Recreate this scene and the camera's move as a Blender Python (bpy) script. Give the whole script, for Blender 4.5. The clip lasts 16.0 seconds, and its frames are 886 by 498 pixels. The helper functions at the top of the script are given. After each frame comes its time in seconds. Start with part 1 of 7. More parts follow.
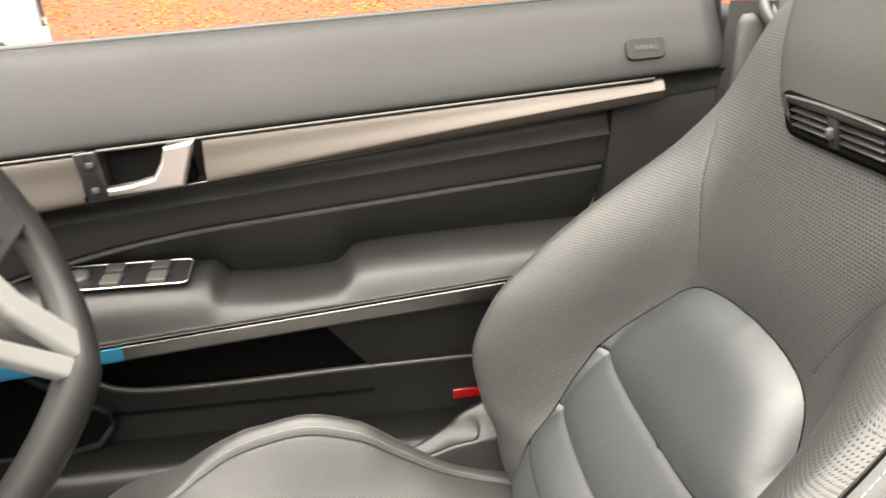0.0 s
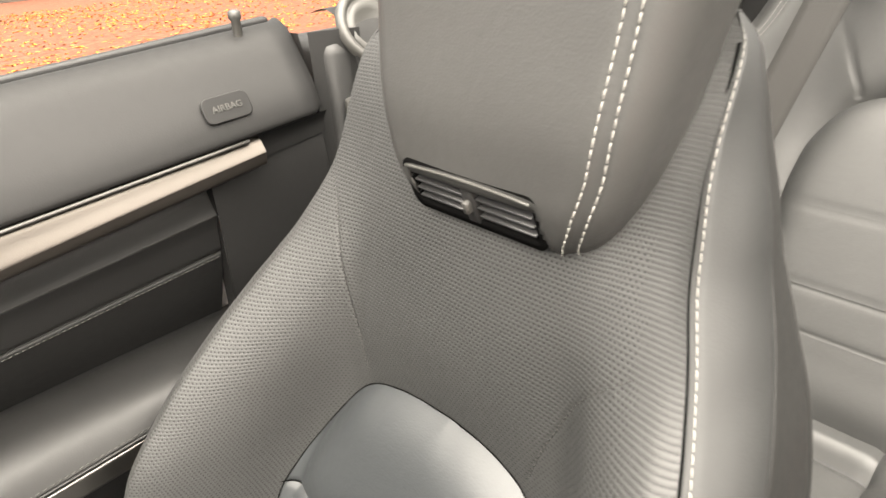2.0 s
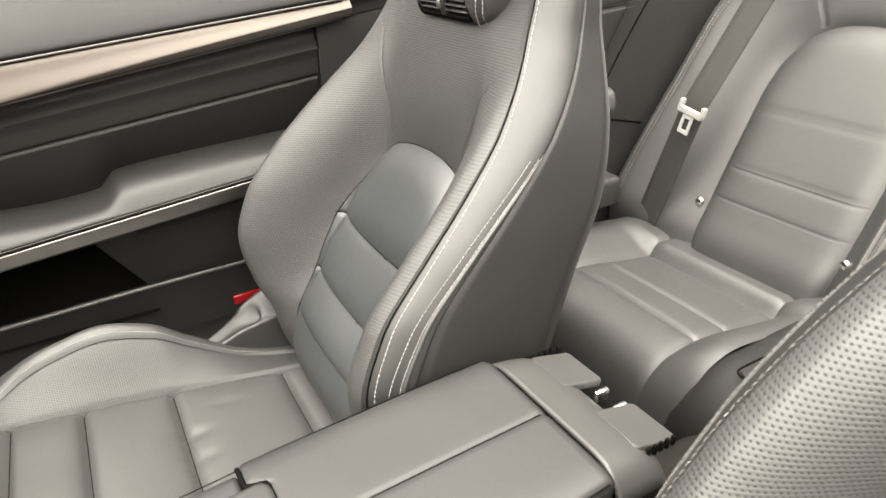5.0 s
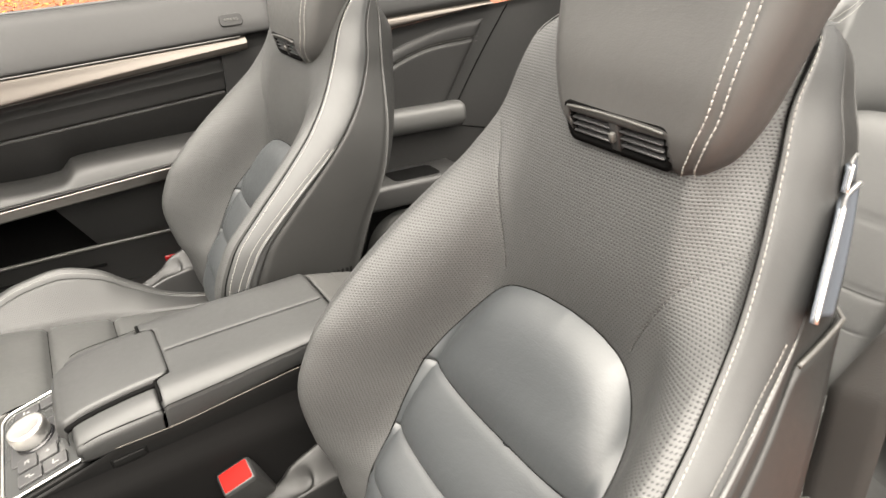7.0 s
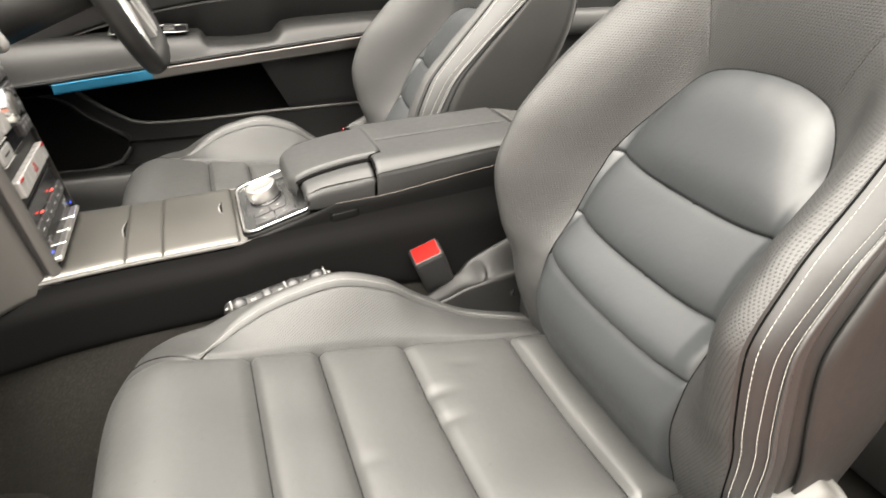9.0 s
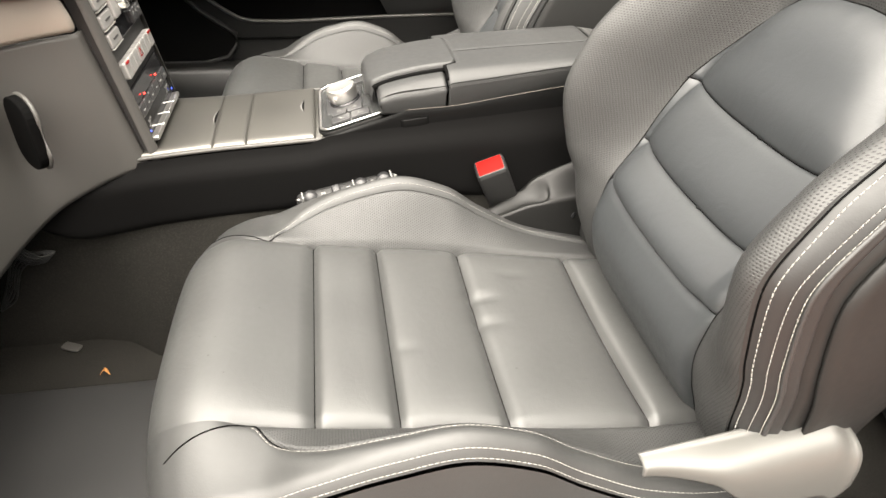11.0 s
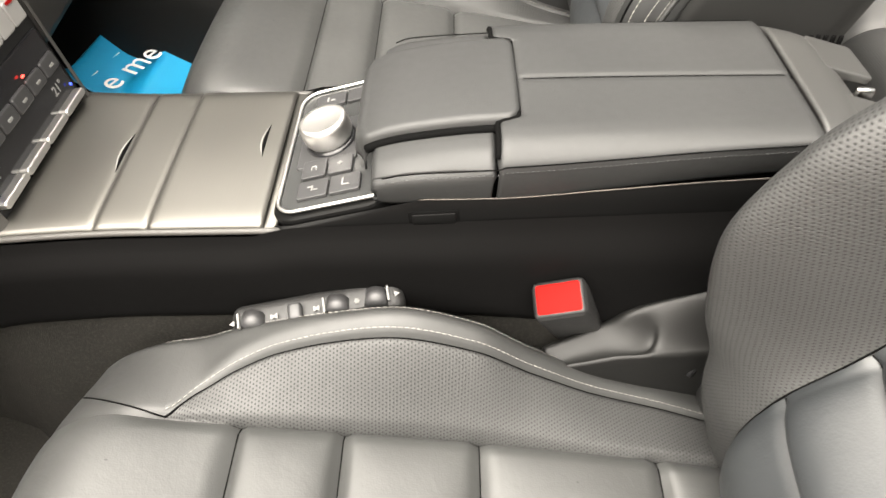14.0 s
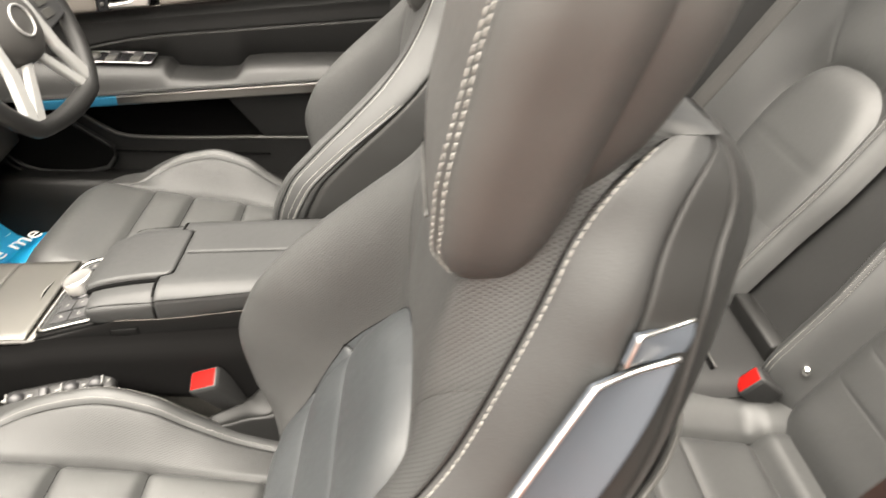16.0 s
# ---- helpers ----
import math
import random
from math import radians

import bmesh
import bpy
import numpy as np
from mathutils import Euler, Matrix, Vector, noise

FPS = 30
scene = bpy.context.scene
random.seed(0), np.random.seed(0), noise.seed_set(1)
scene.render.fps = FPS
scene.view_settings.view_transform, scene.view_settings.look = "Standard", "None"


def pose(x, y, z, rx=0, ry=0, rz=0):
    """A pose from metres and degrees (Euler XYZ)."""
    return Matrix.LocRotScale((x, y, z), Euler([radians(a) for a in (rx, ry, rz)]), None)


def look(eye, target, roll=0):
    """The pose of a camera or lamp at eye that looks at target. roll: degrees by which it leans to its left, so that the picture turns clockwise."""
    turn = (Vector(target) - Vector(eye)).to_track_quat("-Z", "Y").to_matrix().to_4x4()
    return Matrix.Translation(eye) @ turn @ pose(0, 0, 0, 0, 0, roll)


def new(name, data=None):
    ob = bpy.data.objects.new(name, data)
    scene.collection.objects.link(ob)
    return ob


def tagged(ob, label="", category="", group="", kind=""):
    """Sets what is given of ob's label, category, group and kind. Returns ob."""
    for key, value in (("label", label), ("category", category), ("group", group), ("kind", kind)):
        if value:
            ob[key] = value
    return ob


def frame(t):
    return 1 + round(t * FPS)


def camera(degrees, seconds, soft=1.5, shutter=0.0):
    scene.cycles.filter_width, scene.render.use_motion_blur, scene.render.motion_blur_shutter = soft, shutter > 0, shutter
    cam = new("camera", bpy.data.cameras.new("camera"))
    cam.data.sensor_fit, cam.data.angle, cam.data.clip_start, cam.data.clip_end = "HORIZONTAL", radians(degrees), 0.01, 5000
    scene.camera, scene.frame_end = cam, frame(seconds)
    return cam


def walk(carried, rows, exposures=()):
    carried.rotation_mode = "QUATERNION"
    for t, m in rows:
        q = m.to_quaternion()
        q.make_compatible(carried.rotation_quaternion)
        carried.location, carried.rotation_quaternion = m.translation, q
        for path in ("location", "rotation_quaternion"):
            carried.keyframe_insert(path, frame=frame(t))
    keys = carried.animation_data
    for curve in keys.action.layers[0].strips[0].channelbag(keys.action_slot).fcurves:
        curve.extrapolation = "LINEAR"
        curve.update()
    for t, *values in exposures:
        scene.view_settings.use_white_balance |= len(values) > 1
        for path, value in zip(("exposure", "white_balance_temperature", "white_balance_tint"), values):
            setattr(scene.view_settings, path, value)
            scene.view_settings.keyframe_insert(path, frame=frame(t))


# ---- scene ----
cam = camera(68.3, 16.0, shutter=0.22)
PATH = [
    (0, (-0.047, -0.093, 1.061), (0.204, 1.693, 0.197), -0.7),
    (0.5, (-0.024, 0.006, 1.061), (0.619, 1.682, 0.179), -2.0),
    (1, (0.019, 0.097, 1.054), (0.974, 1.61, 0.162), -3.0),
    (1.5, (0.058, 0.12, 1.054), (1.178, 1.51, 0.152), -3.6),
    (2, (0.052, 0.06, 1.083), (1.2, 1.428, 0.183), -4.1),
    (2.5, (0.025, -0.075, 1.113), (1.184, 1.285, 0.215), -3.9),
    (3, (0.011, -0.181, 1.131), (1.179, 1.17, 0.23), -3.5),
    (3.5, (-0.033, -0.238, 1.094), (1.123, 1.116, 0.184), -3.3),
    (4, (-0.066, -0.232, 1.027), (0.972, 1.219, 0.122), -3.1),
    (4.2, (-0.074, -0.237, 1.011), (0.907, 1.257, 0.113), -2.9),
    (6.3, (-0.079, -0.614, 1.052), (0.749, 0.965, 0.145), -1.7),
    (6.5, (-0.065, -0.654, 1.074), (0.819, 0.899, 0.176), -1.3),
    (7, (-0.068, -0.78, 1.112), (0.858, 0.753, 0.222), -0.7),
    (7.5, (-0.085, -0.824, 1.115), (0.851, 0.697, 0.215), -0.4),
    (8, (-0.138, -0.835, 1.047), (0.757, 0.695, 0.122), -0.7),
    (8.5, (-0.195, -0.853, 0.981), (0.588, 0.739, 0.058), 0.2),
    (9, (-0.241, -0.902, 0.932), (0.377, 0.759, 0.006), 0.7),
    (9.2, (-0.243, -0.922, 0.907), (0.277, 0.752, -0.056), 0.8),
    (11.3, (-0.172, -0.951, 0.95), (0.12, 0.671, -0.183), 1.8),
    (11.5, (-0.147, -0.937, 0.966), (0.135, 0.689, -0.164), 1.7),
    (12, (-0.119, -0.83, 0.977), (0.148, 0.79, -0.164), 1.6),
    (12.5, (-0.127, -0.709, 0.953), (0.14, 0.918, -0.18), 1.7),
    (13, (-0.13, -0.551, 0.917), (0.104, 1.022, -0.296), 1.5),
    (13.5, (-0.123, -0.455, 0.888), (-0.017, 0.961, -0.52), 1.9),
    (14, (-0.085, -0.464, 0.929), (-0.056, 0.876, -0.555), 2.2),
    (14.5, (-0.044, -0.558, 1.017), (-0.012, 0.797, -0.454), 2.8),
    (15, (0.019, -0.653, 1.106), (0.044, 0.714, -0.354), 2.5),
    (15.5, (0.146, -0.731, 1.152), (0.186, 0.749, -0.192), 2.5),
    (16, (0.295, -0.801, 1.173), (0.419, 0.859, 0.065), 3.1),
]
walk(cam, [(t, look(eye, target, roll)) for t, eye, target, roll in PATH], [(0.0, 2.98, 7050, 10), (1.5, 3.05, 7100, 10), (2.5, 2.88, 7150, 10), (4.0, 2.92, 7000, 10), (6.5, 2.98, 7000, 10), (8.5, 2.87, 6950, 10), (11.5, 2.87, 7000, 10), (13.5, 2.74, 6950, 10), (14.5, 2.74, 6980, 10), (16.0, 2.88, 7050, 10)])

# ---- light ----
world = bpy.data.worlds.new("world")
scene.world = world
world.use_nodes = True
wn, wl = world.node_tree.nodes, world.node_tree.links
sky = wn.new("ShaderNodeTexSky")
sky.sky_type, sky.sun_disc = "NISHITA", False
sky.sun_elevation, sky.sun_rotation = radians(67), radians(218)
sky.air_density, sky.dust_density, sky.ozone_density = 1.0, 6.0, 1.0
grey = wn.new("ShaderNodeHueSaturation")
grey.inputs["Saturation"].default_value = 0.12
wl.new(sky.outputs["Color"], grey.inputs["Color"])
wl.new(grey.outputs["Color"], wn["Background"].inputs["Color"])
wn["Background"].inputs["Strength"].default_value = 0.052
sun = new("sun", bpy.data.lights.new("sun", "SUN"))
sun.data.energy, sun.data.angle, sun.data.color = 3.5, radians(105), (1.0, 0.96, 0.90)
sun.matrix_world = look((0, 0, 5), (0.52, 0.66, 3.0))


# ---- materials ----
def material(name, colour, rough=0.5, metal=0.0, spec=0.5, grain=0.0, grain_scale=400.0, vary=0.12, bump=0.0, coat=0.0, rough_vary=0.08):
    """A surface with fine relief (grain) and broad unevenness of colour and gloss."""
    m = bpy.data.materials.new(name)
    m.use_nodes = True
    n, l = m.node_tree.nodes, m.node_tree.links
    b = n["Principled BSDF"]
    b.inputs["Metallic"].default_value = metal
    b.inputs["Specular IOR Level"].default_value = spec
    b.inputs["Coat Weight"].default_value = coat
    where = n.new("ShaderNodeTexCoord")
    big = n.new("ShaderNodeTexNoise")
    big.inputs["Scale"].default_value, big.inputs["Detail"].default_value = 9.0, 5.0
    l.new(where.outputs["Object"], big.inputs["Vector"])
    mix = n.new("ShaderNodeMix")
    mix.data_type = "RGBA"
    mix.inputs[6].default_value = (*[c * (1 - vary) for c in colour], 1)
    mix.inputs[7].default_value = (*[min(1, c * (1 + vary)) for c in colour], 1)
    l.new(big.outputs["Fac"], mix.inputs[0])
    l.new(mix.outputs[2], b.inputs["Base Color"])
    span = n.new("ShaderNodeMapRange")
    span.inputs["To Min"].default_value, span.inputs["To Max"].default_value = rough - rough_vary, rough + rough_vary
    l.new(big.outputs["Fac"], span.inputs["Value"])
    l.new(span.outputs["Result"], b.inputs["Roughness"])
    if grain or bump:
        fine = n.new("ShaderNodeTexNoise")
        fine.inputs["Scale"].default_value, fine.inputs["Detail"].default_value = grain_scale, 3.0
        l.new(where.outputs["Object"], fine.inputs["Vector"])
        bu = n.new("ShaderNodeBump")
        bu.inputs["Strength"].default_value, bu.inputs["Distance"].default_value = grain or bump, 0.001
        l.new(fine.outputs["Fac"], bu.inputs["Height"])
        l.new(bu.outputs["Normal"], b.inputs["Normal"])
    return m


def leather(name, colour, rough=0.45, holes=0.0, pitch=0.0036, wrinkle=0.07, spec=0.45, specks=False):
    """Grained leather: small cells, soft creases and, where holes is set, rows of punched holes from the UV map (in metres)."""
    m = material(name, colour, rough, spec=spec, vary=0.18)
    n, l = m.node_tree.nodes, m.node_tree.links
    b = n["Principled BSDF"]
    where = n["Texture Coordinate"]
    cells = n.new("ShaderNodeTexVoronoi")
    cells.inputs["Scale"].default_value = 620.0
    l.new(where.outputs["Object"], cells.inputs["Vector"])
    crease = n.new("ShaderNodeTexNoise")
    crease.inputs["Scale"].default_value, crease.inputs["Detail"].default_value, crease.inputs["Distortion"].default_value = 34.0, 6.0, 0.8
    l.new(where.outputs["Object"], crease.inputs["Vector"])
    b1 = n.new("ShaderNodeBump")
    b1.inputs["Strength"].default_value, b1.inputs["Distance"].default_value = 0.06, 0.0010
    l.new(cells.outputs["Distance"], b1.inputs["Height"])
    b2 = n.new("ShaderNodeBump")
    b2.inputs["Strength"].default_value, b2.inputs["Distance"].default_value = wrinkle, 0.004
    l.new(crease.outputs["Fac"], b2.inputs["Height"])
    l.new(b1.outputs["Normal"], b2.inputs["Normal"])
    fleck = n.new("ShaderNodeTexNoise")
    fleck.inputs["Scale"].default_value, fleck.inputs["Detail"].default_value = 130.0, 4.0
    l.new(where.outputs["Object"], fleck.inputs["Vector"])
    uneven = n.new("ShaderNodeMath")
    uneven.operation = "MULTIPLY_ADD"
    l.new(fleck.outputs["Fac"], uneven.inputs[0])
    uneven.inputs[1].default_value = 0.16
    smear = n.new("ShaderNodeMath")
    smear.operation = "SUBTRACT"
    l.new(b.inputs["Roughness"].links[0].from_socket, smear.inputs[0])
    smear.inputs[1].default_value = 0.08
    l.new(smear.outputs[0], uneven.inputs[2])
    l.new(uneven.outputs[0], b.inputs["Roughness"])
    pull = n.new("ShaderNodeMapping")
    pull.inputs["Scale"].default_value = (70.0, 34.0, 84.0)
    l.new(where.outputs["Object"], pull.inputs["Vector"])
    fold = n.new("ShaderNodeTexNoise")
    fold.inputs["Scale"].default_value, fold.inputs["Detail"].default_value, fold.inputs["Distortion"].default_value = 1.6, 3.0, 1.2
    l.new(pull.outputs["Vector"], fold.inputs["Vector"])
    b0 = n.new("ShaderNodeBump")
    b0.inputs["Strength"].default_value, b0.inputs["Distance"].default_value = wrinkle * 0.8, 0.0014
    l.new(fold.outputs["Fac"], b0.inputs["Height"])
    l.new(b0.outputs["Normal"], b1.inputs["Normal"])
    last = b2
    if specks:
        # scattered small nicks and crumbs of dirt
        turn = n.new("ShaderNodeMapping")
        turn.inputs["Scale"].default_value, turn.inputs["Rotation"].default_value = (60.0, 92.0, 60.0), (0.0, 0.0, 0.5)
        l.new(where.outputs["Object"], turn.inputs["Vector"])
        dots = n.new("ShaderNodeTexVoronoi")
        dots.inputs["Scale"].default_value = 1.0
        l.new(turn.outputs["Vector"], dots.inputs["Vector"])
        few = n.new("ShaderNodeMapRange")
        few.inputs["From Min"].default_value, few.inputs["From Max"].default_value = 0.62, 0.95
        few.inputs["To Min"].default_value, few.inputs["To Max"].default_value = 0.0, 0.075
        split = n.new("ShaderNodeSeparateColor")
        l.new(dots.outputs["Color"], split.inputs["Color"])
        l.new(split.outputs["Red"], few.inputs["Value"])
        near = n.new("ShaderNodeMath")
        near.operation = "LESS_THAN"
        l.new(dots.outputs["Distance"], near.inputs[0])
        l.new(few.outputs["Result"], near.inputs[1])
        soil = n.new("ShaderNodeMix")
        soil.data_type = "RGBA"
        l.new(near.outputs[0], soil.inputs[0])
        l.new(b.inputs["Base Color"].links[0].from_socket, soil.inputs[6])
        soil.inputs[7].default_value = (0.006, 0.006, 0.006, 1)
        l.new(soil.outputs[2], b.inputs["Base Color"])
    if holes:
        uv = n.new("ShaderNodeUVMap")
        sep = n.new("ShaderNodeSeparateXYZ")
        l.new(uv.outputs["UV"], sep.inputs["Vector"])

        def calc(op, a, c=None):
            k = n.new("ShaderNodeMath")
            k.operation = op
            for i, v in enumerate((a, c)):
                if v is None:
                    continue
                if isinstance(v, (int, float)):
                    k.inputs[i].default_value = v
                else:
                    l.new(v, k.inputs[i])
            return k.outputs[0]
        row = calc("DIVIDE", sep.outputs["Y"], pitch * 0.8)
        odd = calc("MULTIPLY", calc("MODULO", calc("FLOOR", row), 2.0), 0.5)
        col = calc("ADD", calc("DIVIDE", sep.outputs["X"], pitch), odd)
        dx = calc("SUBTRACT", calc("FRACT", col), 0.5)
        dy = calc("SUBTRACT", calc("FRACT", row), 0.5)
        far = calc("SQRT", calc("ADD", calc("MULTIPLY", dx, dx), calc("MULTIPLY", dy, dy)))
        pit = n.new("ShaderNodeMapRange")
        pit.interpolation_type = "SMOOTHSTEP"
        pit.inputs["From Min"].default_value, pit.inputs["From Max"].default_value = 0.17, 0.30
        l.new(far, pit.inputs["Value"])
        rib = n.new("ShaderNodeMapRange")
        rib.interpolation_type = "SMOOTHSTEP"
        rib.inputs["From Min"].default_value, rib.inputs["From Max"].default_value, rib.inputs["To Max"].default_value = 0.18, 0.5, 0.14
        l.new(calc("ABSOLUTE", dy), rib.inputs["Value"])
        height = calc("ADD", pit.outputs["Result"], rib.outputs["Result"])
        b3 = n.new("ShaderNodeBump")
        b3.inputs["Strength"].default_value, b3.inputs["Distance"].default_value = holes, 0.0012
        l.new(height, b3.inputs["Height"])
        l.new(b2.outputs["Normal"], b3.inputs["Normal"])
        last = b3
        dark = n.new("ShaderNodeMix")
        dark.data_type = "RGBA"
        dark.inputs[6].default_value = (0.009, 0.009, 0.009, 1)
        old = b.inputs["Base Color"].links[0].from_socket
        l.new(pit.outputs["Result"], dark.inputs[0])
        l.new(old, dark.inputs[7])
        l.new(dark.outputs[2], b.inputs["Base Color"])
        l.new(calc("ADD", calc("MULTIPLY", pit.outputs["Result"], spec * 0.45), spec * 0.55), b.inputs["Specular IOR Level"])
    l.new(last.outputs["Normal"], b.inputs["Normal"])
    return m


def brushed(name, colour, rough=0.32, lines=900.0):
    """Aluminium with fine parallel brush lines across the car."""
    m = material(name, colour, rough, metal=1.0, vary=0.05)
    n, l = m.node_tree.nodes, m.node_tree.links
    mapping = n.new("ShaderNodeMapping")
    mapping.inputs["Scale"].default_value = (lines, 6.0, lines)
    l.new(n["Texture Coordinate"].outputs["Object"], mapping.inputs["Vector"])
    fine = n.new("ShaderNodeTexNoise")
    fine.inputs["Scale"].default_value, fine.inputs["Detail"].default_value = 1.0, 2.0
    l.new(mapping.outputs["Vector"], fine.inputs["Vector"])
    bu = n.new("ShaderNodeBump")
    bu.inputs["Strength"].default_value, bu.inputs["Distance"].default_value = 0.12, 0.0006
    l.new(fine.outputs["Fac"], bu.inputs["Height"])
    l.new(bu.outputs["Normal"], n["Principled BSDF"].inputs["Normal"])
    return m


def pile(name, colour, fleck, scale):
    """Short looped pile: a dark body with paler fibre tips and trodden patches."""
    m = material(name, colour, 0.95, spec=0.08, grain=1.0, grain_scale=scale, vary=0.5)
    n, l = m.node_tree.nodes, m.node_tree.links
    b = n["Principled BSDF"]
    tips = n.new("ShaderNodeTexNoise")
    tips.inputs["Scale"].default_value, tips.inputs["Detail"].default_value, tips.inputs["Roughness"].default_value = scale * 0.45, 5.0, 0.75
    l.new(n["Texture Coordinate"].outputs["Object"], tips.inputs["Vector"])
    step = n.new("ShaderNodeMapRange")
    step.inputs["From Min"].default_value, step.inputs["From Max"].default_value = 0.48, 0.72
    l.new(tips.outputs["Fac"], step.inputs["Value"])
    mix = n.new("ShaderNodeMix")
    mix.data_type = "RGBA"
    l.new(step.outputs["Result"], mix.inputs[0])
    l.new(b.inputs["Base Color"].links[0].from_socket, mix.inputs[6])
    mix.inputs[7].default_value = (*fleck, 1)
    l.new(mix.outputs[2], b.inputs["Base Color"])
    return m


def glow(name, colour, strength):
    m = material(name, colour, 0.4)
    b = m.node_tree.nodes["Principled BSDF"]
    b.inputs["Emission Color"].default_value = (*colour, 1)
    b.inputs["Emission Strength"].default_value = strength
    return m


BLACK = (0.0245, 0.0250, 0.0246)
LEATHER = leather("black leather", BLACK, 0.52, spec=0.60)
PERFORATED = leather("perforated black leather", BLACK, 0.57, holes=0.34, spec=0.60)
NAPPA = leather("smooth black leather", (0.0215, 0.0240, 0.0258), 0.46, wrinkle=0.10, spec=0.62)
ARMHIDE = leather("fine black armrest leather", (0.0165, 0.017, 0.017), 0.53, wrinkle=0.05, spec=0.50)
# Real nicks and dirt; the paler tone paints in light falling from above.
SEATING = leather("nicked black seat leather lightened for top light", (0.035, 0.0358, 0.0352), 0.47, wrinkle=0.10, spec=0.64, specks=True)
RIMHIDE = leather("dark grained leather", (0.0095, 0.0095, 0.0093), 0.50, wrinkle=0.06, spec=0.38)
VINYL = leather("black soft trim", (0.010, 0.010, 0.010), 0.55, wrinkle=0.03, spec=0.28)
# Lighter copy of the seat leather; the headrest's light is put into its colour.
HEADHIDE = leather("black leather lightened for headrest light", (0.036, 0.0358, 0.0348), 0.55, wrinkle=0.09, spec=0.55)
SHELL = leather("dark seat shell covering", (0.014, 0.014, 0.0136), 0.52, wrinkle=0.04, spec=0.32)
PLASTIC = material("black plastic", (0.012, 0.012, 0.012), 0.5, grain=0.25, grain_scale=900)
SATIN = material("satin grey plastic", (0.045, 0.044, 0.041), 0.42, grain=0.12, grain_scale=900)
# Colour sunk to near-black to paint in the deep shade beside the console.
WALLING = leather("black console covering darkened for shade", (0.0036, 0.0035, 0.0035), 0.62, wrinkle=0.02, spec=0.05)
CHEEK = material("soft grey dash plastic", (0.048, 0.046, 0.043), 0.50, grain=0.2, grain_scale=900)
PANEL = material("smoked grey panel", (0.030, 0.031, 0.031), 0.24, vary=0.1)
GLOSS = material("gloss black plastic", (0.012, 0.012, 0.013), 0.14, vary=0.3)
BUTTON = material("button plastic", (0.03, 0.03, 0.031), 0.38)
# For black parts and seams, and as painted shade in gaps and recesses.
DEEP = material("near-black for dark parts and recess shade", (0.0025, 0.0025, 0.0025), 0.85, spec=0.03)
CARPET = pile("black carpet", (0.0125, 0.0119, 0.0106), (0.028, 0.0265, 0.0235), 900)
METAL = brushed("brushed aluminium trim", (0.094, 0.085, 0.077), 0.50)
FASCIA = material("pale champagne aluminium", (0.30, 0.265, 0.23), 0.42, metal=0.35, vary=0.06)
STEEL = brushed("brushed steel strip", (0.22, 0.21, 0.20), 0.34)
TRAY = brushed("brushed console aluminium", (0.150, 0.146, 0.135), 0.46)
CHROME = material("satin chrome", (0.78, 0.77, 0.75), 0.16, metal=1.0, vary=0.04, rough_vary=0.04)
HUBGREY = leather("grey airbag leather", (0.040, 0.038, 0.036), 0.5, wrinkle=0.04, spec=0.5)
KEYSILVER = material("silver key plastic", (0.30, 0.295, 0.285), 0.40, metal=0.4, vary=0.04)
KNOB = material("satin silver knob", (0.74, 0.73, 0.71), 0.36, metal=1.0, vary=0.05)
MOULDED = material("black moulded plastic", (0.0065, 0.0065, 0.0063), 0.46, spec=0.32, grain=0.15, grain_scale=900)
LACQUER = material("black lacquer", (0.0040, 0.0040, 0.0040), 0.30, spec=0.07)
SILVER = material("silver paint", (0.42, 0.42, 0.41), 0.42, metal=0.5, vary=0.04)
THREAD = material("pale grey thread", (0.21, 0.205, 0.19), 0.75, grain=0.4, grain_scale=2500)
RED = material("red plastic", (0.19, 0.005, 0.004), 0.6, spec=0.05, vary=0.1)
REFLECTOR = material("red reflector", (0.175, 0.004, 0.005), 0.25, vary=0.2)
WEBBING = material("belt webbing", (0.0105, 0.0098, 0.0088), 0.80, grain=0.6, grain_scale=900)
MARK = material("grey print", (0.16, 0.16, 0.155), 0.6)
BLUE = material("blue floor paper", (0.0, 0.30, 0.55), 0.5, vary=0.12)
WHITE = material("white print", (0.85, 0.85, 0.83), 0.6)
PAINT = material("pale car paint", (0.7, 0.7, 0.69), 0.25, coat=0.5, vary=0.02)
# Blue reflection of the floor paper, put into the strip's base colour.
REFLECTED_BLUE = material("steel tinted with a blue reflection", (0.03, 0.20, 0.34), 0.3, metal=0.5, vary=0.1)
GLASS = material("mirror glass", (0.9, 0.9, 0.9), 0.02, metal=1.0, vary=0.01, rough_vary=0.01)
HINGE = material("pale grey plastic", (0.07, 0.069, 0.065), 0.4, grain=0.1, grain_scale=900)
POCKETGREY = material("pale satin plastic", (0.034, 0.034, 0.033), 0.42, grain=0.1, grain_scale=900)
# The blue in this grey paints in a reflection of the sky.
POCKET = material("grey plastic tinted with sky reflection", (0.060, 0.068, 0.080), 0.34)
LAMP = glow("red indicator", (1.0, 0.04, 0.03), 1.3)
LAMPBLUE = glow("blue indicator", (0.05, 0.1, 1.0), 0.35)
LEAF = material("dry leaf", (0.30, 0.13, 0.03), 0.7, vary=0.3)


# ---- mesh tools ----
def link(name, me, mat, parent=None, label="", smooth=True):
    if smooth:
        me.polygons.foreach_set("use_smooth", [True] * len(me.polygons))
    me.materials.append(mat)
    ob = new(name, me)
    if parent:
        ob.parent = parent
    if label:
        ob["label"] = label
    return ob


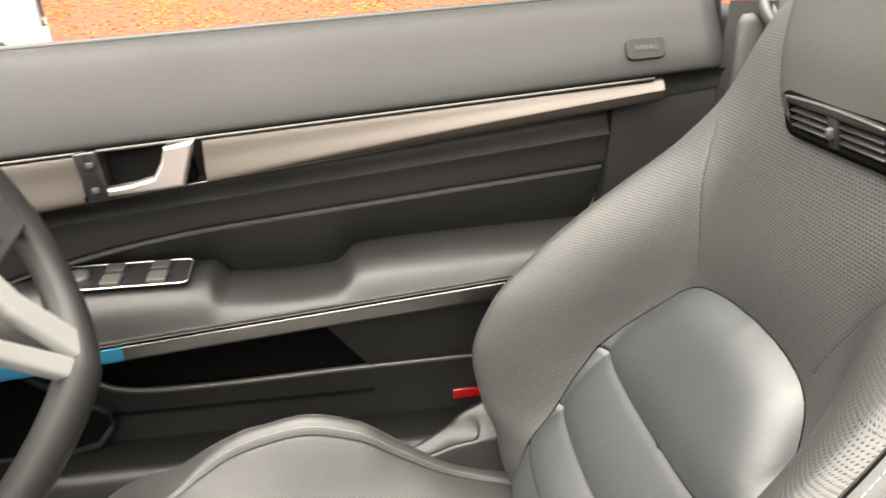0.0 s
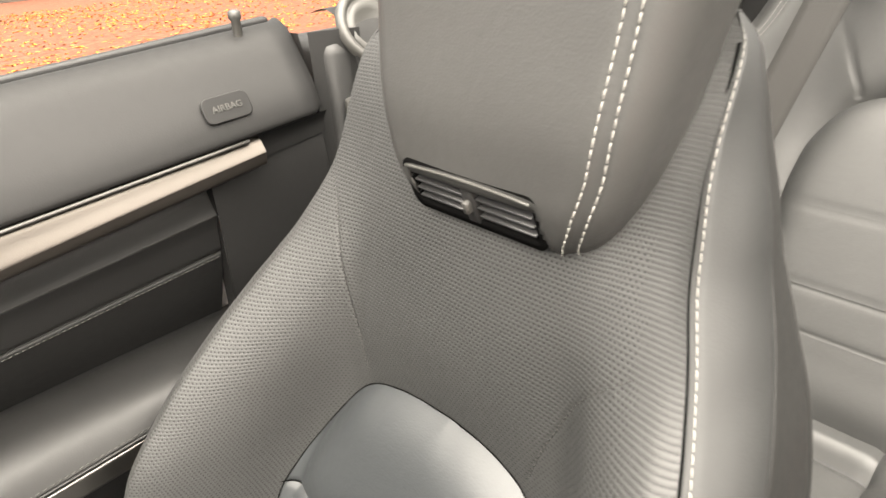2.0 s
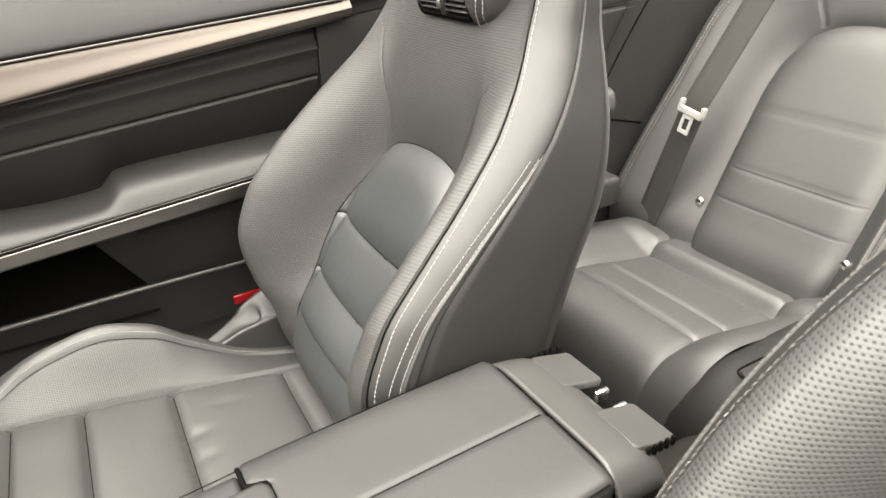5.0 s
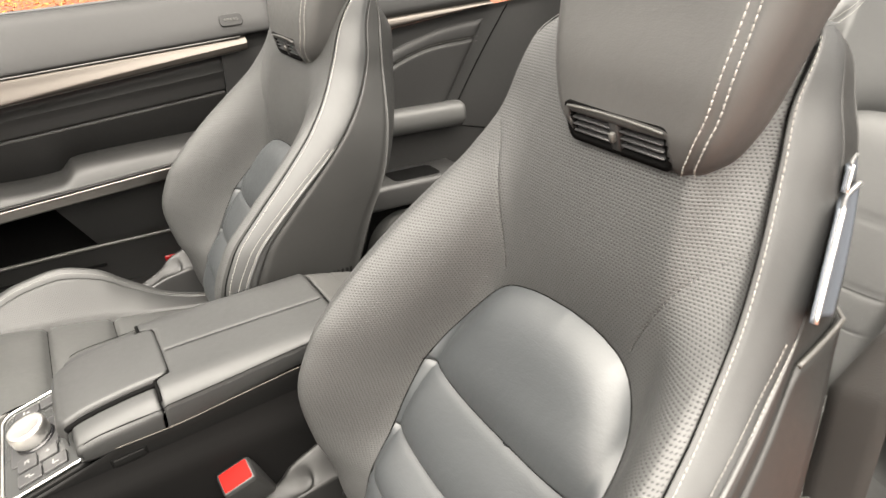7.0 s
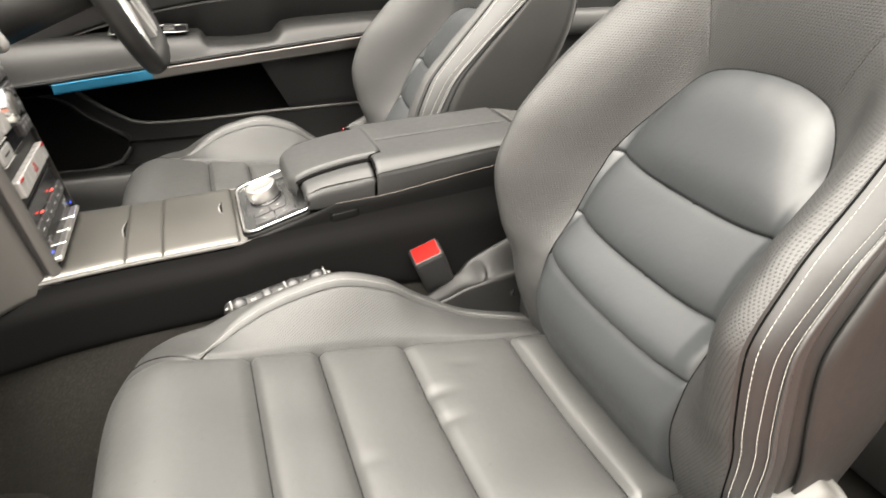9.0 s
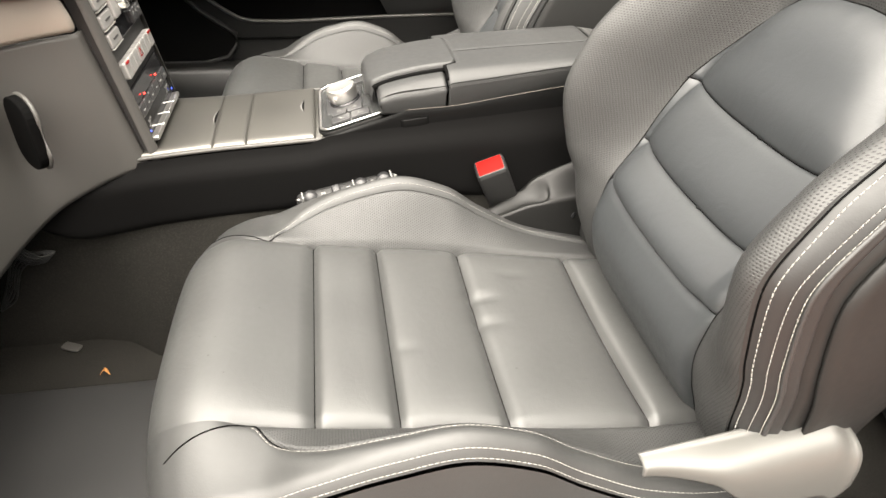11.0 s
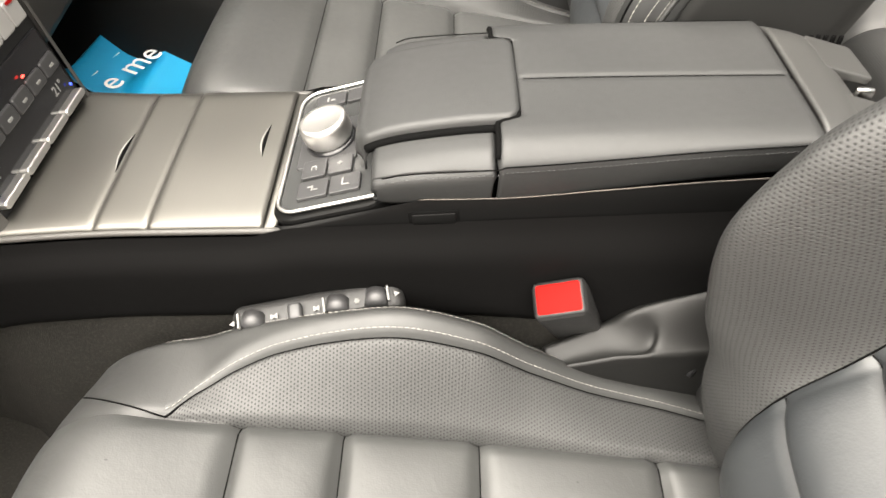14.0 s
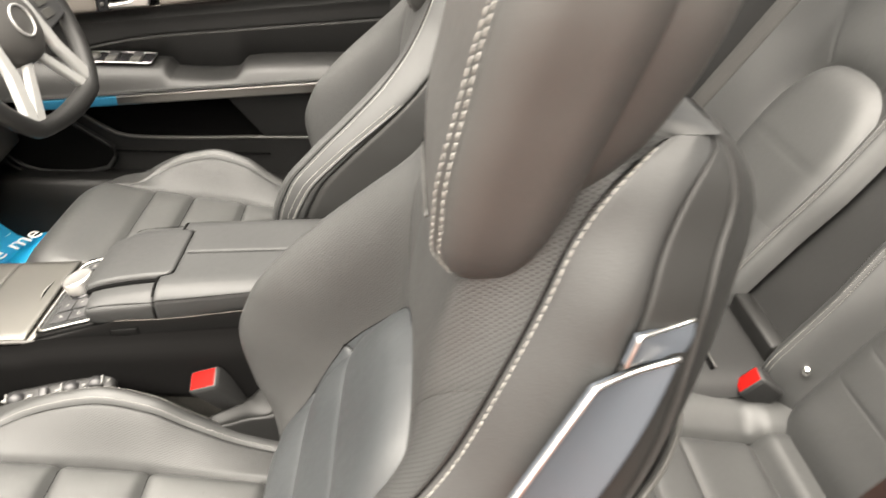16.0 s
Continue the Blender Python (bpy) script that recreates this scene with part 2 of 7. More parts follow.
def part(name, bm, mat, parent=None, label="", smooth=True):
    me = bpy.data.meshes.new(name)
    bm.normal_update()
    bm.to_mesh(me)
    bm.free()
    return link(name, me, mat, parent, label, smooth)


def thing(name, at, label, category, group="", kind=""):
    e = new(name)
    e.location = at
    e.empty_display_size = 0.02
    return tagged(e, label, category, group, kind)


def nest(top, pairs):
    """Hang small pieces under the part that carries them: pairs of (carrier, names of its pieces)."""
    for carrier, names in pairs:
        owner = next(c for c in top.children if c.name.split(".")[0] == carrier)
        for c in [c for c in top.children if c.name.split(".")[0] in names and c != owner]:
            c.parent = owner


def local(parent):
    return -Vector(parent.location) if parent else Vector()


def sheet(name, fn, nu, nv, mat, parent=None, label="", uv=None, thick=0.0, keep=None, flip=False):
    """A grid of fn(a, b), a and b from 0 to 1, in world metres; uv(a, b) in metres; keep(a, b) picks faces."""
    off = local(parent)
    pts = [Vector(fn(i / nu, j / nv)) + off for j in range(nv + 1) for i in range(nu + 1)]
    faces, uvs, corners = [], [], []
    for j in range(nv):
        for i in range(nu):
            if keep and not keep((i + 0.5) / nu, (j + 0.5) / nv):
                continue
            k = j * (nu + 1) + i
            f = [k, k + 1, k + nu + 2, k + nu + 1]
            faces.append(f[::-1] if flip else f)
            if uv == "arc":
                c = [(i, j), (i + 1, j), (i + 1, j + 1), (i, j + 1)]
                corners += c[::-1] if flip else c
            elif uv:
                c = [(i, j), (i + 1, j), (i + 1, j + 1), (i, j + 1)]
                uvs += [uv(a / nu, b / nv) for a, b in (c[::-1] if flip else c)]
    me = bpy.data.meshes.new(name)
    me.from_pydata(pts, [], faces)
    if uv == "arc":
        across = [[0.0] for _ in range(nv + 1)]
        mid = nu // 2
        for j in range(nv + 1):
            for i in range(nu):
                across[j].append(across[j][-1] + (pts[j * (nu + 1) + i + 1] - pts[j * (nu + 1) + i]).length)
        shift = [row[mid] for row in across]
        up = [0.0]
        for j in range(nv):
            up.append(up[-1] + max((pts[(j + 1) * (nu + 1) + c] - pts[j * (nu + 1) + c]).length for c in (nu // 5, nu // 2, nu - nu // 5)))
        uvs = [(2.0 + across[j][i] - shift[j], 2.0 + up[j]) for i, j in corners]
    if uv:
        layer = me.uv_layers.new(name="UVMap")
        layer.data.foreach_set("uv", [c for p in uvs for c in p])
    ob = link(name, me, mat, parent, label)
    if thick:
        s = ob.modifiers.new("thickness", "SOLIDIFY")
        s.thickness, s.offset = thick, -1.0
    return ob


def block(size, at=(0, 0, 0), bevel=0.002, segments=2, turn=None):
    """A bevelled box as a bmesh; turn: a matrix."""
    bm = bmesh.new()
    bmesh.ops.create_cube(bm, size=1.0)
    bmesh.ops.scale(bm, vec=size, verts=bm.verts)
    if bevel:
        bmesh.ops.bevel(bm, geom=list(bm.edges), offset=min(bevel, min(size) * 0.45), segments=segments, affect="EDGES", profile=0.5)
    if turn is not None:
        bmesh.ops.transform(bm, matrix=turn, verts=bm.verts)
    bmesh.ops.translate(bm, vec=at, verts=bm.verts)
    return bm


def box(name, size, at, mat, parent=None, bevel=0.002, turn=None, label="", segments=2):
    return part(name, block(size, Vector(at) + local(parent), bevel, segments, turn), mat, parent, label)


def prism(name, outline, depth, mat, frame_m, parent=None, bevel=0.002, label=""):
    """A flat outline (x, y pairs) drawn up by depth, bevelled, placed by the matrix frame_m."""
    bm = bmesh.new()
    f = bm.faces.new([bm.verts.new((x, y, 0)) for x, y in outline])
    top = bmesh.ops.extrude_face_region(bm, geom=[f])
    bmesh.ops.translate(bm, vec=(0, 0, depth), verts=[v for v in top["geom"] if isinstance(v, bmesh.types.BMVert)])
    bmesh.ops.recalc_face_normals(bm, faces=bm.faces)
    if bevel:
        edges = [e for e in bm.edges if abs(e.verts[0].co.z - e.verts[1].co.z) < 1e-6]
        bmesh.ops.bevel(bm, geom=edges, offset=bevel, segments=2, affect="EDGES", profile=0.5)
    bmesh.ops.transform(bm, matrix=Matrix.Translation(local(parent)) @ frame_m, verts=bm.verts)
    return part(name, bm, mat, parent, label, smooth=False)


def rounded(w, h, r, n=5):
    out = []
    for cx, cy, a0 in ((w / 2 - r, h / 2 - r, 0), (-w / 2 + r, h / 2 - r, 90), (-w / 2 + r, -h / 2 + r, 180), (w / 2 - r, -h / 2 + r, 270)):
        for k in range(n + 1):
            a = radians(a0 + 90 * k / n)
            out.append((cx + r * math.cos(a), cy + r * math.sin(a)))
    return out


def tube(name, pts, radius, mat, parent=None, label="", sides=10, closed=False, squash=None):
    """A round bar along points; radius may be a list; squash flattens it along a given axis vector."""
    off = local(parent)
    pts = [Vector(p) + off for p in pts]
    bm = bmesh.new()
    n, rings = len(pts), []
    up = Vector((0, 0, 1))
    for i, p in enumerate(pts):
        a, b = pts[(i - 1) % n if closed else max(i - 1, 0)], pts[(i + 1) % n if closed else min(i + 1, n - 1)]
        d = (b - a).normalized()
        side = d.cross(up)
        if side.length < 1e-3:
            side = d.cross(Vector((0, 1, 0)))
        side.normalize()
        top = side.cross(d)
        r = radius[i] if isinstance(radius, (list, tuple)) else radius
        ring = []
        for k in range(sides):
            t = 2 * math.pi * k / sides
            o = side * math.cos(t) * r + top * math.sin(t) * r
            if squash:
                ax = Vector(squash[0]).normalized()
                o -= ax * o.dot(ax) * (1 - squash[1])
            ring.append(bm.verts.new(p + o))
        rings.append(ring)
    for i in range(n if closed else n - 1):
        a, b = rings[i], rings[(i + 1) % n]
        for k in range(sides):
            bm.faces.new((a[k], a[(k + 1) % sides], b[(k + 1) % sides], b[k]))
    if not closed:
        bm.faces.new(rings[0][::-1])
        bm.faces.new(rings[-1])
    bmesh.ops.recalc_face_normals(bm, faces=bm.faces)
    return part(name, bm, mat, parent, label)


def stitches(name, line, parent, length=0.0042, gap=0.0022, r=0.00055, mat=None, lift=0.0006, out=None, label="pale grey stitching"):
    """Single stitches as small dashes along a dense line of world points; out: the direction away from the surface."""
    off = local(parent)
    line = [Vector(p) for p in line]
    verts, faces = [], []
    d, nxt, on, start = 0.0, 0.0, True, line[0]
    marks = [line[0]]
    seg = []
    cum = [0.0]
    for a, b in zip(line, line[1:]):
        cum.append(cum[-1] + (b - a).length)

    def at(s):
        k = max(0, min(len(cum) - 2, int(np.searchsorted(cum, s)) - 1))
        w = (s - cum[k]) / max(1e-9, cum[k + 1] - cum[k])
        return line[k].lerp(line[k + 1], w)
    s = 0.0
    out = Vector(out or (0, 0, 1)).normalized()
    r *= 0.68
    while s + length < cum[-1]:
        a, b = at(s), at(s + length)
        t = (b - a).normalized()
        side = t.cross(out).normalized() * r
        h = out * r
        base = len(verts)
        for p, k in ((a, 0.55), (a.lerp(b, 0.14), 1.0), (a.lerp(b, 0.86), 1.0), (b, 0.55)):
            q = p + off + out * (lift if k == 1.0 else -r * 0.3)
            verts += [q - side * k, q + h * k, q + side * k]
        for i in range(3):
            o = base + 3 * i
            faces += [(o, o + 1, o + 4, o + 3), (o + 1, o + 2, o + 5, o + 4)]
        s += length + gap
    me = bpy.data.meshes.new(name)
    me.from_pydata(verts, [], faces)
    ob = link(name, me, mat or THREAD, parent, label)
    ob["kind"] = "stuff"
    return ob


def curve(keys):
    """A smooth function through (position, value) pairs."""
    xs, ys = [k[0] for k in keys], [k[1] for k in keys]
    n = len(xs)
    h = [xs[i + 1] - xs[i] for i in range(n - 1)]
    d = [(ys[i + 1] - ys[i]) / h[i] for i in range(n - 1)]
    m = [d[0]] + [0 if d[i - 1] * d[i] <= 0 else 2 * d[i - 1] * d[i] / (d[i - 1] + d[i]) for i in range(1, n - 1)] + [d[-1]]

    def f(x):
        x = min(max(x, xs[0]), xs[-1])
        i = 0
        while i < n - 2 and x > xs[i + 1]:
            i += 1
        t = (x - xs[i]) / h[i]
        return ((1 + 2 * t) * (1 - t) ** 2 * ys[i] + t * (1 - t) ** 2 * h[i] * m[i] + t * t * (3 - 2 * t) * ys[i + 1] + t * t * (t - 1) * h[i] * m[i + 1])
    return f


def smooth(t):
    t = min(max(t, 0.0), 1.0)
    return t * t * (3 - 2 * t)


def dip(d, w):
    return math.exp(-(d / w) ** 2)


def lathe(name, prof, m, mat, parent, label="", n=48, ribs=0):
    bm = bmesh.new()
    rings = []
    for r, z in prof:
        rings.append([bm.verts.new(m @ Vector((r * (1 + (0.012 if ribs and k % 2 and 0.001 < r else 0)) * math.cos(2 * math.pi * k / n), r * (1 + (0.012 if ribs and k % 2 else 0)) * math.sin(2 * math.pi * k / n), z)) + local(parent)) for k in range(n)])
    for a, b in zip(rings, rings[1:]):
        for k in range(n):
            bm.faces.new((a[k], a[(k + 1) % n], b[(k + 1) % n], b[k]))
    bm.faces.new(rings[-1])
    bmesh.ops.recalc_face_normals(bm, faces=bm.faces)
    return part(name, bm, mat, parent, label)



# ---- front seats ----
BACK_X = curve([(0.34, 0.178), (0.40, 0.164), (0.44, 0.150), (0.48, 0.143), (0.521, 0.152), (0.575, 0.188), (0.655, 0.235), (0.776, 0.290), (0.90, 0.318), (0.95, 0.334), (1.0, 0.356), (1.07, 0.400)])
EDGE_X = curve([(0.34, 0.185), (0.40, 0.158), (0.467, 0.134), (0.512, 0.126), (0.56, 0.108), (0.63, 0.096), (0.697, 0.116), (0.755, 0.160), (0.80, 0.204), (0.85, 0.256), (0.90, 0.305), (0.95, 0.336), (1.0, 0.354), (1.03, 0.370), (1.05, 0.393), (1.062, 0.416)])
EDGE_U = curve([(0.34, 0.195), (0.45, 0.206), (0.55, 0.216), (0.65, 0.221), (0.75, 0.218), (0.80, 0.211), (0.85, 0.197), (0.90, 0.174), (0.95, 0.154), (1.0, 0.148), (1.03, 0.147), (1.05, 0.141), (1.062, 0.126)])
PAD_U = curve([(0.34, 0.146), (0.42, 0.152), (0.52, 0.156), (0.60, 0.157), (0.655, 0.154), (0.69, 0.145), (0.72, 0.132), (0.745, 0.117), (0.762, 0.102), (0.772, 0.086), (0.779, 0.062), (0.783, 0.036), (0.785, 0.0)])
TEE_U = curve([(0.77, 0.094), (0.79, 0.098), (0.832, 0.108), (0.88, 0.120), (0.917, 0.137), (0.94, 0.157)])
TEE_SLIM = curve([(0.77, 0.074), (0.80, 0.083), (0.828, 0.094), (0.87, 0.116), (0.897, 0.144)])
REAR_X = curve([(0.30, 0.24), (0.42, 0.262), (0.56, 0.305), (0.70, 0.352), (0.79, 0.392), (0.90, 0.414), (0.98, 0.424), (1.02, 0.430), (1.045, 0.427), (1.062, 0.417)])
INSERT_TOP = 0.785
WING_ROOT = curve([(0.34, 0.138), (0.42, 0.145), (0.58, 0.149), (0.64, 0.145), (0.70, 0.131), (0.76, 0.111), (0.82, 0.095), (0.89, 0.085)])
SEAMS_Z = (0.521, 0.575, 0.655)
BACK_LOW, BACK_HIGH = 0.36, 1.062


SLIM_X = curve([(0.34, 0.185), (0.40, 0.158), (0.467, 0.134), (0.512, 0.126), (0.56, 0.112), (0.63, 0.104), (0.697, 0.138), (0.75, 0.208), (0.80, 0.276), (0.85, 0.322), (0.90, 0.350), (0.95, 0.374), (1.0, 0.392), (1.03, 0.405), (1.05, 0.420), (1.062, 0.436)])
SLIM_U = curve([(0.34, 0.195), (0.45, 0.206), (0.55, 0.213), (0.65, 0.210), (0.70, 0.205), (0.75, 0.188), (0.80, 0.168), (0.85, 0.155), (0.90, 0.144), (0.95, 0.131), (1.0, 0.121), (1.03, 0.119), (1.05, 0.114), (1.062, 0.104)])
PAD_SLIM = 0.82


slim = [1.0]  # how far the outer wing of a seat follows the slimmer outline


def arch(z):
    return z + 0.02 * slim[0] * smooth((z - 0.97) / 0.072)


def edge_u(z, s):
    z = arch(z)
    return EDGE_U(z) if s > 0 else SLIM_U(z) * slim[0] + EDGE_U(z) * (1 - slim[0])


def edge_x(z, s):
    z = arch(z)
    return EDGE_X(z) if s > 0 else SLIM_X(z) * slim[0] + EDGE_X(z) * (1 - slim[0])


def rear_x(z, s):
    z = arch(z)
    return REAR_X(z) + (0.042 * slim[0] * smooth((z - 0.68) / 0.2) if s < 0 else 0.0)


def tee_u(z, s):
    return TEE_U(z) if s > 0 else TEE_SLIM(z)


def back_base(u, z):
    """The cradle shape of the backrest without pads and seams."""
    s = 1 if u >= 0 else -1
    a, e = abs(u), edge_u(z, s)
    root = WING_ROOT(z) * (1 if s > 0 else 0.68 + 0.32 * smooth((z - 0.62) / 0.20))
    t = max(0.0, (a - root) / max(0.02, e - root))
    rise = BACK_X(z) - edge_x(z, s)
    k = min(t / 0.86, 1.0)
    high = smooth((z - 0.60) / 0.24)
    swell = 0.5 - 0.5 * math.cos(math.pi * k)
    f = high * (0.55 * swell + 0.45 * k * smooth(k * 2)) + (1 - high) * (0.72 * swell + 0.28 * math.sin(math.pi / 2 * k))
    if t > 0.86:
        f -= 0.16 * ((t - 0.86) / 0.14) ** 2 * min(1.0, 0.04 / max(0.02, abs(rise)))
    return BACK_X(z) - rise * f - 0.004 * smooth((z - 0.78) / 0.08) * max(0, 1 - (a / 0.11) ** 2)


_edge = [(PAD_U(0.34 + 0.445 * math.sin(math.pi / 2 * k / 400)), 0.34 + 0.445 * math.sin(math.pi / 2 * k / 400)) for k in range(400)] + [(0.0, INSERT_TOP)]
_run = np.concatenate([[0.0], np.cumsum(np.hypot(np.diff([p[0] for p in _edge]), np.diff([p[1] for p in _edge])))])
_even = np.linspace(0.0, _run[-1], 700)
PAD_LINE = np.stack([np.interp(_even, _run, [p[0] for p in _edge]), np.interp(_even, _run, [p[1] for p in _edge])], axis=1)


def soft(d, w):
    return 1 - math.exp(-max(0.0, d) / w)


def seam_rise(q, z):
    """How far the cross seams climb towards the pad's edges; q: 0 in the middle, 1 at the edge."""
    return 0.011 * min(1.0, abs(q)) ** 3 * smooth((z - 0.44) / 0.06) * (1 - smooth((z - 0.67) / 0.08))


def back_front(u, z, pad=False):
    """The forward face of the backrest: x at sideways place u and height z."""
    a, w = (u if u >= 0 else -u / PAD_SLIM), PAD_U(z) if z < INSERT_TOP else 0.0
    x = back_base(u, z)
    far = float(np.min(np.hypot(PAD_LINE[:, 0] - a, PAD_LINE[:, 1] - z))) if z < 0.92 and a < 0.26 else 1.0
    hollow = 0.004 + 0.010 * smooth((z - 0.62) / 0.14)
    if pad and (z >= INSERT_TOP or a > w):
        x += hollow + 0.6 * far
    elif pad:
        levels = (0.38,) + SEAMS_Z + (INSERT_TOP + 0.1,)
        flat_z = z
        z -= seam_rise(a / w, z)
        crown = smooth((z - 0.63) / 0.07)
        rim = soft(far, 0.009 + 0.011 * crown)
        for lo, hi in zip(levels, levels[1:]):
            if lo <= z <= hi:
                roll = 1 - max(0.0, 1 - (z - lo) / 0.06) ** 2.6 if hi > INSERT_TOP else 1 - abs(2 * ((z - lo) / (hi - lo)) ** 0.85 - 1) ** 2.1
                x -= (0.0130 + 0.0030 * crown) * rim * (0.16 + 0.84 * roll)
        x += 0.0028 * sum(dip(z - s, 0.0024) for s in SEAMS_Z)
        z = flat_z
        x += hollow * math.exp(-far / 0.012)
    else:
        x += hollow * math.exp(-far / 0.034)
        if 0.785 < z < (0.938 if u >= 0 else 0.895):
            x += 0.0009 * dip(abs(u) - tee_u(z, 1 if u >= 0 else -1), 0.0016)
    return x


# lengths along the cover, for the rows of punched holes
_us, _zs = np.linspace(-0.24, 0.24, 49), np.linspace(0.34, 1.07, 38)
_gx = np.array([[back_base(float(u), float(z)) for u in _us] for z in _zs])
_gu = np.concatenate([np.zeros((38, 1)), np.cumsum(np.hypot(np.diff(_gx, axis=1), 0.01), axis=1)], axis=1)
_gu -= _gu[:, 24:25]
_gz = np.concatenate([[0.0], np.cumsum(np.hypot(np.diff(_gx[:, 24]), np.diff(_zs)))])


def cover_uv(u, z):
    k = min(max((z - 0.34) / 0.73 * 37, 0), 36.999)
    i = int(k)
    row = _gu[i] * (1 - (k - i)) + _gu[i + 1] * (k - i)
    return 2.0 + float(np.interp(u, _us, row)), 2.0 + float(np.interp(z, _zs, _gz))


def front_seat(cy, cy_cushion, dx, dz, cushion_dz, inner, label):
    """One front seat: cy its centre line; inner: +1 or -1, the side of the console."""
    seat = thing("front_seat", (0.05 + dx, cy, 0.24), label, "car seat", "front seats")
    high = BACK_HIGH - 0.02 * slim[0]
    zs = high - BACK_LOW

    def place(u, x, z):
        return (x + dx, cy + u, z + dz)

    def rim_in(b):
        """Along the pad outline, from the foot to its crown."""
        if b < 0.42:
            z = BACK_LOW + (0.66 - BACK_LOW) * b / 0.42
        else:
            z = 0.66 + (INSERT_TOP - 0.66) * math.sin(math.pi / 2 * (b - 0.42) / 0.58)
        return PAD_U(z) if b < 1 else 0.0, z

    for s in (-1, 1):
        def spot_uz(a, b, s=s):
            u0, z0 = rim_in(b)
            if s < 0:
                u0 *= PAD_SLIM
            if b < 0.86:
                z1 = BACK_LOW + zs * (b / 0.86)
                u1 = edge_u(z1, s)
            else:
                z1, u1 = high, edge_u(high, s) * (1 - (b - 0.86) / 0.14)
            q = 0.4 * a + 0.6 * a * a
            return s * (u0 + (u1 - u0) * q), z0 + (z1 - z0) * q

        def wing_point(a, b, spot_uz=spot_uz):
            u, z = spot_uz(a, b)
            return place(u, back_front(u, z), z)
        sheet("backrest_cover", wing_point, 64, 210, PERFORATED, seat, "perforated black leather backrest cover with curved wings", lambda a, b, spot_uz=spot_uz: cover_uv(*spot_uz(a, b)), flip=s > 0)
    levels = (BACK_LOW,) + SEAMS_Z + (INSERT_TOP,)
    for k, (z0, z1) in enumerate(zip(levels, levels[1:])):
        def pad(a, b, z0=z0, z1=z1, k=k):
            z = z0 + (z1 - z0) * (b if k < 3 else math.sin(b * math.pi / 2))
            u = math.sin(math.pi / 2 * (2 * a - 1)) * PAD_U(z) * (1 if a > 0.5 else PAD_SLIM) * 1.02
            if k == 3:
                z = 0.655 + (z - 0.655) * 1.018
            z += seam_rise(math.sin(math.pi / 2 * (2 * a - 1)), z)
            return place(u, back_front(u, z, True), z)
        sheet("back_pad", pad, 90, 30 if k < 3 else 130, NAPPA, seat, "smooth padded black leather panel", flip=True)
    for z in SEAMS_Z:
        w = PAD_U(z)
        line = []
        for k in range(61):
            u = -w * PAD_SLIM + (w + w * PAD_SLIM) * k / 60
            high_z = z + seam_rise(u / (w if u > 0 else w * PAD_SLIM), z)
            line.append(place(u, back_front(u, high_z, True) - 0.0002, high_z))
        tube("pad_seam", line, 0.0008, DEEP, seat, "dark seam", sides=6)
    for s in (-1, 1):
        outline = [(rim_in(k / 120)[0] * (1 if s > 0 else PAD_SLIM), rim_in(k / 120)[1]) for k in range(121)]
        tube("pad_seam", [place(s * u, back_front(s * u, z) - 0.0001, z) for u, z in outline], 0.0008, DEEP, seat, "dark seam", sides=6)
        line = []
        for k in range(60):
            z = 0.787 + (0.15 if s > 0 else 0.108) * k / 59
            line.append(place(s * tee_u(z, s), back_front(s * tee_u(z, s), z), z))
        stitches("tee_stitching", line, seat, out=(-1, 0, 0), length=0.0026, gap=0.0022, r=0.00045, mat=SATIN)
        tube("tee_seam", [Vector(p) + Vector((-0.0001, 0, 0)) for p in line], 0.0005, MOULDED, seat, "dark seam", sides=6)
    def side_u(m, deep, z, s):
        """How far out the side stands at m metres behind the front edge."""
        swell = (0.020 if s < 0 else 0.017) * smooth((1.05 - z) / 0.1)
        brow = min(0.050, 0.45 * deep)
        if m < brow:
            return edge_u(z, s) + swell * math.sin(math.pi / 2 * m / brow)
        q = (m - brow) / max(0.01, deep - brow)
        return edge_u(z, s) + swell - (0.012 if s < 0 else 0.020) * (0.6 * q + 0.4 * q * q)

    # smooth side faces and rear shell
    for s in (-1, 1):
        def side(a, b, s=s):
            z = BACK_LOW + zs * b
            e = edge_u(z, s)
            x0, x1 = back_front(s * e, z), rear_x(z, s)
            u = side_u(a * (x1 - x0), x1 - x0, z, s) - 0.003 * dip(a - 0.03, 0.02) - 0.003 * dip(a - 0.97, 0.02)
            return place(s * u, x0 + (x1 - x0) * a, z)
        flap = curve([(0.38, 0.016), (0.50, 0.020), (0.60, 0.024), (0.70, 0.030), (0.78, 0.036), (0.835, 0.044)])
        ridge = curve([(0.38, 0.040), (0.50, 0.044), (0.62, 0.050), (0.74, 0.055), (0.835, 0.058), (0.92, 0.057), (1.0, 0.046), (1.06, 0.034)])

        def cut(b, s=s):
            z = BACK_LOW + zs * b
            return min(0.9, ridge(z) / max(0.03, rear_x(z, s) - back_front(s * edge_u(z, s), z)))

        def band_front(a, b, side=side, cut=cut, s=s):
            p = Vector(side(a * cut(b), b))
            return p - Vector((0, s * 0.005 * smooth((a - 0.93) / 0.07), 0))

        def band_rear(a, b, side=side, cut=cut, s=s):
            c = cut(b)
            p = Vector(side(c + (1 - c) * a, b))
            return p - Vector((0, s * (0.0015 + 0.004 * (1 - smooth(a / 0.05))), 0))
        sheet("side_panel", band_front, 20, 90, ARMHIDE, seat, "smooth black leather side panel", flip=s > 0)
        sheet("side_shell", band_rear, 24, 90, SHELL, seat, "dark side of the backrest shell", flip=s > 0)
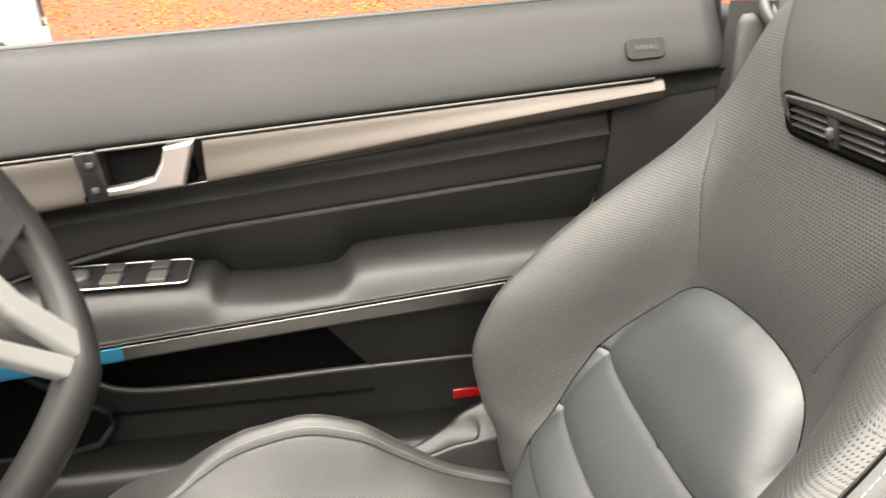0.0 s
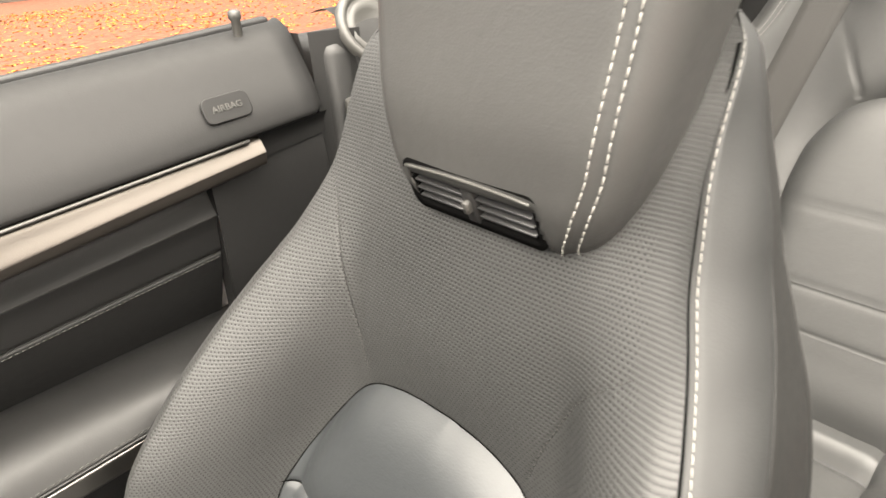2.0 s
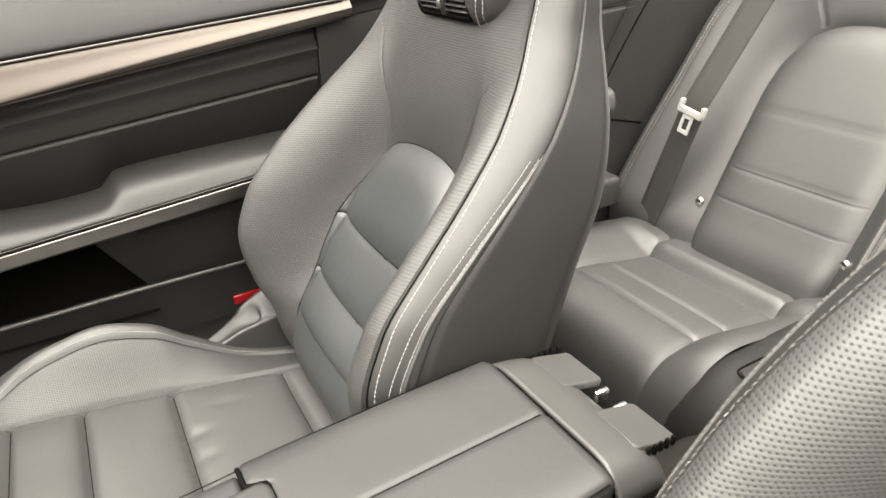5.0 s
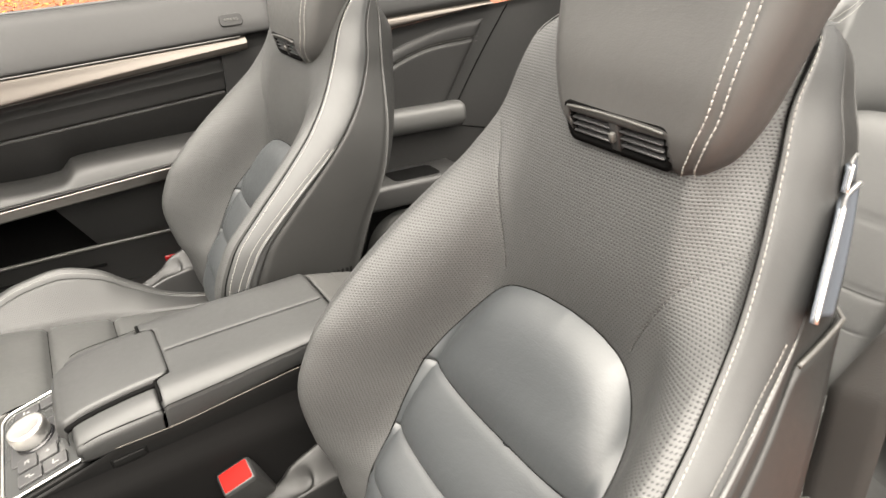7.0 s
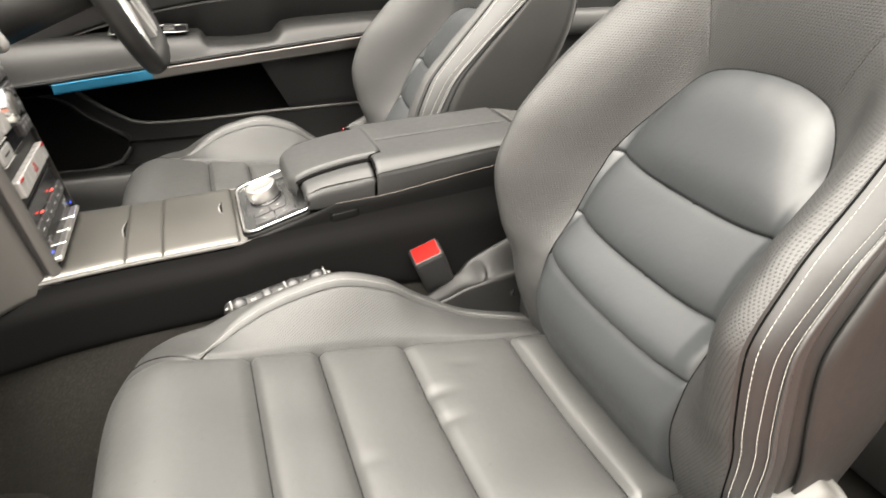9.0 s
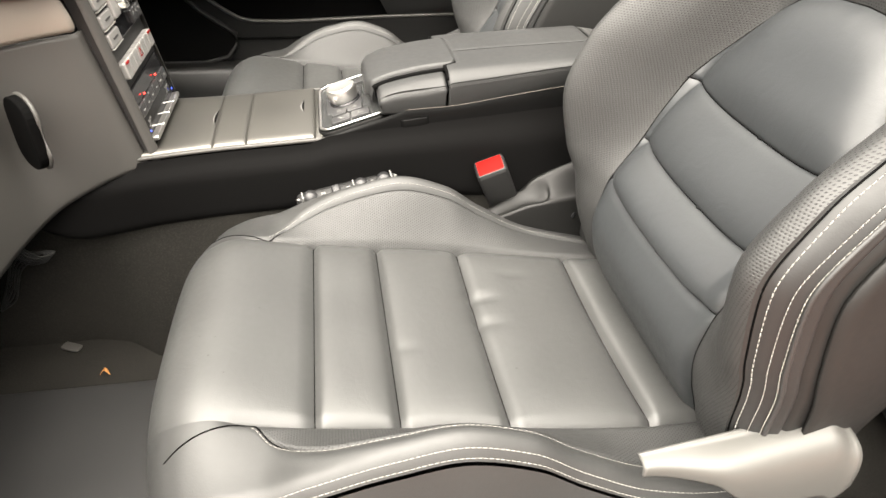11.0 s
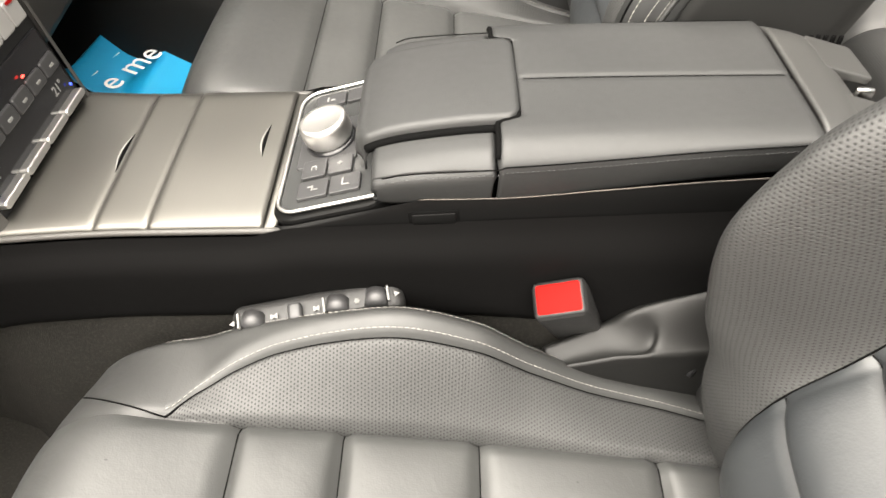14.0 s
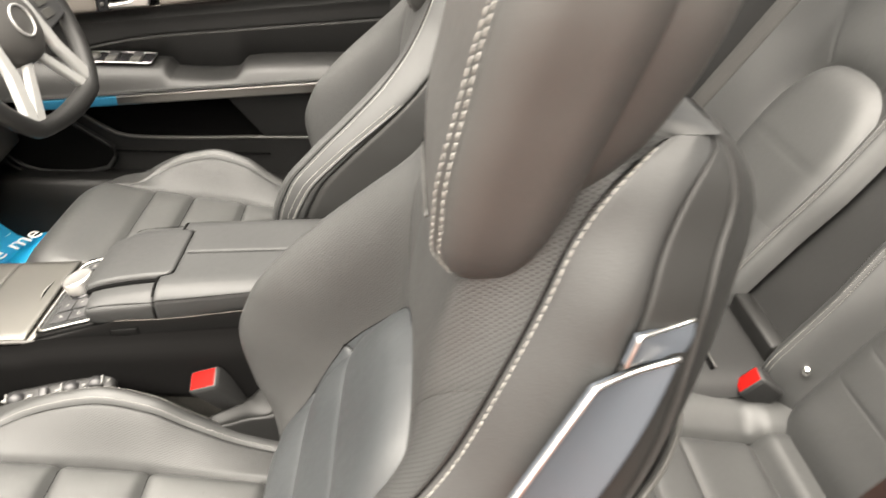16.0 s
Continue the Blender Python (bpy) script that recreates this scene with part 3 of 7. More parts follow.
        tube("edge_seam", [Vector(side(0.025, k / 120)) for k in range(2, 119)], 0.0011, DEEP, seat, "dark seam", sides=6)
        line = [side(0.05, k / 200) for k in range(4, 200)]
        stitches("seam_stitching", line, seat, out=(-0.5, s, 0.1), length=0.0046, gap=0.0011, r=0.00068)

        def across(z, metres, s=s, side=side):
            deep = max(0.03, rear_x(z, s) - back_front(s * edge_u(z, s), z))
            return Vector(side(min(0.97, metres / deep), (z - BACK_LOW) / zs)) + Vector((0, s * 0.0008, 0))
        for o in (-0.004, 0.005):
            stitches("flap_stitching", [across(0.835 - 0.45 * k / 100, flap(0.835 - 0.45 * k / 100) + o) for k in range(101)], seat, out=(-0.3, s, 0), length=0.0042, gap=0.0008, r=0.00062)
        tube("flap_edge", [across(0.838 - 0.45 * k / 100, flap(0.838 - 0.45 * k / 100) + 0.0085) for k in range(101)], [0.0004 + 0.0022 * min(1, k / 8) for k in range(101)], LEATHER, seat, "folded leather flap edge", sides=6)

        def top(a, b, s=s):
            e = edge_u(high, s)
            u = s * e * a * (1 - 0.02 * b)
            f, r = back_front(u, high), rear_x(high, s)
            return place(u, f + (r - f) * b, high + 0.010 * math.sin(math.pi * b) * (1 - a ** 6))
        sheet("top_edge", top, 20, 8, LEATHER, seat, flip=s < 0)

    def rear(a, b):
        z = 0.30 + (high - 0.30) * b
        s = 1 if a >= 0.5 else -1
        e = side_u(0.15, 0.15, max(z, BACK_LOW), s) - 0.006
        u = (2 * a - 1) * e
        mid = 0.5 - 0.5 * (2 * a - 1)
        return place(u, rear_x(z, 1) * (1 - mid) + rear_x(z, -1) * mid + 0.072 * (1 - abs(2 * a - 1) ** 2.6) * smooth((1.07 - z) / 0.10), z)
    sheet("rear_shell", rear, 30, 50, SHELL, seat, "black rear shell of the backrest")

    # lower wrap of the shell, with the lever and clips on the rear corners
    def wrap(a, b):
        z = 0.40 + 0.425 * b
        q = 2 * a - 1
        s = 1 if q >= 0 else -1
        e = side_u(0.15, 0.15, z, s) - 0.002
        mid = 0.5 - 0.5 * max(-1, min(1, q / 0.72))
        if abs(q) > 0.72:
            t = (abs(q) - 0.72) / 0.28
            x0, x1 = back_front(s * edge_u(z, s), z), rear_x(z, s)
            c = min(0.9, 0.058 / max(0.03, x1 - x0))
            f = 1 - (1 - c) * t
            u = side_u(f * (x1 - x0), x1 - x0, z, s) + 0.004
            return place(math.copysign(u, q), x0 + (x1 - x0) * f + 0.004, z - 0.012 * t)
        u = e * q / 0.72
        return place(u, rear_x(z, 1) * (1 - mid) + rear_x(z, -1) * mid + 0.006 + 0.078 * (1 - abs(q / 0.72) ** 2.6), z)
    if slim[0] > 0.5:
        sheet("rear_wrap", wrap, 60, 30, SHELL, seat, "grey lower shell with map pocket", thick=0.004, flip=False)
        tube("wrap_rim", [Vector(wrap(k / 60, 1)) for k in range(61)], 0.0022, SATIN, seat, "pale upper rim", sides=8)
    if slim[0] > 0.5:
        def quad(low_front, low_rear, top_front, top_rear, hollow):
            """A slightly dished panel between four corners (x, u, z)."""
            c = [Vector(place(u, x, z)) for x, u, z in (low_front, low_rear, top_front, top_rear)]

            def fn(a, b):
                p = (c[0] * (1 - a) + c[1] * a) * (1 - b) + (c[2] * (1 - a) + c[3] * a) * b
                return p + Vector((0.004 * math.sin(math.pi * b) * a, hollow * math.sin(math.pi * a), 0.010 * a * a * b))
            return fn
        panel = quad((0.354, -0.192, 0.858), (0.408, -0.178, 0.838), (0.397, -0.169, 0.927), (0.447, -0.152, 0.922), 0.004)
        sheet("release_lever", panel, 20, 24, POCKET, seat, "glossy grey concave release lever with a painted sky tint", thick=0.004)
        edge = [panel(0, k / 16) for k in range(17)] + [panel(k / 12, 1) for k in range(1, 13)]
        tube("lever_rim", edge, 0.0018, KNOB, seat, "bright rim", sides=8)
        clip = quad((0.414, -0.160, 0.933), (0.449, -0.146, 0.924), (0.419, -0.157, 0.952), (0.455, -0.140, 0.940), 0.002)
        sheet("lever_clip", clip, 10, 8, POCKET, seat, "grey clip", thick=0.004)
        tube("clip_rim", [clip(0, k / 6) for k in range(7)] + [clip(k / 8, 1) for k in range(1, 9)], 0.0013, KNOB, seat, "bright rim", sides=6)

    # headrest
    hw = curve([(0.930, 0.040), (0.938, 0.058), (0.952, 0.075), (0.975, 0.088), (1.0, 0.096), (1.06, 0.108), (1.12, 0.117), (1.16, 0.113), (1.185, 0.092), (1.198, 0.05), (1.20, 0.01)])
    hf = curve([(0.930, 0.344), (0.940, 0.328), (0.955, 0.317), (0.975, 0.312), (1.0, 0.312), (1.06, 0.322), (1.12, 0.336), (1.16, 0.350), (1.185, 0.369), (1.20, 0.398)])
    hb = curve([(0.930, 0.358), (0.955, 0.370), (1.0, 0.384), (1.04, 0.394), (1.10, 0.408), (1.15, 0.414), (1.185, 0.410), (1.20, 0.403)])
    seam_at_z = curve([(0.93, 0.046), (0.945, 0.060), (0.97, 0.073), (1.0, 0.082), (1.10, 0.092), (1.20, 0.098)])
    hc = -0.030

    def ring(a, z):
        """Round the headrest at height z: a from 0 at the front centre to 1."""
        w, f, r = hw(z), hf(z), hb(z)
        d = (r - f) / 2
        quarter, t = divmod(a * 4, 1.0)
        quarter = int(quarter) % 4
        if quarter in (1, 3):
            t = 1 - t
        c = min(w, d) * 0.72
        if t < 0.60:
            u, v = (w - c) * t / 0.60, d
        elif t < 0.92:
            g = (t - 0.60) / 0.32 * math.pi / 2
            u, v = w - c + c * math.sin(g), d - c + c * math.cos(g)
        else:
            u, v = w, (d - c) * (1 - (t - 0.92) / 0.08)
        su, sv = ((1, 1), (1, -1), (-1, -1), (-1, 1))[quarter]
        x = (f + r) / 2 - sv * (v + 0.003 * (1 - (u / max(w, 1e-6)) ** 2))
        return su * u, x

    def head_z(b):
        return 0.930 + 0.270 * (0.5 - 0.5 * math.cos(math.pi * b))

    def seam_u(z):
        return seam_at_z(z)

    def head(a, b):
        z = head_z(b)
        u, x = ring((a + 0.5) % 1.0, z)
        crease = 0.0025 * dip(abs(u) - seam_u(z), 0.003) if 0.25 < a < 0.75 and u < 0 else 0.0
        return place(hc + u, x + crease, z)

    def solid(a, b):
        z, (u, x) = head_z(b), ring((a + 0.5) % 1.0, head_z(b))
        return not (0.25 < a < 0.75 and z < 0.972 - 0.10 * max(0, abs(u - 0.006) - 0.045) and abs(u - 0.006) < 0.054)
    sheet("headrest", head, 160, 60, HEADHIDE, seat, "padded black leather headrest", thick=0.003, keep=solid, flip=True)
    for s in (-1, 1):
        for o in (-0.0036, 0.0036):
            line = []
            for k in range(110):
                z = 0.938 + 0.242 * k / 109
                u = min(seam_u(z) + o, hw(z) * 0.97)
                lo, hi = 0.0, 0.25
                for _ in range(18):
                    m = (lo + hi) / 2
                    if ring(m, z)[0] < u:
                        lo = m
                    else:
                        hi = m
                if s > 0:
                    # seam moved round the flank here to suit the camera's view
                    lo = 0.275 - 1.6 * o
                    u = ring(lo, z)[0]
                line.append(place(hc + s * u, ring(lo, z)[1] - 0.0006, z))
            stitches("headrest_stitching", line, seat, out=(-1, s * 0.5, 0), length=0.0048, gap=0.0009, r=0.0007)
    def shell_back(a, b):
        """The harder rear half of the headrest, narrower than the cushion in front of it."""
        z = 0.985 + 0.205 * (0.5 - 0.5 * math.cos(math.pi * b))
        t = math.pi * (a - 0.5)
        w = (hw(z) - 0.014) * (0.35 + 0.65 * math.sin(math.pi * min(max(b, 0.06), 0.94)) ** 0.35)
        x0 = hb(z) - 0.016
        x1 = curve([(0.985, 0.392), (1.02, 0.420), (1.08, 0.447), (1.14, 0.457), (1.175, 0.445), (1.19, 0.418)])(z)
        c = abs(math.cos(t)) ** 0.55
        return place(hc + w * math.copysign(abs(math.sin(t)) ** 0.55, math.sin(t)), x0 + (x1 - x0) * c, z)
    sheet("headrest_shell", shell_back, 40, 30, HEADHIDE, seat, "smooth rear half of the headrest")
    # neck vent, set back under the headrest
    vent = Matrix.Translation(place(hc + 0.008, 0.3165, 0.9605)) @ Matrix.Rotation(radians(-90 - 18), 4, "Y") @ Matrix.Rotation(radians(90), 4, "Z")
    bm = bmesh.new()
    o, i = rounded(0.114, 0.038, 0.008), rounded(0.102, 0.027, 0.004)
    n = len(o)
    vs = [[bm.verts.new((x, y, h)) for x, y in ol] for ol, h in ((o, -0.02), (o, 0.002), (i, 0.001), (i, -0.014))]
    for a, b in zip(vs, vs[1:]):
        for k in range(n):
            bm.faces.new((a[k], a[(k + 1) % n], b[(k + 1) % n], b[k]))
    bm.faces.new(vs[-1])
    bmesh.ops.recalc_face_normals(bm, faces=bm.faces)
    bmesh.ops.transform(bm, matrix=Matrix.Translation(local(seat)) @ vent, verts=bm.verts)
    part("vent_frame", bm, DEEP, seat, "black neck vent in the headrest")
    tube("vent_lip", [vent @ Vector((-0.052 + 0.104 * k / 16, -0.0165 + 0.002 * (k / 8 - 1) ** 2, 0.003)) for k in range(17)], 0.0012, SATIN, seat, "thin lower lip", sides=6)
    for k in range(4):
        for s in (-1, 1):
            bm = block((0.044, 0.0016, 0.012), bevel=0.0004, segments=1)
            bmesh.ops.transform(bm, matrix=Matrix.Translation(local(seat)) @ vent @ Matrix.Translation((s * 0.0275, -0.0095 + 0.0063 * k, -0.004)), verts=bm.verts)
            part("vent_slat", bm, BUTTON, seat)
    for s in (-1, 1):
        for k in (-1, 1):
            bm = block((0.0016, 0.026, 0.010), bevel=0.0004, segments=1)
            bmesh.ops.transform(bm, matrix=Matrix.Translation(local(seat)) @ vent @ Matrix.Translation((s * 0.0275 + k * 0.012, 0, -0.008)), verts=bm.verts)
            part("vent_slat", bm, BUTTON, seat)
    for nm, size, z, mt in (("vent_bridge", (0.010, 0.027, 0.012), -0.003, PLASTIC), ("vent_slider", (0.005, 0.009, 0.008), 0.003, SATIN)):
        bm = block(size, bevel=0.001, segments=1)
        bmesh.ops.transform(bm, matrix=Matrix.Translation(local(seat)) @ vent @ Matrix.Translation((0, 0.002, z)), verts=bm.verts)
        part(nm, bm, mt, seat)

    # cushion: rows run from the nose to the back along (x, z)
    mid_x = curve([(0, -0.390), (0.08, -0.406), (0.16, -0.402), (0.24, -0.376), (0.34, -0.330), (1.0, 0.19)])
    mid_z = curve([(0, 0.28), (0.08, 0.345), (0.16, 0.410), (0.24, 0.452), (0.34, 0.466), (0.44, 0.455), (0.545, 0.441), (0.68, 0.424), (0.90, 0.397), (1.0, 0.388)])
    crest = curve([(0, -0.004), (0.3, -0.022), (0.40, -0.007), (0.48, 0.023), (0.57, 0.054), (0.65, 0.072), (0.715, 0.062), (0.775, 0.034), (0.86, 0.004), (1.0, -0.014)])
    wide = curve([(0, 0.118), (0.1, 0.128), (0.3, 0.148), (0.45, 0.153), (0.7, 0.157), (0.9, 0.155), (1.0, 0.150)])
    edge = curve([(0, 0.198), (0.1, 0.212), (0.25, 0.227), (0.5, 0.241), (0.9, 0.242), (1.0, 0.236)])
    seams = (0.482, 0.588, 0.722, 0.905)

    bound = curve([(0.0, 0.0), (0.40, 0.02), (0.43, 0.26), (0.47, 0.45), (0.52, 0.57), (0.60, 0.62), (0.85, 0.62), (1.0, 0.52)])

    def cushion(u, s):
        a, w, e = abs(u), wide(s), edge(s)
        x, z = mid_x(s), mid_z(s)
        if a <= w:
            q = a / w
            levels = (0.10,) + seams + (1.0,)
            for lo, hi in zip(levels, levels[1:]):
                if lo <= s <= hi:
                    t = (s - lo) / (hi - lo)
                    z += 0.009 * (1 - abs(2 * t - 1) ** 3.0) * (1 - q ** 8) * min(1.0, (hi - lo) / 0.09)
            z -= 0.007 * sum(dip(s - k, 0.0065) for k in seams)
            z -= 0.008 * (1 - q * q) * smooth((s - 0.55) / 0.3)
            for du, ds, h in ((0.052, 0.732, 0.004), (0.004, 0.730, 0.003), (0.10, 0.80, 0.002), (-0.05, 0.60, 0.0015)):
                z -= h * math.exp(-((u - du) / 0.007) ** 2 - ((s - ds) / 0.024) ** 2)
        else:
            t = (a - w) / (e - w)
            f = math.sin(math.pi / 2 * min(t / 0.82, 1)) if crest(s) > 0 else min(t, 1)
            z += crest(s) * (0.6 * f + 0.4 * smooth(t / 0.82))
            if t > 0.82:
                z -= 0.016 * ((t - 0.82) / 0.18) ** 2
            if s > 0.40:
                z -= 0.0045 * dip(t - bound(s), 0.022) * smooth((s - 0.40) / 0.05) - 0.002 * dip(t - bound(s) - 0.14, 0.10) * smooth((s - 0.42) / 0.05)
            if inner < 0 < u:
                z += 0.016 * smooth(t) * smooth((s - 0.40) / 0.15) * (1 - smooth((s - 0.72) / 0.2))
        z -= 0.006 * dip(a - w, 0.004) * smooth((s - 0.34) / 0.06)
        x += 0.036 * (a / 0.24) ** 3 * smooth((0.40 - s) / 0.3)
        return (x + dx, cy_cushion + u, z + cushion_dz)

    def seatpart(lo, hi, s0, s1):
        def fn(a, b):
            s = s0 + (s1 - s0) * b
            w, e = wide(s), edge(s)
            l, h = (c if isinstance(c, (int, float)) else c(s) for c in (lo, hi))
            q = l + (h - l) * a
            return cushion(q * w if abs(q) <= 1 else math.copysign(w + (abs(q) - 1) * (e - w), q), s)

        def uv(a, b):
            p = fn(a, b)
            return p[0] * 1.1 + 1.0, (p[1] - cy_cushion) * 1.25 + 1.0
        return fn, uv
    edges = (0.0,) + seams + (1.0,)
    for k, (s0, s1) in enumerate(zip(edges, edges[1:])):
        fn, uv = seatpart(-1, 1, s0, s1)
        sheet("cushion_pad" if k else "cushion_nose", fn, 44, 40 if k == 0 else 28, SEATING, seat, "smooth padded black leather seat panel", uv)
    for k in seams:
        tube("cushion_seam", [Vector(cushion(wide(k) * (2 * j / 40 - 1), k)) + Vector((0, 0, 0.0003)) for j in range(41)], 0.0007, DEEP, seat, "dark seam", sides=6)
    for s in (-1, 1):
        seam = lambda k, s=s: s * (1 + bound(k))
        fn, uv = seatpart(s, seam, 0.40, 1.0)
        sheet("bolster_panel", fn, 22, 80, PERFORATED, seat, "perforated black leather bolster panel", "arc", flip=s < 0)
        fn, uv = seatpart(seam, 2 * s, 0.40, 1.0)
        sheet("bolster_edge", fn, 16, 80, LEATHER, seat, "smooth black leather bolster edge", uv, flip=s < 0)
        fn, uv = seatpart(s, 2 * s, 0.0, 0.40)
        sheet("cushion_corner", fn, 30, 50, LEATHER, seat, "", uv, flip=s < 0)

        def pt(q, k, s=s):
            w, e = wide(k), edge(k)
            return cushion(s * (w + (q - 1) * (e - w)), k)
        line = [pt(1.055 + bound(0.401 + 0.589 * k / 200), 0.401 + 0.589 * k / 200) for k in range(201)]
        stitches("bolster_stitching", line, seat, length=0.0040, gap=0.0012, r=0.0005)
        tube("bolster_seam", [Vector(pt(1.0 + bound(0.401 + 0.589 * k / 100), 0.401 + 0.589 * k / 100)) for k in range(101)], 0.0010, DEEP, seat, "dark seam", sides=6)
        tube("corner_seam", [Vector(pt(1.02 + 0.36 * (k / 30) ** 1.3, 0.402 - 0.16 * k / 30)) + Vector((0, 0, 0.0004)) for k in range(31)], 0.0007, DEEP, seat, "dark seam", sides=6)
        for o in (1.93, 1.985):
            stitches("bolster_stitching", [pt(o, 0.36 + 0.62 * k / 150) for k in range(151)], seat, out=(0, s * 0.6, 1), length=0.0042, gap=0.0010, r=0.00055)

        def skirt(a, b, s=s):
            k = b
            x, y, z = cushion(s * edge(k), k)
            low = 0.285 + cushion_dz
            zz = z + (low - z) * a
            return (x, y + s * (0.012 * math.sin(math.pi * a) + 0.004), zz)
        sheet("cushion_side", skirt, 10, 80, LEATHER, seat, "black leather cushion side", flip=s > 0)
    # base, rails and hinge covers
    box("seat_base", (0.50, 0.40, 0.10), (-0.13 + dx, cy_cushion, 0.275), PLASTIC, seat, 0.02, label="black seat base")
    for s in (-1, 1):
        box("seat_rail", (0.62, 0.05, 0.04), (-0.10 + dx, cy_cushion + s * 0.17, 0.24), PLASTIC, seat, 0.006, label="dark floor rail")

        outer = s != inner and slim[0] > 0.5
        lift, wide_k, mat = (0.004, 1.0, HINGE) if outer else (0.0, 0.55, MOULDED if s == inner else PLASTIC)

        def cover(a, b, s=s, lift=lift, wide_k=wide_k):
            x = 0.05 + 0.20 * b
            if wide_k < 1.0:
                # a flat arm that rises into a scooped cover beside the backrest
                x = 0.018 + 0.185 * b
                ridge_z = curve([(0.018, 0.424), (0.05, 0.436), (0.076, 0.449), (0.088, 0.462), (0.105, 0.472), (0.15, 0.490), (0.203, 0.508)])(x)
                face_z = curve([(0.018, 0.420), (0.05, 0.430), (0.085, 0.442), (0.12, 0.447), (0.203, 0.455)])(x)
                y1 = curve([(0.018, 0.248), (0.05, 0.256), (0.08, 0.262), (0.203, 0.268)])(x)
                y0 = 0.226
                if a < 0.18:
                    return (x + dx, cy_cushion + s * (y1 + 0.010 * (1 - a / 0.18)), ridge_z + cushion_dz - 0.05 * (1 - a / 0.18))
                if a < 0.34:
                    q = (a - 0.18) / 0.16
                    return (x + dx, cy_cushion + s * (y1 - 0.008 * q), ridge_z + cushion_dz + 0.0015 * math.sin(math.pi * q))
                if a < 0.78:
                    q = (a - 0.34) / 0.44
                    hollow = 0.012 * math.sin(math.pi * q) * dip(x - 0.094, 0.012) + 0.004 * math.sin(math.pi * q)
                    return (x + dx + hollow, cy_cushion + s * (y1 - 0.008 + (y0 - y1 + 0.008) * q), ridge_z + (face_z - ridge_z) * smooth(q * 0.9 + 0.05) + cushion_dz - hollow * 0.5)
                q = (a - 0.78) / 0.22
                return (x + dx, cy_cushion + s * (y0 - 0.002 * q), face_z + cushion_dz - 0.09 * q)
            h = curve([(0, 0.012), (0.3, 0.024), (0.45, 0.050), (0.7, 0.072), (0.92, 0.078), (1, 0.050)])(b)
            t = math.pi * (1.25 * a - 0.15)
            y = s * (0.236 + wide_k * (0.022 * smooth(b / 0.45) + 0.014) * max(0, math.sin(min(max(t, 0), math.pi) * 0.5)) ** 0.6)
            drop = max(0, t - math.pi / 2)
            return (x + dx, cy_cushion + y, 0.452 + lift + cushion_dz + 0.035 * b - 0.02 * smooth((b - 0.85) / 0.15) - h * (0.15 * a + 0.85 * a ** 3))
        sheet("hinge_cover", cover, 34, 50, mat, seat, "satin grey plastic hinge cover", thick=0.003, flip=(s > 0) if outer else (s < 0))
        box("hinge_block", (0.07, 0.034, 0.085), (0.20 + dx, cy_cushion + s * 0.215, 0.42 + cushion_dz), PLASTIC, seat, 0.01, label="black hinge")
        for k in range(3):
            tube("hinge_spring", [(0.150 + 0.014 * k + dx, cy_cushion + s * 0.226, 0.415 + cushion_dz), (0.165 + 0.014 * k + dx, cy_cushion + s * 0.238, 0.450 + cushion_dz)], 0.004, GLOSS, seat, "dark metal hinge", sides=8)
    # seat switches on the console side
    tilt = Matrix.Rotation(radians(inner * 12), 4, "Z") @ Matrix.Rotation(radians(inner * 20), 4, "X") @ Matrix.Rotation(radians(-8), 4, "Y")
    base = Vector((-0.183 + dx, cy_cushion + inner * 0.252, 0.4655 + cushion_dz))
    pod = box("switch_pod", (0.150, 0.032, 0.026), base, PLASTIC, seat, 0.010, tilt, "black seat switch panel", 3)
    for k, a in enumerate((-0.055, -0.018, 0.018, 0.052)):
        c = base + (tilt @ Vector((a, -inner * 0.002, 0.016)))
        if k == 1:
            box("switch", (0.012, 0.016, 0.010), c, BUTTON, seat, 0.003, tilt)
        else:
            bm = bmesh.new()
            bmesh.ops.create_cone(bm, cap_ends=True, segments=20, radius1=0.010, radius2=0.010, depth=0.013)
            bmesh.ops.transform(bm, matrix=Matrix.Translation(c - Vector((0, 0, 0.003)) + local(seat)) @ Matrix.Rotation(radians(90), 4, "X"), verts=bm.verts)
            part("switch", bm, BUTTON, seat, "black thumb wheel")
            # Edge highlight of the thumb wheel, painted in as a pale bar.
            box("switch_mark", (0.0018, 0.013, 0.006), c + (tilt @ Vector((0.010 if k != 3 else 0.0105, 0, 0.0035))) if k == 3 else c + (tilt @ Vector((-0.0105, 0, 0.0035))), MARK, seat, 0.0005, tilt, "pale bar painted for the wheel's lit edge")
        for d in (-0.017, 0.017):
            m = Matrix.Translation(c + (tilt @ Vector((d, 0, -0.0005)))) @ tilt
            prism("switch_arrow", [(0.003 * (1 if d > 0 else -1), 0), (-0.0015 * (1 if d > 0 else -1), 0.0025), (-0.0015 * (1 if d > 0 else -1), -0.0025)], 0.0006, MARK, m, seat, 0)
    nest(seat, [("vent_frame", ("vent_slat", "vent_lip", "vent_bridge", "vent_slider")), ("headrest", ("headrest_stitching", "headrest_shell")),
                ("switch_pod", ("switch", "switch_arrow", "switch_mark")), ("side_panel", ("flap_edge",))])
    if slim[0] > 0.5:
        nest(seat, [("release_lever", ("lever_rim",)), ("lever_clip", ("clip_rim",)), ("rear_wrap", ("wrap_rim",))])
    return seat


front_seat(-0.393, -0.374, 0.0, 0.0, 0.0, 1, "black leather front passenger seat with perforated bolsters beside the console")
slim[0] = 0.15
front_seat(0.346, 0.352, -0.018, -0.028, 0.0, -1, "black leather driver seat with perforated bolsters behind the steering wheel")


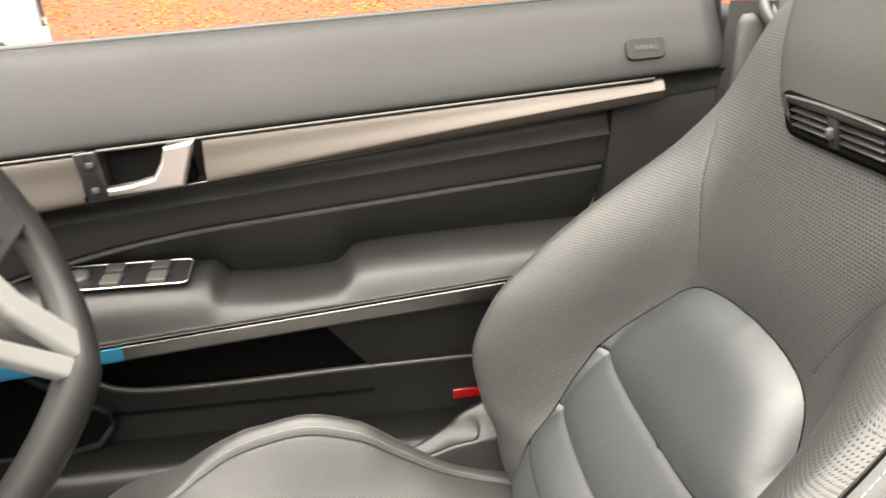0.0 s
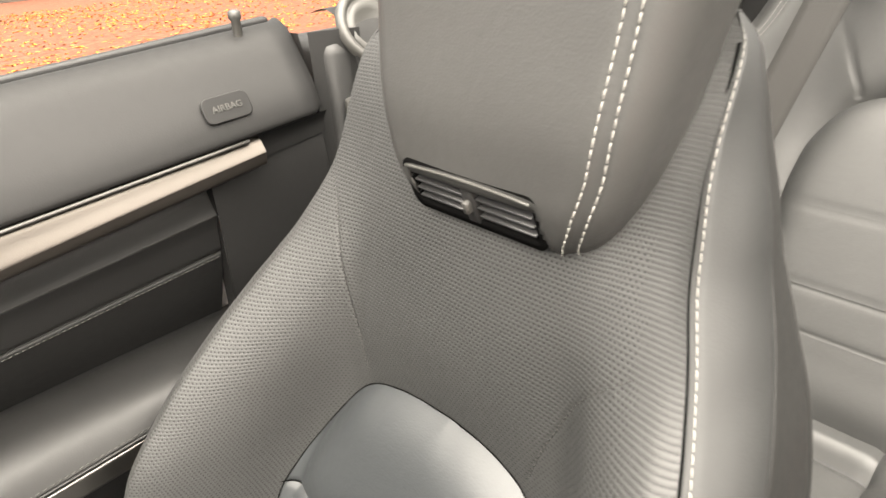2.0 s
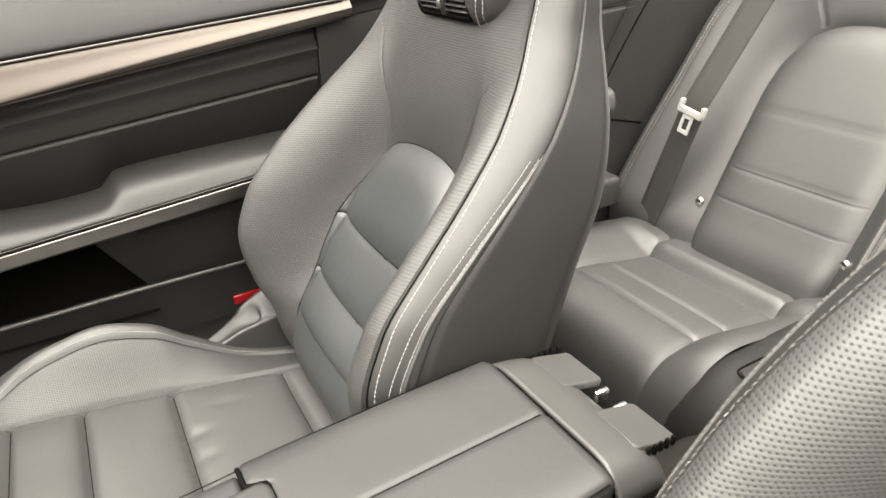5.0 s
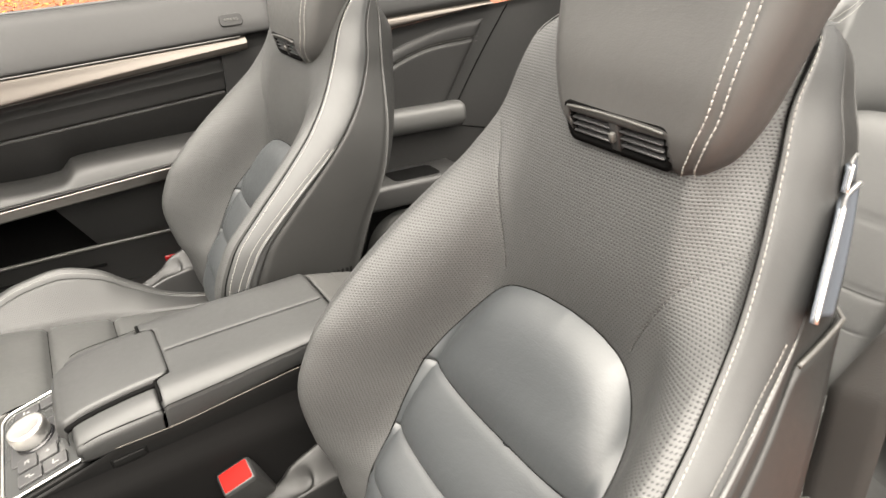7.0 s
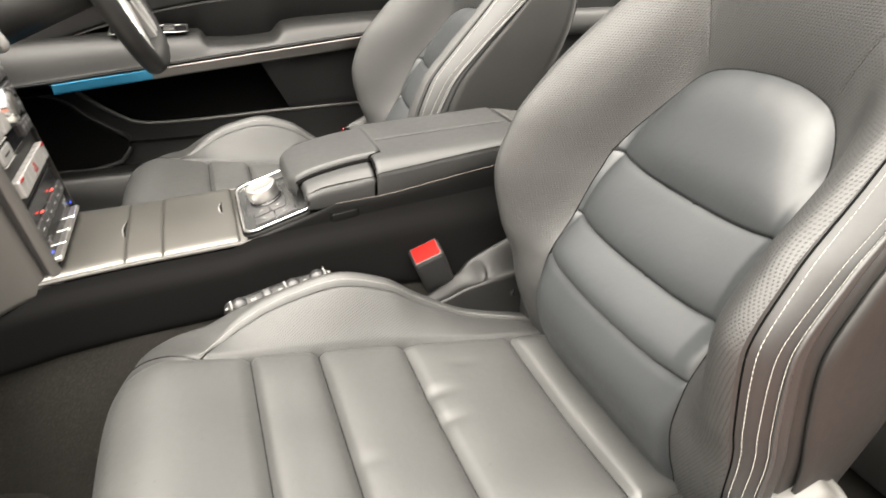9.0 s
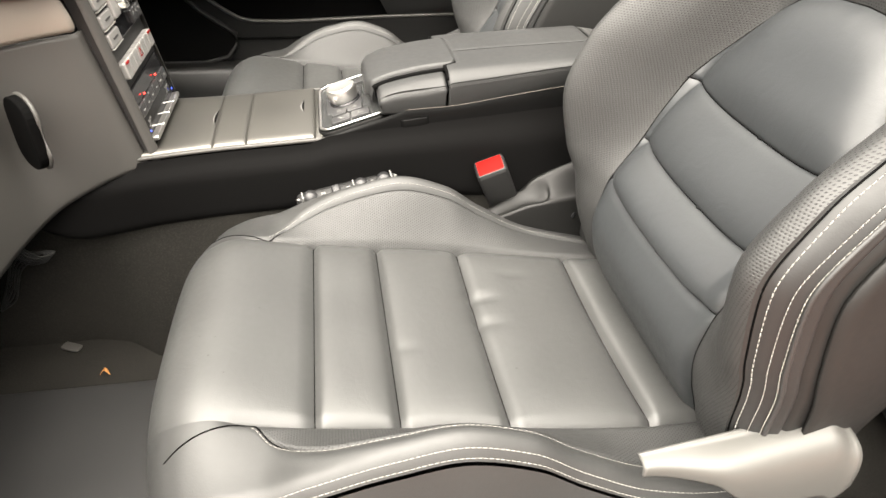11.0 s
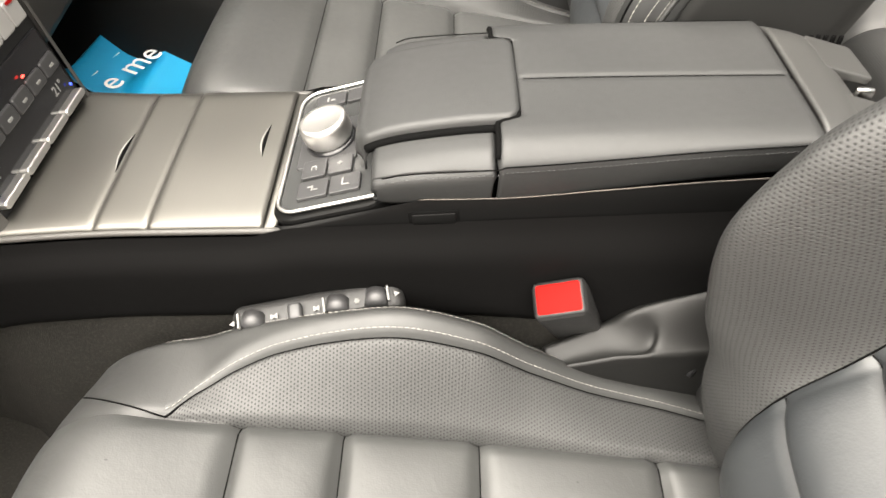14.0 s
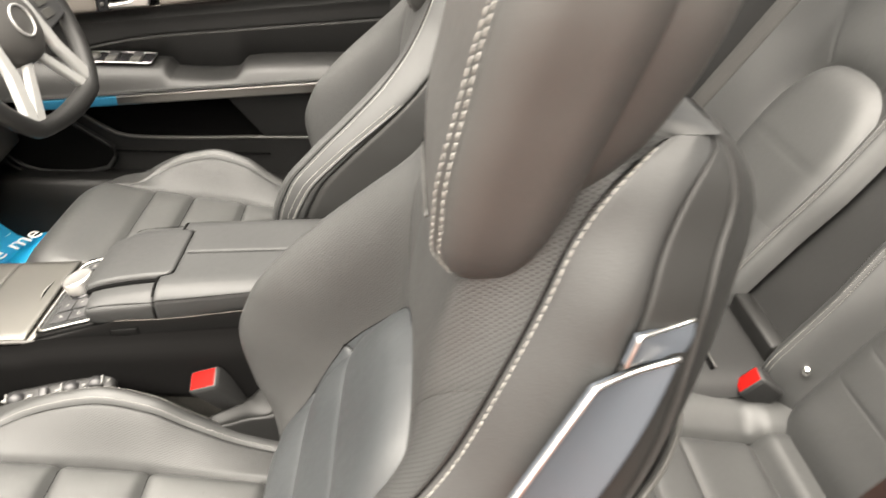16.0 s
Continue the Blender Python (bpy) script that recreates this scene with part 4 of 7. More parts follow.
# ---- rear seats ----
RB_X = curve([(0.38, 0.855), (0.46, 0.872), (0.52, 0.905), (0.60, 0.948), (0.70, 1.000), (0.83, 1.065), (0.93, 1.105), (1.02, 1.135)])


def rear_bucket(side):
    cy = 0.276 * side
    ob = thing("bench_seat", (0.80, cy, 0.30), "black leather rear seat with horizontal seams and padded side bolsters", "car seat", "rear seats")
    iw = curve([(0.38, 0.128), (0.60, 0.136), (0.70, 0.136), (0.75, 0.130), (0.785, 0.114), (0.808, 0.094), (0.822, 0.070), (0.830, 0.04), (0.833, 0.0)])
    seam_in = curve([(0.40, 0.176), (0.606, 0.181), (0.711, 0.190), (0.824, 0.188), (0.895, 0.169), (0.984, 0.122), (1.02, 0.105)])
    seam_out = curve([(0.40, 0.325), (0.577, 0.314), (0.708, 0.295), (0.834, 0.274), (0.919, 0.219), (1.02, 0.18)])
    seams = (0.535, 0.592, 0.690)
    top = 0.833
    raw = [(iw(0.40 + 0.433 * math.sin(math.pi / 2 * k / 300)), 0.40 + 0.433 * math.sin(math.pi / 2 * k / 300)) for k in range(300)] + [(0.0, top)]
    run = np.concatenate([[0.0], np.cumsum(np.hypot(np.diff([p[0] for p in raw]), np.diff([p[1] for p in raw])))])
    even = np.linspace(0.0, run[-1], 600)
    edge_line = np.stack([np.interp(even, run, [p[0] for p in raw]), np.interp(even, run, [p[1] for p in raw])], axis=1)

    def seam_at(u, z):
        return seam_out(z) if u * side > 0 else seam_in(z)

    def ew_at(u, z):
        return seam_at(u, z) + 0.034

    def back(u, z, pad=False):
        a, e, st = abs(u), ew_at(u, z), seam_at(u, z)
        w = iw(z) if z < top else 0.0
        far = float(np.min(np.hypot(edge_line[:, 0] - a, edge_line[:, 1] - z)))
        t = min(1.0, max(0.0, (a - 0.12) / max(0.03, st - 0.12)))
        lift = 0.046 if u * side < 0 else 0.030
        x = RB_X(z) - lift * smooth((z - 0.40) / 0.12) * smooth(t) + 0.030 * max(0.0, (a - st) / 0.034) ** 2
        hollow = 0.015 + 0.004 * smooth((z - 0.66) / 0.14)
        if pad and (z >= top or a > w):
            x += hollow + 0.6 * far
        elif pad:
            levels = (0.38,) + seams + (top + 0.1,)
            for lo, hi in zip(levels, levels[1:]):
                if lo <= z <= hi:
                    x -= 0.0060 * soft(far, 0.011) * (0.45 + 0.55 * soft(z - lo, 0.003) * (soft(hi - z, 0.003) if hi < top else 1.0))
            x += hollow * math.exp(-far / 0.012)
        else:
            x += hollow * math.exp(-far / 0.030)
            if z > top - 0.01:
                k = min(1, max(0, (z - 0.835) / 0.11))
                x += 0.0022 * dip(a - (0.083 + 0.064 * k), 0.003)
        x += 0.004 * dip(a - st, 0.004)
        return x

    levels = (0.40,) + seams + (top,)
    for k, (z0, z1) in enumerate(zip(levels, levels[1:])):
        def pad(a, b, z0=z0, z1=z1, k=k):
            z = z0 + (z1 - z0) * (b if k < 3 else math.sin(b * math.pi / 2))
            u = math.sin(math.pi / 2 * (2 * a - 1)) * iw(z) * 1.02
            if k == 3:
                z = z0 + (z - z0) * 1.018
            return (back(u, z, True), cy + u, z)
        sheet("back_pad", pad, 50, 24 if k < 3 else 50, LEATHER, ob, "padded black leather panel", "arc", flip=True)
    def rim_in(b):
        z = 0.40 + 0.26 * b / 0.42 if b < 0.42 else 0.66 + (top - 0.66) * math.sin(math.pi / 2 * (b - 0.42) / 0.58)
        return iw(z) if b < 1 else 0.0, z
    for s in (-1, 1):
        def cover(a, b, s=s):
            u0, z0 = rim_in(b)
            if b < 0.82:
                z1 = 0.40 + 0.62 * b / 0.82
                u1 = ew_at(s, z1)
            else:
                z1, u1 = 1.02, ew_at(s, 1.02) * (1 - (b - 0.82) / 0.18)
            q = 0.4 * a + 0.6 * a * a
            u, z = s * (u0 + (u1 - u0) * q), z0 + (z1 - z0) * q
            return (back(u, z), cy + u, z)
        sheet("backrest_cover", cover, 50, 120, LEATHER, ob, "padded black leather rear backrest cover", flip=s > 0)
        for o in (-0.004, 0.004):
            line = []
            for k in range(120):
                z = 0.45 + 0.55 * k / 119
                u = seam_at(s, z) + o
                line.append((back(s * u, z) - 0.0005, cy + s * u, z))
            stitches("seam_stitching", line, ob, out=(-1, 0, 0.2), length=0.0042, gap=0.0015, r=0.0006)
        lathe("fixing_button", [(0.009, 0.0), (0.009, 0.003), (0.006, 0.006), (0.0005, 0.007)], Matrix.Translation((back(s * 0.148, 0.516) - 0.001, cy + s * 0.148, 0.516)) @ Matrix.Rotation(radians(-90), 4, "Y"), CHROME, ob, "small bright fixing stud", 16)

    # cushion
    px = curve([(0, 0.535), (0.1, 0.515), (0.2, 0.530), (0.3, 0.57), (0.4, 0.62), (1, 0.93)])
    pz = curve([(0, 0.24), (0.1, 0.33), (0.2, 0.405), (0.3, 0.440), (0.4, 0.447), (0.7, 0.425), (0.9, 0.415), (1, 0.44)])
    cs = (0.42, 0.555)
    cyc = 0.312 * side

    def cush(u, s):
        a, w, e = abs(u), 0.135, (0.205 if u * side < 0 else 0.25)
        x, z = px(s), pz(s)
        if a <= w:
            q = a / w
            levels = (0.2,) + cs + (0.787,)
            for lo, hi in zip(levels, levels[1:]):
                if lo <= s <= hi:
                    t = (s - lo) / (hi - lo)
                    z += 0.004 * (1 - abs(2 * t - 1) ** 4) * (1 - q ** 6)
            z -= 0.003 * sum(dip(s - k, 0.008) for k in cs)
            z += 0.026 * smooth((s - 0.765) / 0.06) - 0.006 * dip(s - 0.775, 0.012)
        else:
            t = (a - w) / (e - w)
            z += 0.030 * math.sin(math.pi * 0.6 * t) * smooth((s - 0.1) / 0.3) + 0.026 * smooth((s - 0.765) / 0.06) * (1 - t)
        z -= 0.004 * dip(a - w, 0.005)
        return (x, cyc + u, z)
    bounds = (0.0,) + cs + (0.775, 1.0)
    for s0, s1 in zip(bounds, bounds[1:]):
        sheet("cushion_pad", lambda a, b, s0=s0, s1=s1: cush((2 * a - 1) * 0.135, s0 + (s1 - s0) * b), 30, 24, PERFORATED if s0 == 0.0 else LEATHER, ob, "padded black leather seat panel", "arc")
    for s in (-1, 1):
        sheet("cushion_bolster", lambda a, b, s=s: cush(s * (0.135 + ((0.070 if s * side < 0 else 0.115)) * a), b), 16, 60, LEATHER, ob, "", flip=s < 0)
    return ob


rear_bucket(1)
rear_bucket(-1)

middle = thing("rear_centre_console", (0.70, 0, 0.30), "black leather rear centre section with a hinged storage lid", "console")


def mid_cushion(a, b):
    s = b
    x = curve([(0, 0.53), (0.12, 0.515), (0.25, 0.55), (0.4, 0.61), (1, 0.93)])(s)
    z = curve([(0, 0.26), (0.12, 0.38), (0.25, 0.455), (0.4, 0.480), (1, 0.478)])(s)
    u = 2 * a - 1
    return (x, u * 0.122, z - 0.024 * abs(u) ** 7)


sheet("padded_centre", mid_cushion, 24, 40, VINYL, middle, "padded black leather centre section")
lidm = Matrix.Translation((0.642, 0.012, 0.482))
prism("storage_lid", rounded(0.152, 0.104, 0.012), 0.006, RIMHIDE, lidm, middle, 0.002, "flat grey-black storage lid, ribbed over its rear half")
for k in range(16):
    box("lid_rib", (0.0024, 0.094, 0.0030), (0.656 + 0.0040 * k, 0.012, 0.4890), SATIN, middle, 0.0008, segments=1)
tube("lid_handle", [(0.646 - 0.008 * math.sin(math.pi * k / 12), 0.012 - 0.026 + 0.052 * k / 12, 0.4900) for k in range(13)], 0.0022, SATIN, middle, "grey curved lid handle", sides=8)
# Black bar on the lid, painted shade where a recess would be.
tube("handle_recess", [(0.641 - 0.008 * math.sin(math.pi * k / 12), 0.012 - 0.024 + 0.048 * k / 12, 0.4885) for k in range(13)], 0.0024, DEEP, middle, "black bar for the shade in a finger recess", sides=8)
tube("lid_rim", [lidm @ Vector((x, y, 0.004)) for x, y in rounded(0.158, 0.110, 0.014)], 0.0014, DEEP, middle, "dark gap round the lid", sides=6, closed=True)
tube("lid_edge", [(0.7225, 0.012 - 0.046 + 0.092 * k / 6, 0.4875) for k in range(7)], 0.0012, SATIN, middle, "pale rear edge of the lid", sides=6)
box("lid_gap", (0.006, 0.17, 0.004), (0.775, 0, 0.4795), DEEP, middle, 0.001)
# Highlight along the step, painted in as a grey bar.
tube("step_edge", [(0.7805, -0.085 + 0.17 * k / 8, 0.4815) for k in range(9)], 0.0014, SATIN, middle, "grey bar for the highlight on the step", sides=6)


def mid_back(a, b):
    z = 0.500 + 0.475 * b
    u = 2 * a - 1
    return (RB_X(z) - 0.004 + 0.012 * abs(u) ** 6 + 0.004 * dip(b - 0.62, 0.01), u * 0.098, z)


sheet("folding_armrest", mid_back, 24, 40, RIMHIDE, middle, "folded black leather centre armrest", flip=True)
box("armrest_strap", (0.012, 0.125, 0.030), (RB_X(0.79) - 0.012, 0, 0.79), WEBBING, middle, 0.004, Matrix.Rotation(radians(26), 4, "Y"), "black pull strap")
box("armrest_shelf", (0.032, 0.140, 0.046), (0.882, 0, 0.488), MOULDED, middle, 0.006, label="black plastic ledge")

nest(middle, [("storage_lid", ("lid_rib", "lid_handle", "handle_recess", "lid_edge"))])

# ---- belts ----
def buckle(at, tilt, yaw, label, long=0.09, lean=0.0):
    ob = thing("belt_buckle", at, label, "seat belt buckle", "belt buckles")
    m = Matrix.Rotation(radians(yaw), 4, "Z") @ Matrix.Rotation(radians(lean), 4, "X") @ Matrix.Rotation(radians(tilt), 4, "Y")
    box("stalk", (0.046, 0.034, long), Vector(at) - (m @ Vector((0, 0, long / 2 - 0.0035))), PLASTIC, ob, 0.006, m, "black buckle body", 3)
    box("button_rim", (0.043, 0.031, 0.010), Vector(at) - (m @ Vector((0, 0, 0.0008))), PLASTIC, ob, 0.003, m, "black button rim", 2)
    box("release_button", (0.040, 0.028, 0.012), Vector(at) - (m @ Vector((0, 0, 0.0012))), RED, ob, 0.003, m, "red release button", 3)
    return ob


# ---- centre console ----
console = thing("centre_console", (-0.15, 0, 0.22), "black centre console with brushed aluminium lids and leather armrest", "console")


def con_z(x):
    return 0.5335 + 0.055 * (x + 0.327) if x < -0.21 else 0.540 + 0.062 * (x + 0.21)


def side_top(x):
    return con_z(x) - 0.004 + (0.0115 + 0.03 * (x + 0.12)) * smooth((x + 0.235) / 0.03)


CON_W = curve([(-0.62, 0.150), (-0.50, 0.118), (-0.45, 0.106), (-0.33, 0.099), (-0.2, 0.099), (0.3, 0.101)])
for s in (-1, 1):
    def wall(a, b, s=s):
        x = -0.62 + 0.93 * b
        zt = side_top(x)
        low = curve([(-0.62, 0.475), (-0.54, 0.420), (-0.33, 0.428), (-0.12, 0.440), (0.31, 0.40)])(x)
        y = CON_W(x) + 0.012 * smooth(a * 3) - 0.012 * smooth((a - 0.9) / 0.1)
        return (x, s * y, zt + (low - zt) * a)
    # The shade between seat and console is in this wall's colour.
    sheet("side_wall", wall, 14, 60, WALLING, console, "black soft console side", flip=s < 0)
    sheet("tunnel_carpet", lambda a, b, s=s: (-1.02 + 1.45 * b, s * (0.098 + 0.06 * a * (1 - smooth((0.55 - 1.45 * b) / 0.1)) + (0.05 * (1 - a) + 0.006 * a) * smooth((0.57 - 1.45 * b) / 0.4)), 0.47 - 0.26 * a), 8, 30, CARPET, console, "black tunnel carpet", flip=s < 0)
    tube("edge_line", [(-0.47 + 0.26 * k / 20, s * (CON_W(-0.47 + 0.26 * k / 20) - 0.003), con_z(-0.47 + 0.26 * k / 20) - 0.0005) for k in range(21)], 0.0028, CHEEK, console, "grey edge moulding", sides=8)


def tray(name, x0, x1, bow, mat, label, lift=0.0):
    def fn(a, b):
        x = x0 + (x1 - x0) * b + bow * (1 - (2 * a - 1) ** 2) * b
        u = 2 * a - 1
        y = u * (CON_W(x) - 0.006)
        drop = 0.0025 * (abs(u) ** 20) + 0.0012 * (abs(2 * b - 1) ** 60)
        return (x, y, con_z(x) + lift + 0.0016 * (1 - u * u) - drop)
    return sheet(name, fn, 40, 30, mat, console, label, thick=0.006)


tray("tray_lid", -0.470, -0.3655, 0.0, TRAY, "brushed aluminium tray lid")
tray("tray_bridge", -0.3625, -0.3225, 0.0, TRAY, "brushed aluminium bridge")
tray("cup_holder_lid", -0.3185, -0.2260, 0.0, TRAY, "brushed aluminium cup holder lid")
box("console_core", (0.62, 0.17, 0.10), (-0.13, 0, 0.470), DEEP, console, 0.004)
box("tray_back", (0.012, 0.19, 0.006), (-0.220, 0, 0.5375), TRAY, console, 0.002)
for x, w, y, side in ((-0.3675, 0.054, -0.002, -1), (-0.2405, 0.046, 0.012, -1)):
    def slot(k, out=0.0, rise=0.0076):
        t = k / 16
        return (x + side * (0.0042 * math.sin(math.pi * t) + out * math.sin(math.pi * t)), y - w / 2 + w * t, con_z(x) + rise)
    # Black crescent on the tray stands for the recess's shade.
    tube("finger_slot", [slot(k, -0.0026) for k in range(17)], [0.0003 + 0.0015 * math.sin(math.pi * k / 16) for k in range(17)], DEEP, console, "black bar for the shade in a finger recess", sides=8, squash=((0, 0, 1), 0.35))
    tube("finger_grip", [slot(k, 0.0004, 0.0074) for k in range(17)], [0.0002 + 0.0006 * math.sin(math.pi * k / 16) for k in range(17)], KEYSILVER, console, "bright edge of the finger recess", sides=6)

# control panel round the knob
PAN = Matrix.Translation((-0.135, 0.0, 0.5690)) @ Matrix.Rotation(radians(-17), 4, "Y")
prism("panel_surround", rounded(0.106, 0.184, 0.022, 7), 0.032, LACQUER, PAN @ Matrix.Translation((-0.038, 0, -0.034)), console, 0.003, "gloss black surround")
ring_pts = [PAN @ Vector((x - 0.029, y, 0.0005)) for x, y in rounded(0.112, 0.168, 0.018, 7)]
tube("panel_rim", ring_pts, 0.0017, KNOB, console, "thin chrome rim", sides=8, closed=True)
prism("panel_face", rounded(0.096, 0.166, 0.017, 7), 0.004, PANEL, PAN @ Matrix.Translation((-0.036, 0, -0.005)), console, 0.001, "dark grey switch panel")


def key(x, y, w, h, marks=()):
    prism("button", rounded(w, h, 0.002, 2), 0.0035, BUTTON, PAN @ Matrix.Translation((x, y, -0.001)), console, 0.0007, "black push button")
    for mx, my, mw, mh in marks:
        prism("button_mark", [(-mw / 2, -mh / 2), (mw / 2, -mh / 2), (mw / 2, mh / 2), (-mw / 2, mh / 2)], 0.0006, MARK, PAN @ Matrix.Translation((x + mx, y + my, 0.0025)), console, 0, "pale symbol bars")


key(-0.053, 0.064, 0.030, 0.019, ((-0.003, 0, 0.002, 0.006), (0.002, -0.002, 0.004, 0.002)))
key(-0.021, 0.064, 0.030, 0.019)
key(-0.056, -0.036, 0.022, 0.022, ((0, 0.002, 0.005, 0.001), (-0.002, 0, 0.001, 0.005), (0.002, 0, 0.001, 0.005)))
key(-0.032, -0.036, 0.022, 0.022, ((0, 0, 0.005, 0.0012), (0, 0, 0.0012, 0.005)))
key(-0.054, -0.062, 0.027, 0.021, ((-0.002, 0.002, 0.005, 0.0012), (0.003, -0.002, 0.004, 0.0012), (0, 0, 0.0012, 0.006)))
key(-0.025, -0.062, 0.027, 0.021, ((-0.002, 0.001, 0.0014, 0.008), (0.001, -0.003, 0.006, 0.0014)))
prism("knob_plate", rounded(0.056, 0.062, 0.004, 3), 0.003, BUTTON, PAN @ Matrix.Translation((-0.047, 0.000, -0.002)), console, 0.001)


KN = PAN @ Matrix.Translation((-0.045, 0.001, -0.0005))
lathe("knob_collar", [(0.0235, 0.0), (0.0235, 0.003), (0.021, 0.0045), (0.02, 0.0045)], KN, GLOSS, console)
lathe("rotary_knob", [(0.0195, 0.004), (0.0222, 0.009), (0.0222, 0.021), (0.0214, 0.0245), (0.020, 0.0255), (0.017, 0.0250), (0.0005, 0.0245)], KN, KNOB, console, "bright metal rotary knob", ribs=1)

# leather armrest in two lids


ARM_W = curve([(-0.151, 0.080), (-0.138, 0.089), (-0.115, 0.0945), (-0.04, 0.0945), (0.10, 0.089), (0.21, 0.084)])
ARM_TOP = curve([(-0.151, 0.590), (-0.143, 0.599), (-0.12, 0.6095), (-0.09, 0.6165), (-0.06, 0.6215), (-0.02, 0.6255), (0.08, 0.631), (0.21, 0.6365)])
ARM_EDGE = curve([(-0.151, 0.583), (-0.130, 0.597), (-0.110, 0.6045), (-0.037, 0.6120), (0.05, 0.6205), (0.12, 0.6275), (0.21, 0.634)])
ARM_FOOT = curve([(-0.151, 0.573), (-0.12, 0.574), (-0.037, 0.578), (0.05, 0.590), (0.12, 0.600), (0.21, 0.610)])
ARM_ROUND = curve([(0, 0), (0.25, 0.55), (0.6, 0.9), (1, 1)])


def arm_z(x, y):
    """Top of the armrest: nearly flat, rolled over to stitched edges on both sides."""
    w, top, edge = ARM_W(x), ARM_TOP(x), ARM_EDGE(x)
    t = max(0.0, (w - abs(y)) / 0.026)
    return edge + (top - edge) * ARM_ROUND(min(1.0, t)) - 0.0018 * dip(y + 0.004, 0.0025) * (1 if x > -0.02 else 0)


def arm_break(y):
    """The joint between the front cushions and the long lid."""
    return -0.037 + 0.0165 * smooth((0.0615 - abs(y)) / 0.007)


def arm_lid(a, b):
    k = 2 * a - 1
    if abs(k) > 0.8:
        t = (abs(k) - 0.8) / 0.2
        y0 = math.copysign(1.0, k)
        x = arm_break(y0 * 0.09) + (0.200 - arm_break(y0 * 0.09)) * b
        w = ARM_W(x)
        return (x, y0 * (w + 0.0015 * math.sin(math.pi * t) - 0.004 * t), ARM_EDGE(x) + (ARM_FOOT(x) - ARM_EDGE(x)) * t)
    y = 0.0945 * k / 0.8
    x = arm_break(y) + (0.200 - arm_break(y)) * b
    y *= ARM_W(x) / 0.0945
    end = min(b, 1 - b)
    return (x, y, arm_z(x, y) - 0.003 * max(0.0, 1 - end / 0.012) ** 2)


sheet("armrest_lid", arm_lid, 80, 60, ARMHIDE, console, "long black leather armrest lid", thick=0.004)


def arm_front(y_near, y_far, drop, side):
    """One of the two cushions in front of the long lid; side: -1 rolls down to the foot at its near edge, +1 at its far one."""
    def fn(a, b):
        k = a
        y = y_near + (y_far - y_near) * min(1.0, max(0.0, (a - 0.2) / 0.8) if side < 0 else a / 0.8)
        x1 = arm_break(y) - 0.0038
        t = max(0.0, (b - 0.10) / 0.90)
        x = -0.130 + (x1 + 0.130) * t
        squeeze = ARM_W(x) / 0.0945
        yy = y * squeeze if abs(y) > 0.06 else y * (1 - (1 - squeeze) * abs(y) / 0.06)
        z = arm_z(x, yy) - drop
        fall = (1 - a / 0.2) if side < 0 else (a - 0.8) / 0.2
        if fall > 0:
            z = ARM_EDGE(x) - drop * 0.4 + (ARM_FOOT(x) - ARM_EDGE(x)) * fall
            yy += side * (0.0015 * math.sin(math.pi * fall) - 0.004 * fall)
        inner = a if side > 0 else 1 - a
        z -= 0.007 * max(0.0, 1 - inner / 0.05) ** 2
        z -= 0.003 * max(0.0, 1 - (1 - b) / 0.02) ** 2
        if b < 0.10:
            q = 1 - b / 0.10
            z += (ARM_FOOT(-0.13) - z) * q
            x += 0.010 * q - 0.006 * math.sin(math.pi * q)
        return (x, yy, z)
    return fn


sheet("armrest_side", arm_front(-0.0945, -0.040, 0.0070, -1), 40, 50, ARMHIDE, console, "low black leather front cushion of the armrest", thick=0.003)
sheet("armrest_side", arm_front(0.040, 0.0945, 0.0070, 1), 40, 50, ARMHIDE, console, "low black leather front cushion of the armrest", thick=0.003)


def raised(a, b):
    """The lid between the two low cushions: flat on top, rolled over its rim, with rounded rear corners."""
    k = 2 * a - 1
    side = min(1.0, max(0.0, (abs(k) - 0.84) / 0.16))
    y = math.copysign(min(abs(k) / 0.84, 1.0) * 0.0545 + 0.0028 * math.sin(math.pi / 2 * side), k)
    t = min(1.0, max(0.0, (b - 0.16) / 0.76))
    x1 = -0.0235 - 0.009 * max(0.0, (abs(y) - 0.045) / 0.0123) ** 2
    x0 = -0.142 + 0.008 * max(0.0, (abs(y) - 0.040) / 0.017) ** 2
    x = x0 + (x1 - x0) * t
    z = ARM_TOP(x) + 0.0040 + 0.0018 * (1 - (y / 0.057) ** 2) - 0.0125 * side ** 1.6
    if b < 0.16:
        q = 1 - b / 0.16
        x -= 0.007 * math.sin(math.pi * min(q, 0.8) / 1.6)
        z -= 0.021 * q ** 1.7
    if b > 0.92:
        q = (b - 0.92) / 0.08
        x += 0.0015 * math.sin(math.pi / 2 * q)
        z -= 0.010 * q ** 1.6
    return (x, y, z)


sheet("raised_lid", raised, 60, 56, ARMHIDE, console, "raised black leather lid", thick=0.002)
# Core coloured black so that the gaps above it look shaded.
box("armrest_body", (0.315, 0.160, 0.028), (0.045, 0, 0.574), DEEP, console, 0.006, Matrix.Rotation(radians(-5), 4, "Y"), "black core that darkens the armrest gaps")
# Black bars painted in for the shade under the lid's rim.
for k_ in (-1, 1):
    tube("lid_gap", [(-0.140 + 0.104 * k / 24, k_ * 0.0603, arm_z(-0.140 + 0.104 * k / 24, 0.0603) - 0.0036) for k in range(25)], 0.0036, DEEP, console, "black bar for the shade under the raised lid", sides=6)
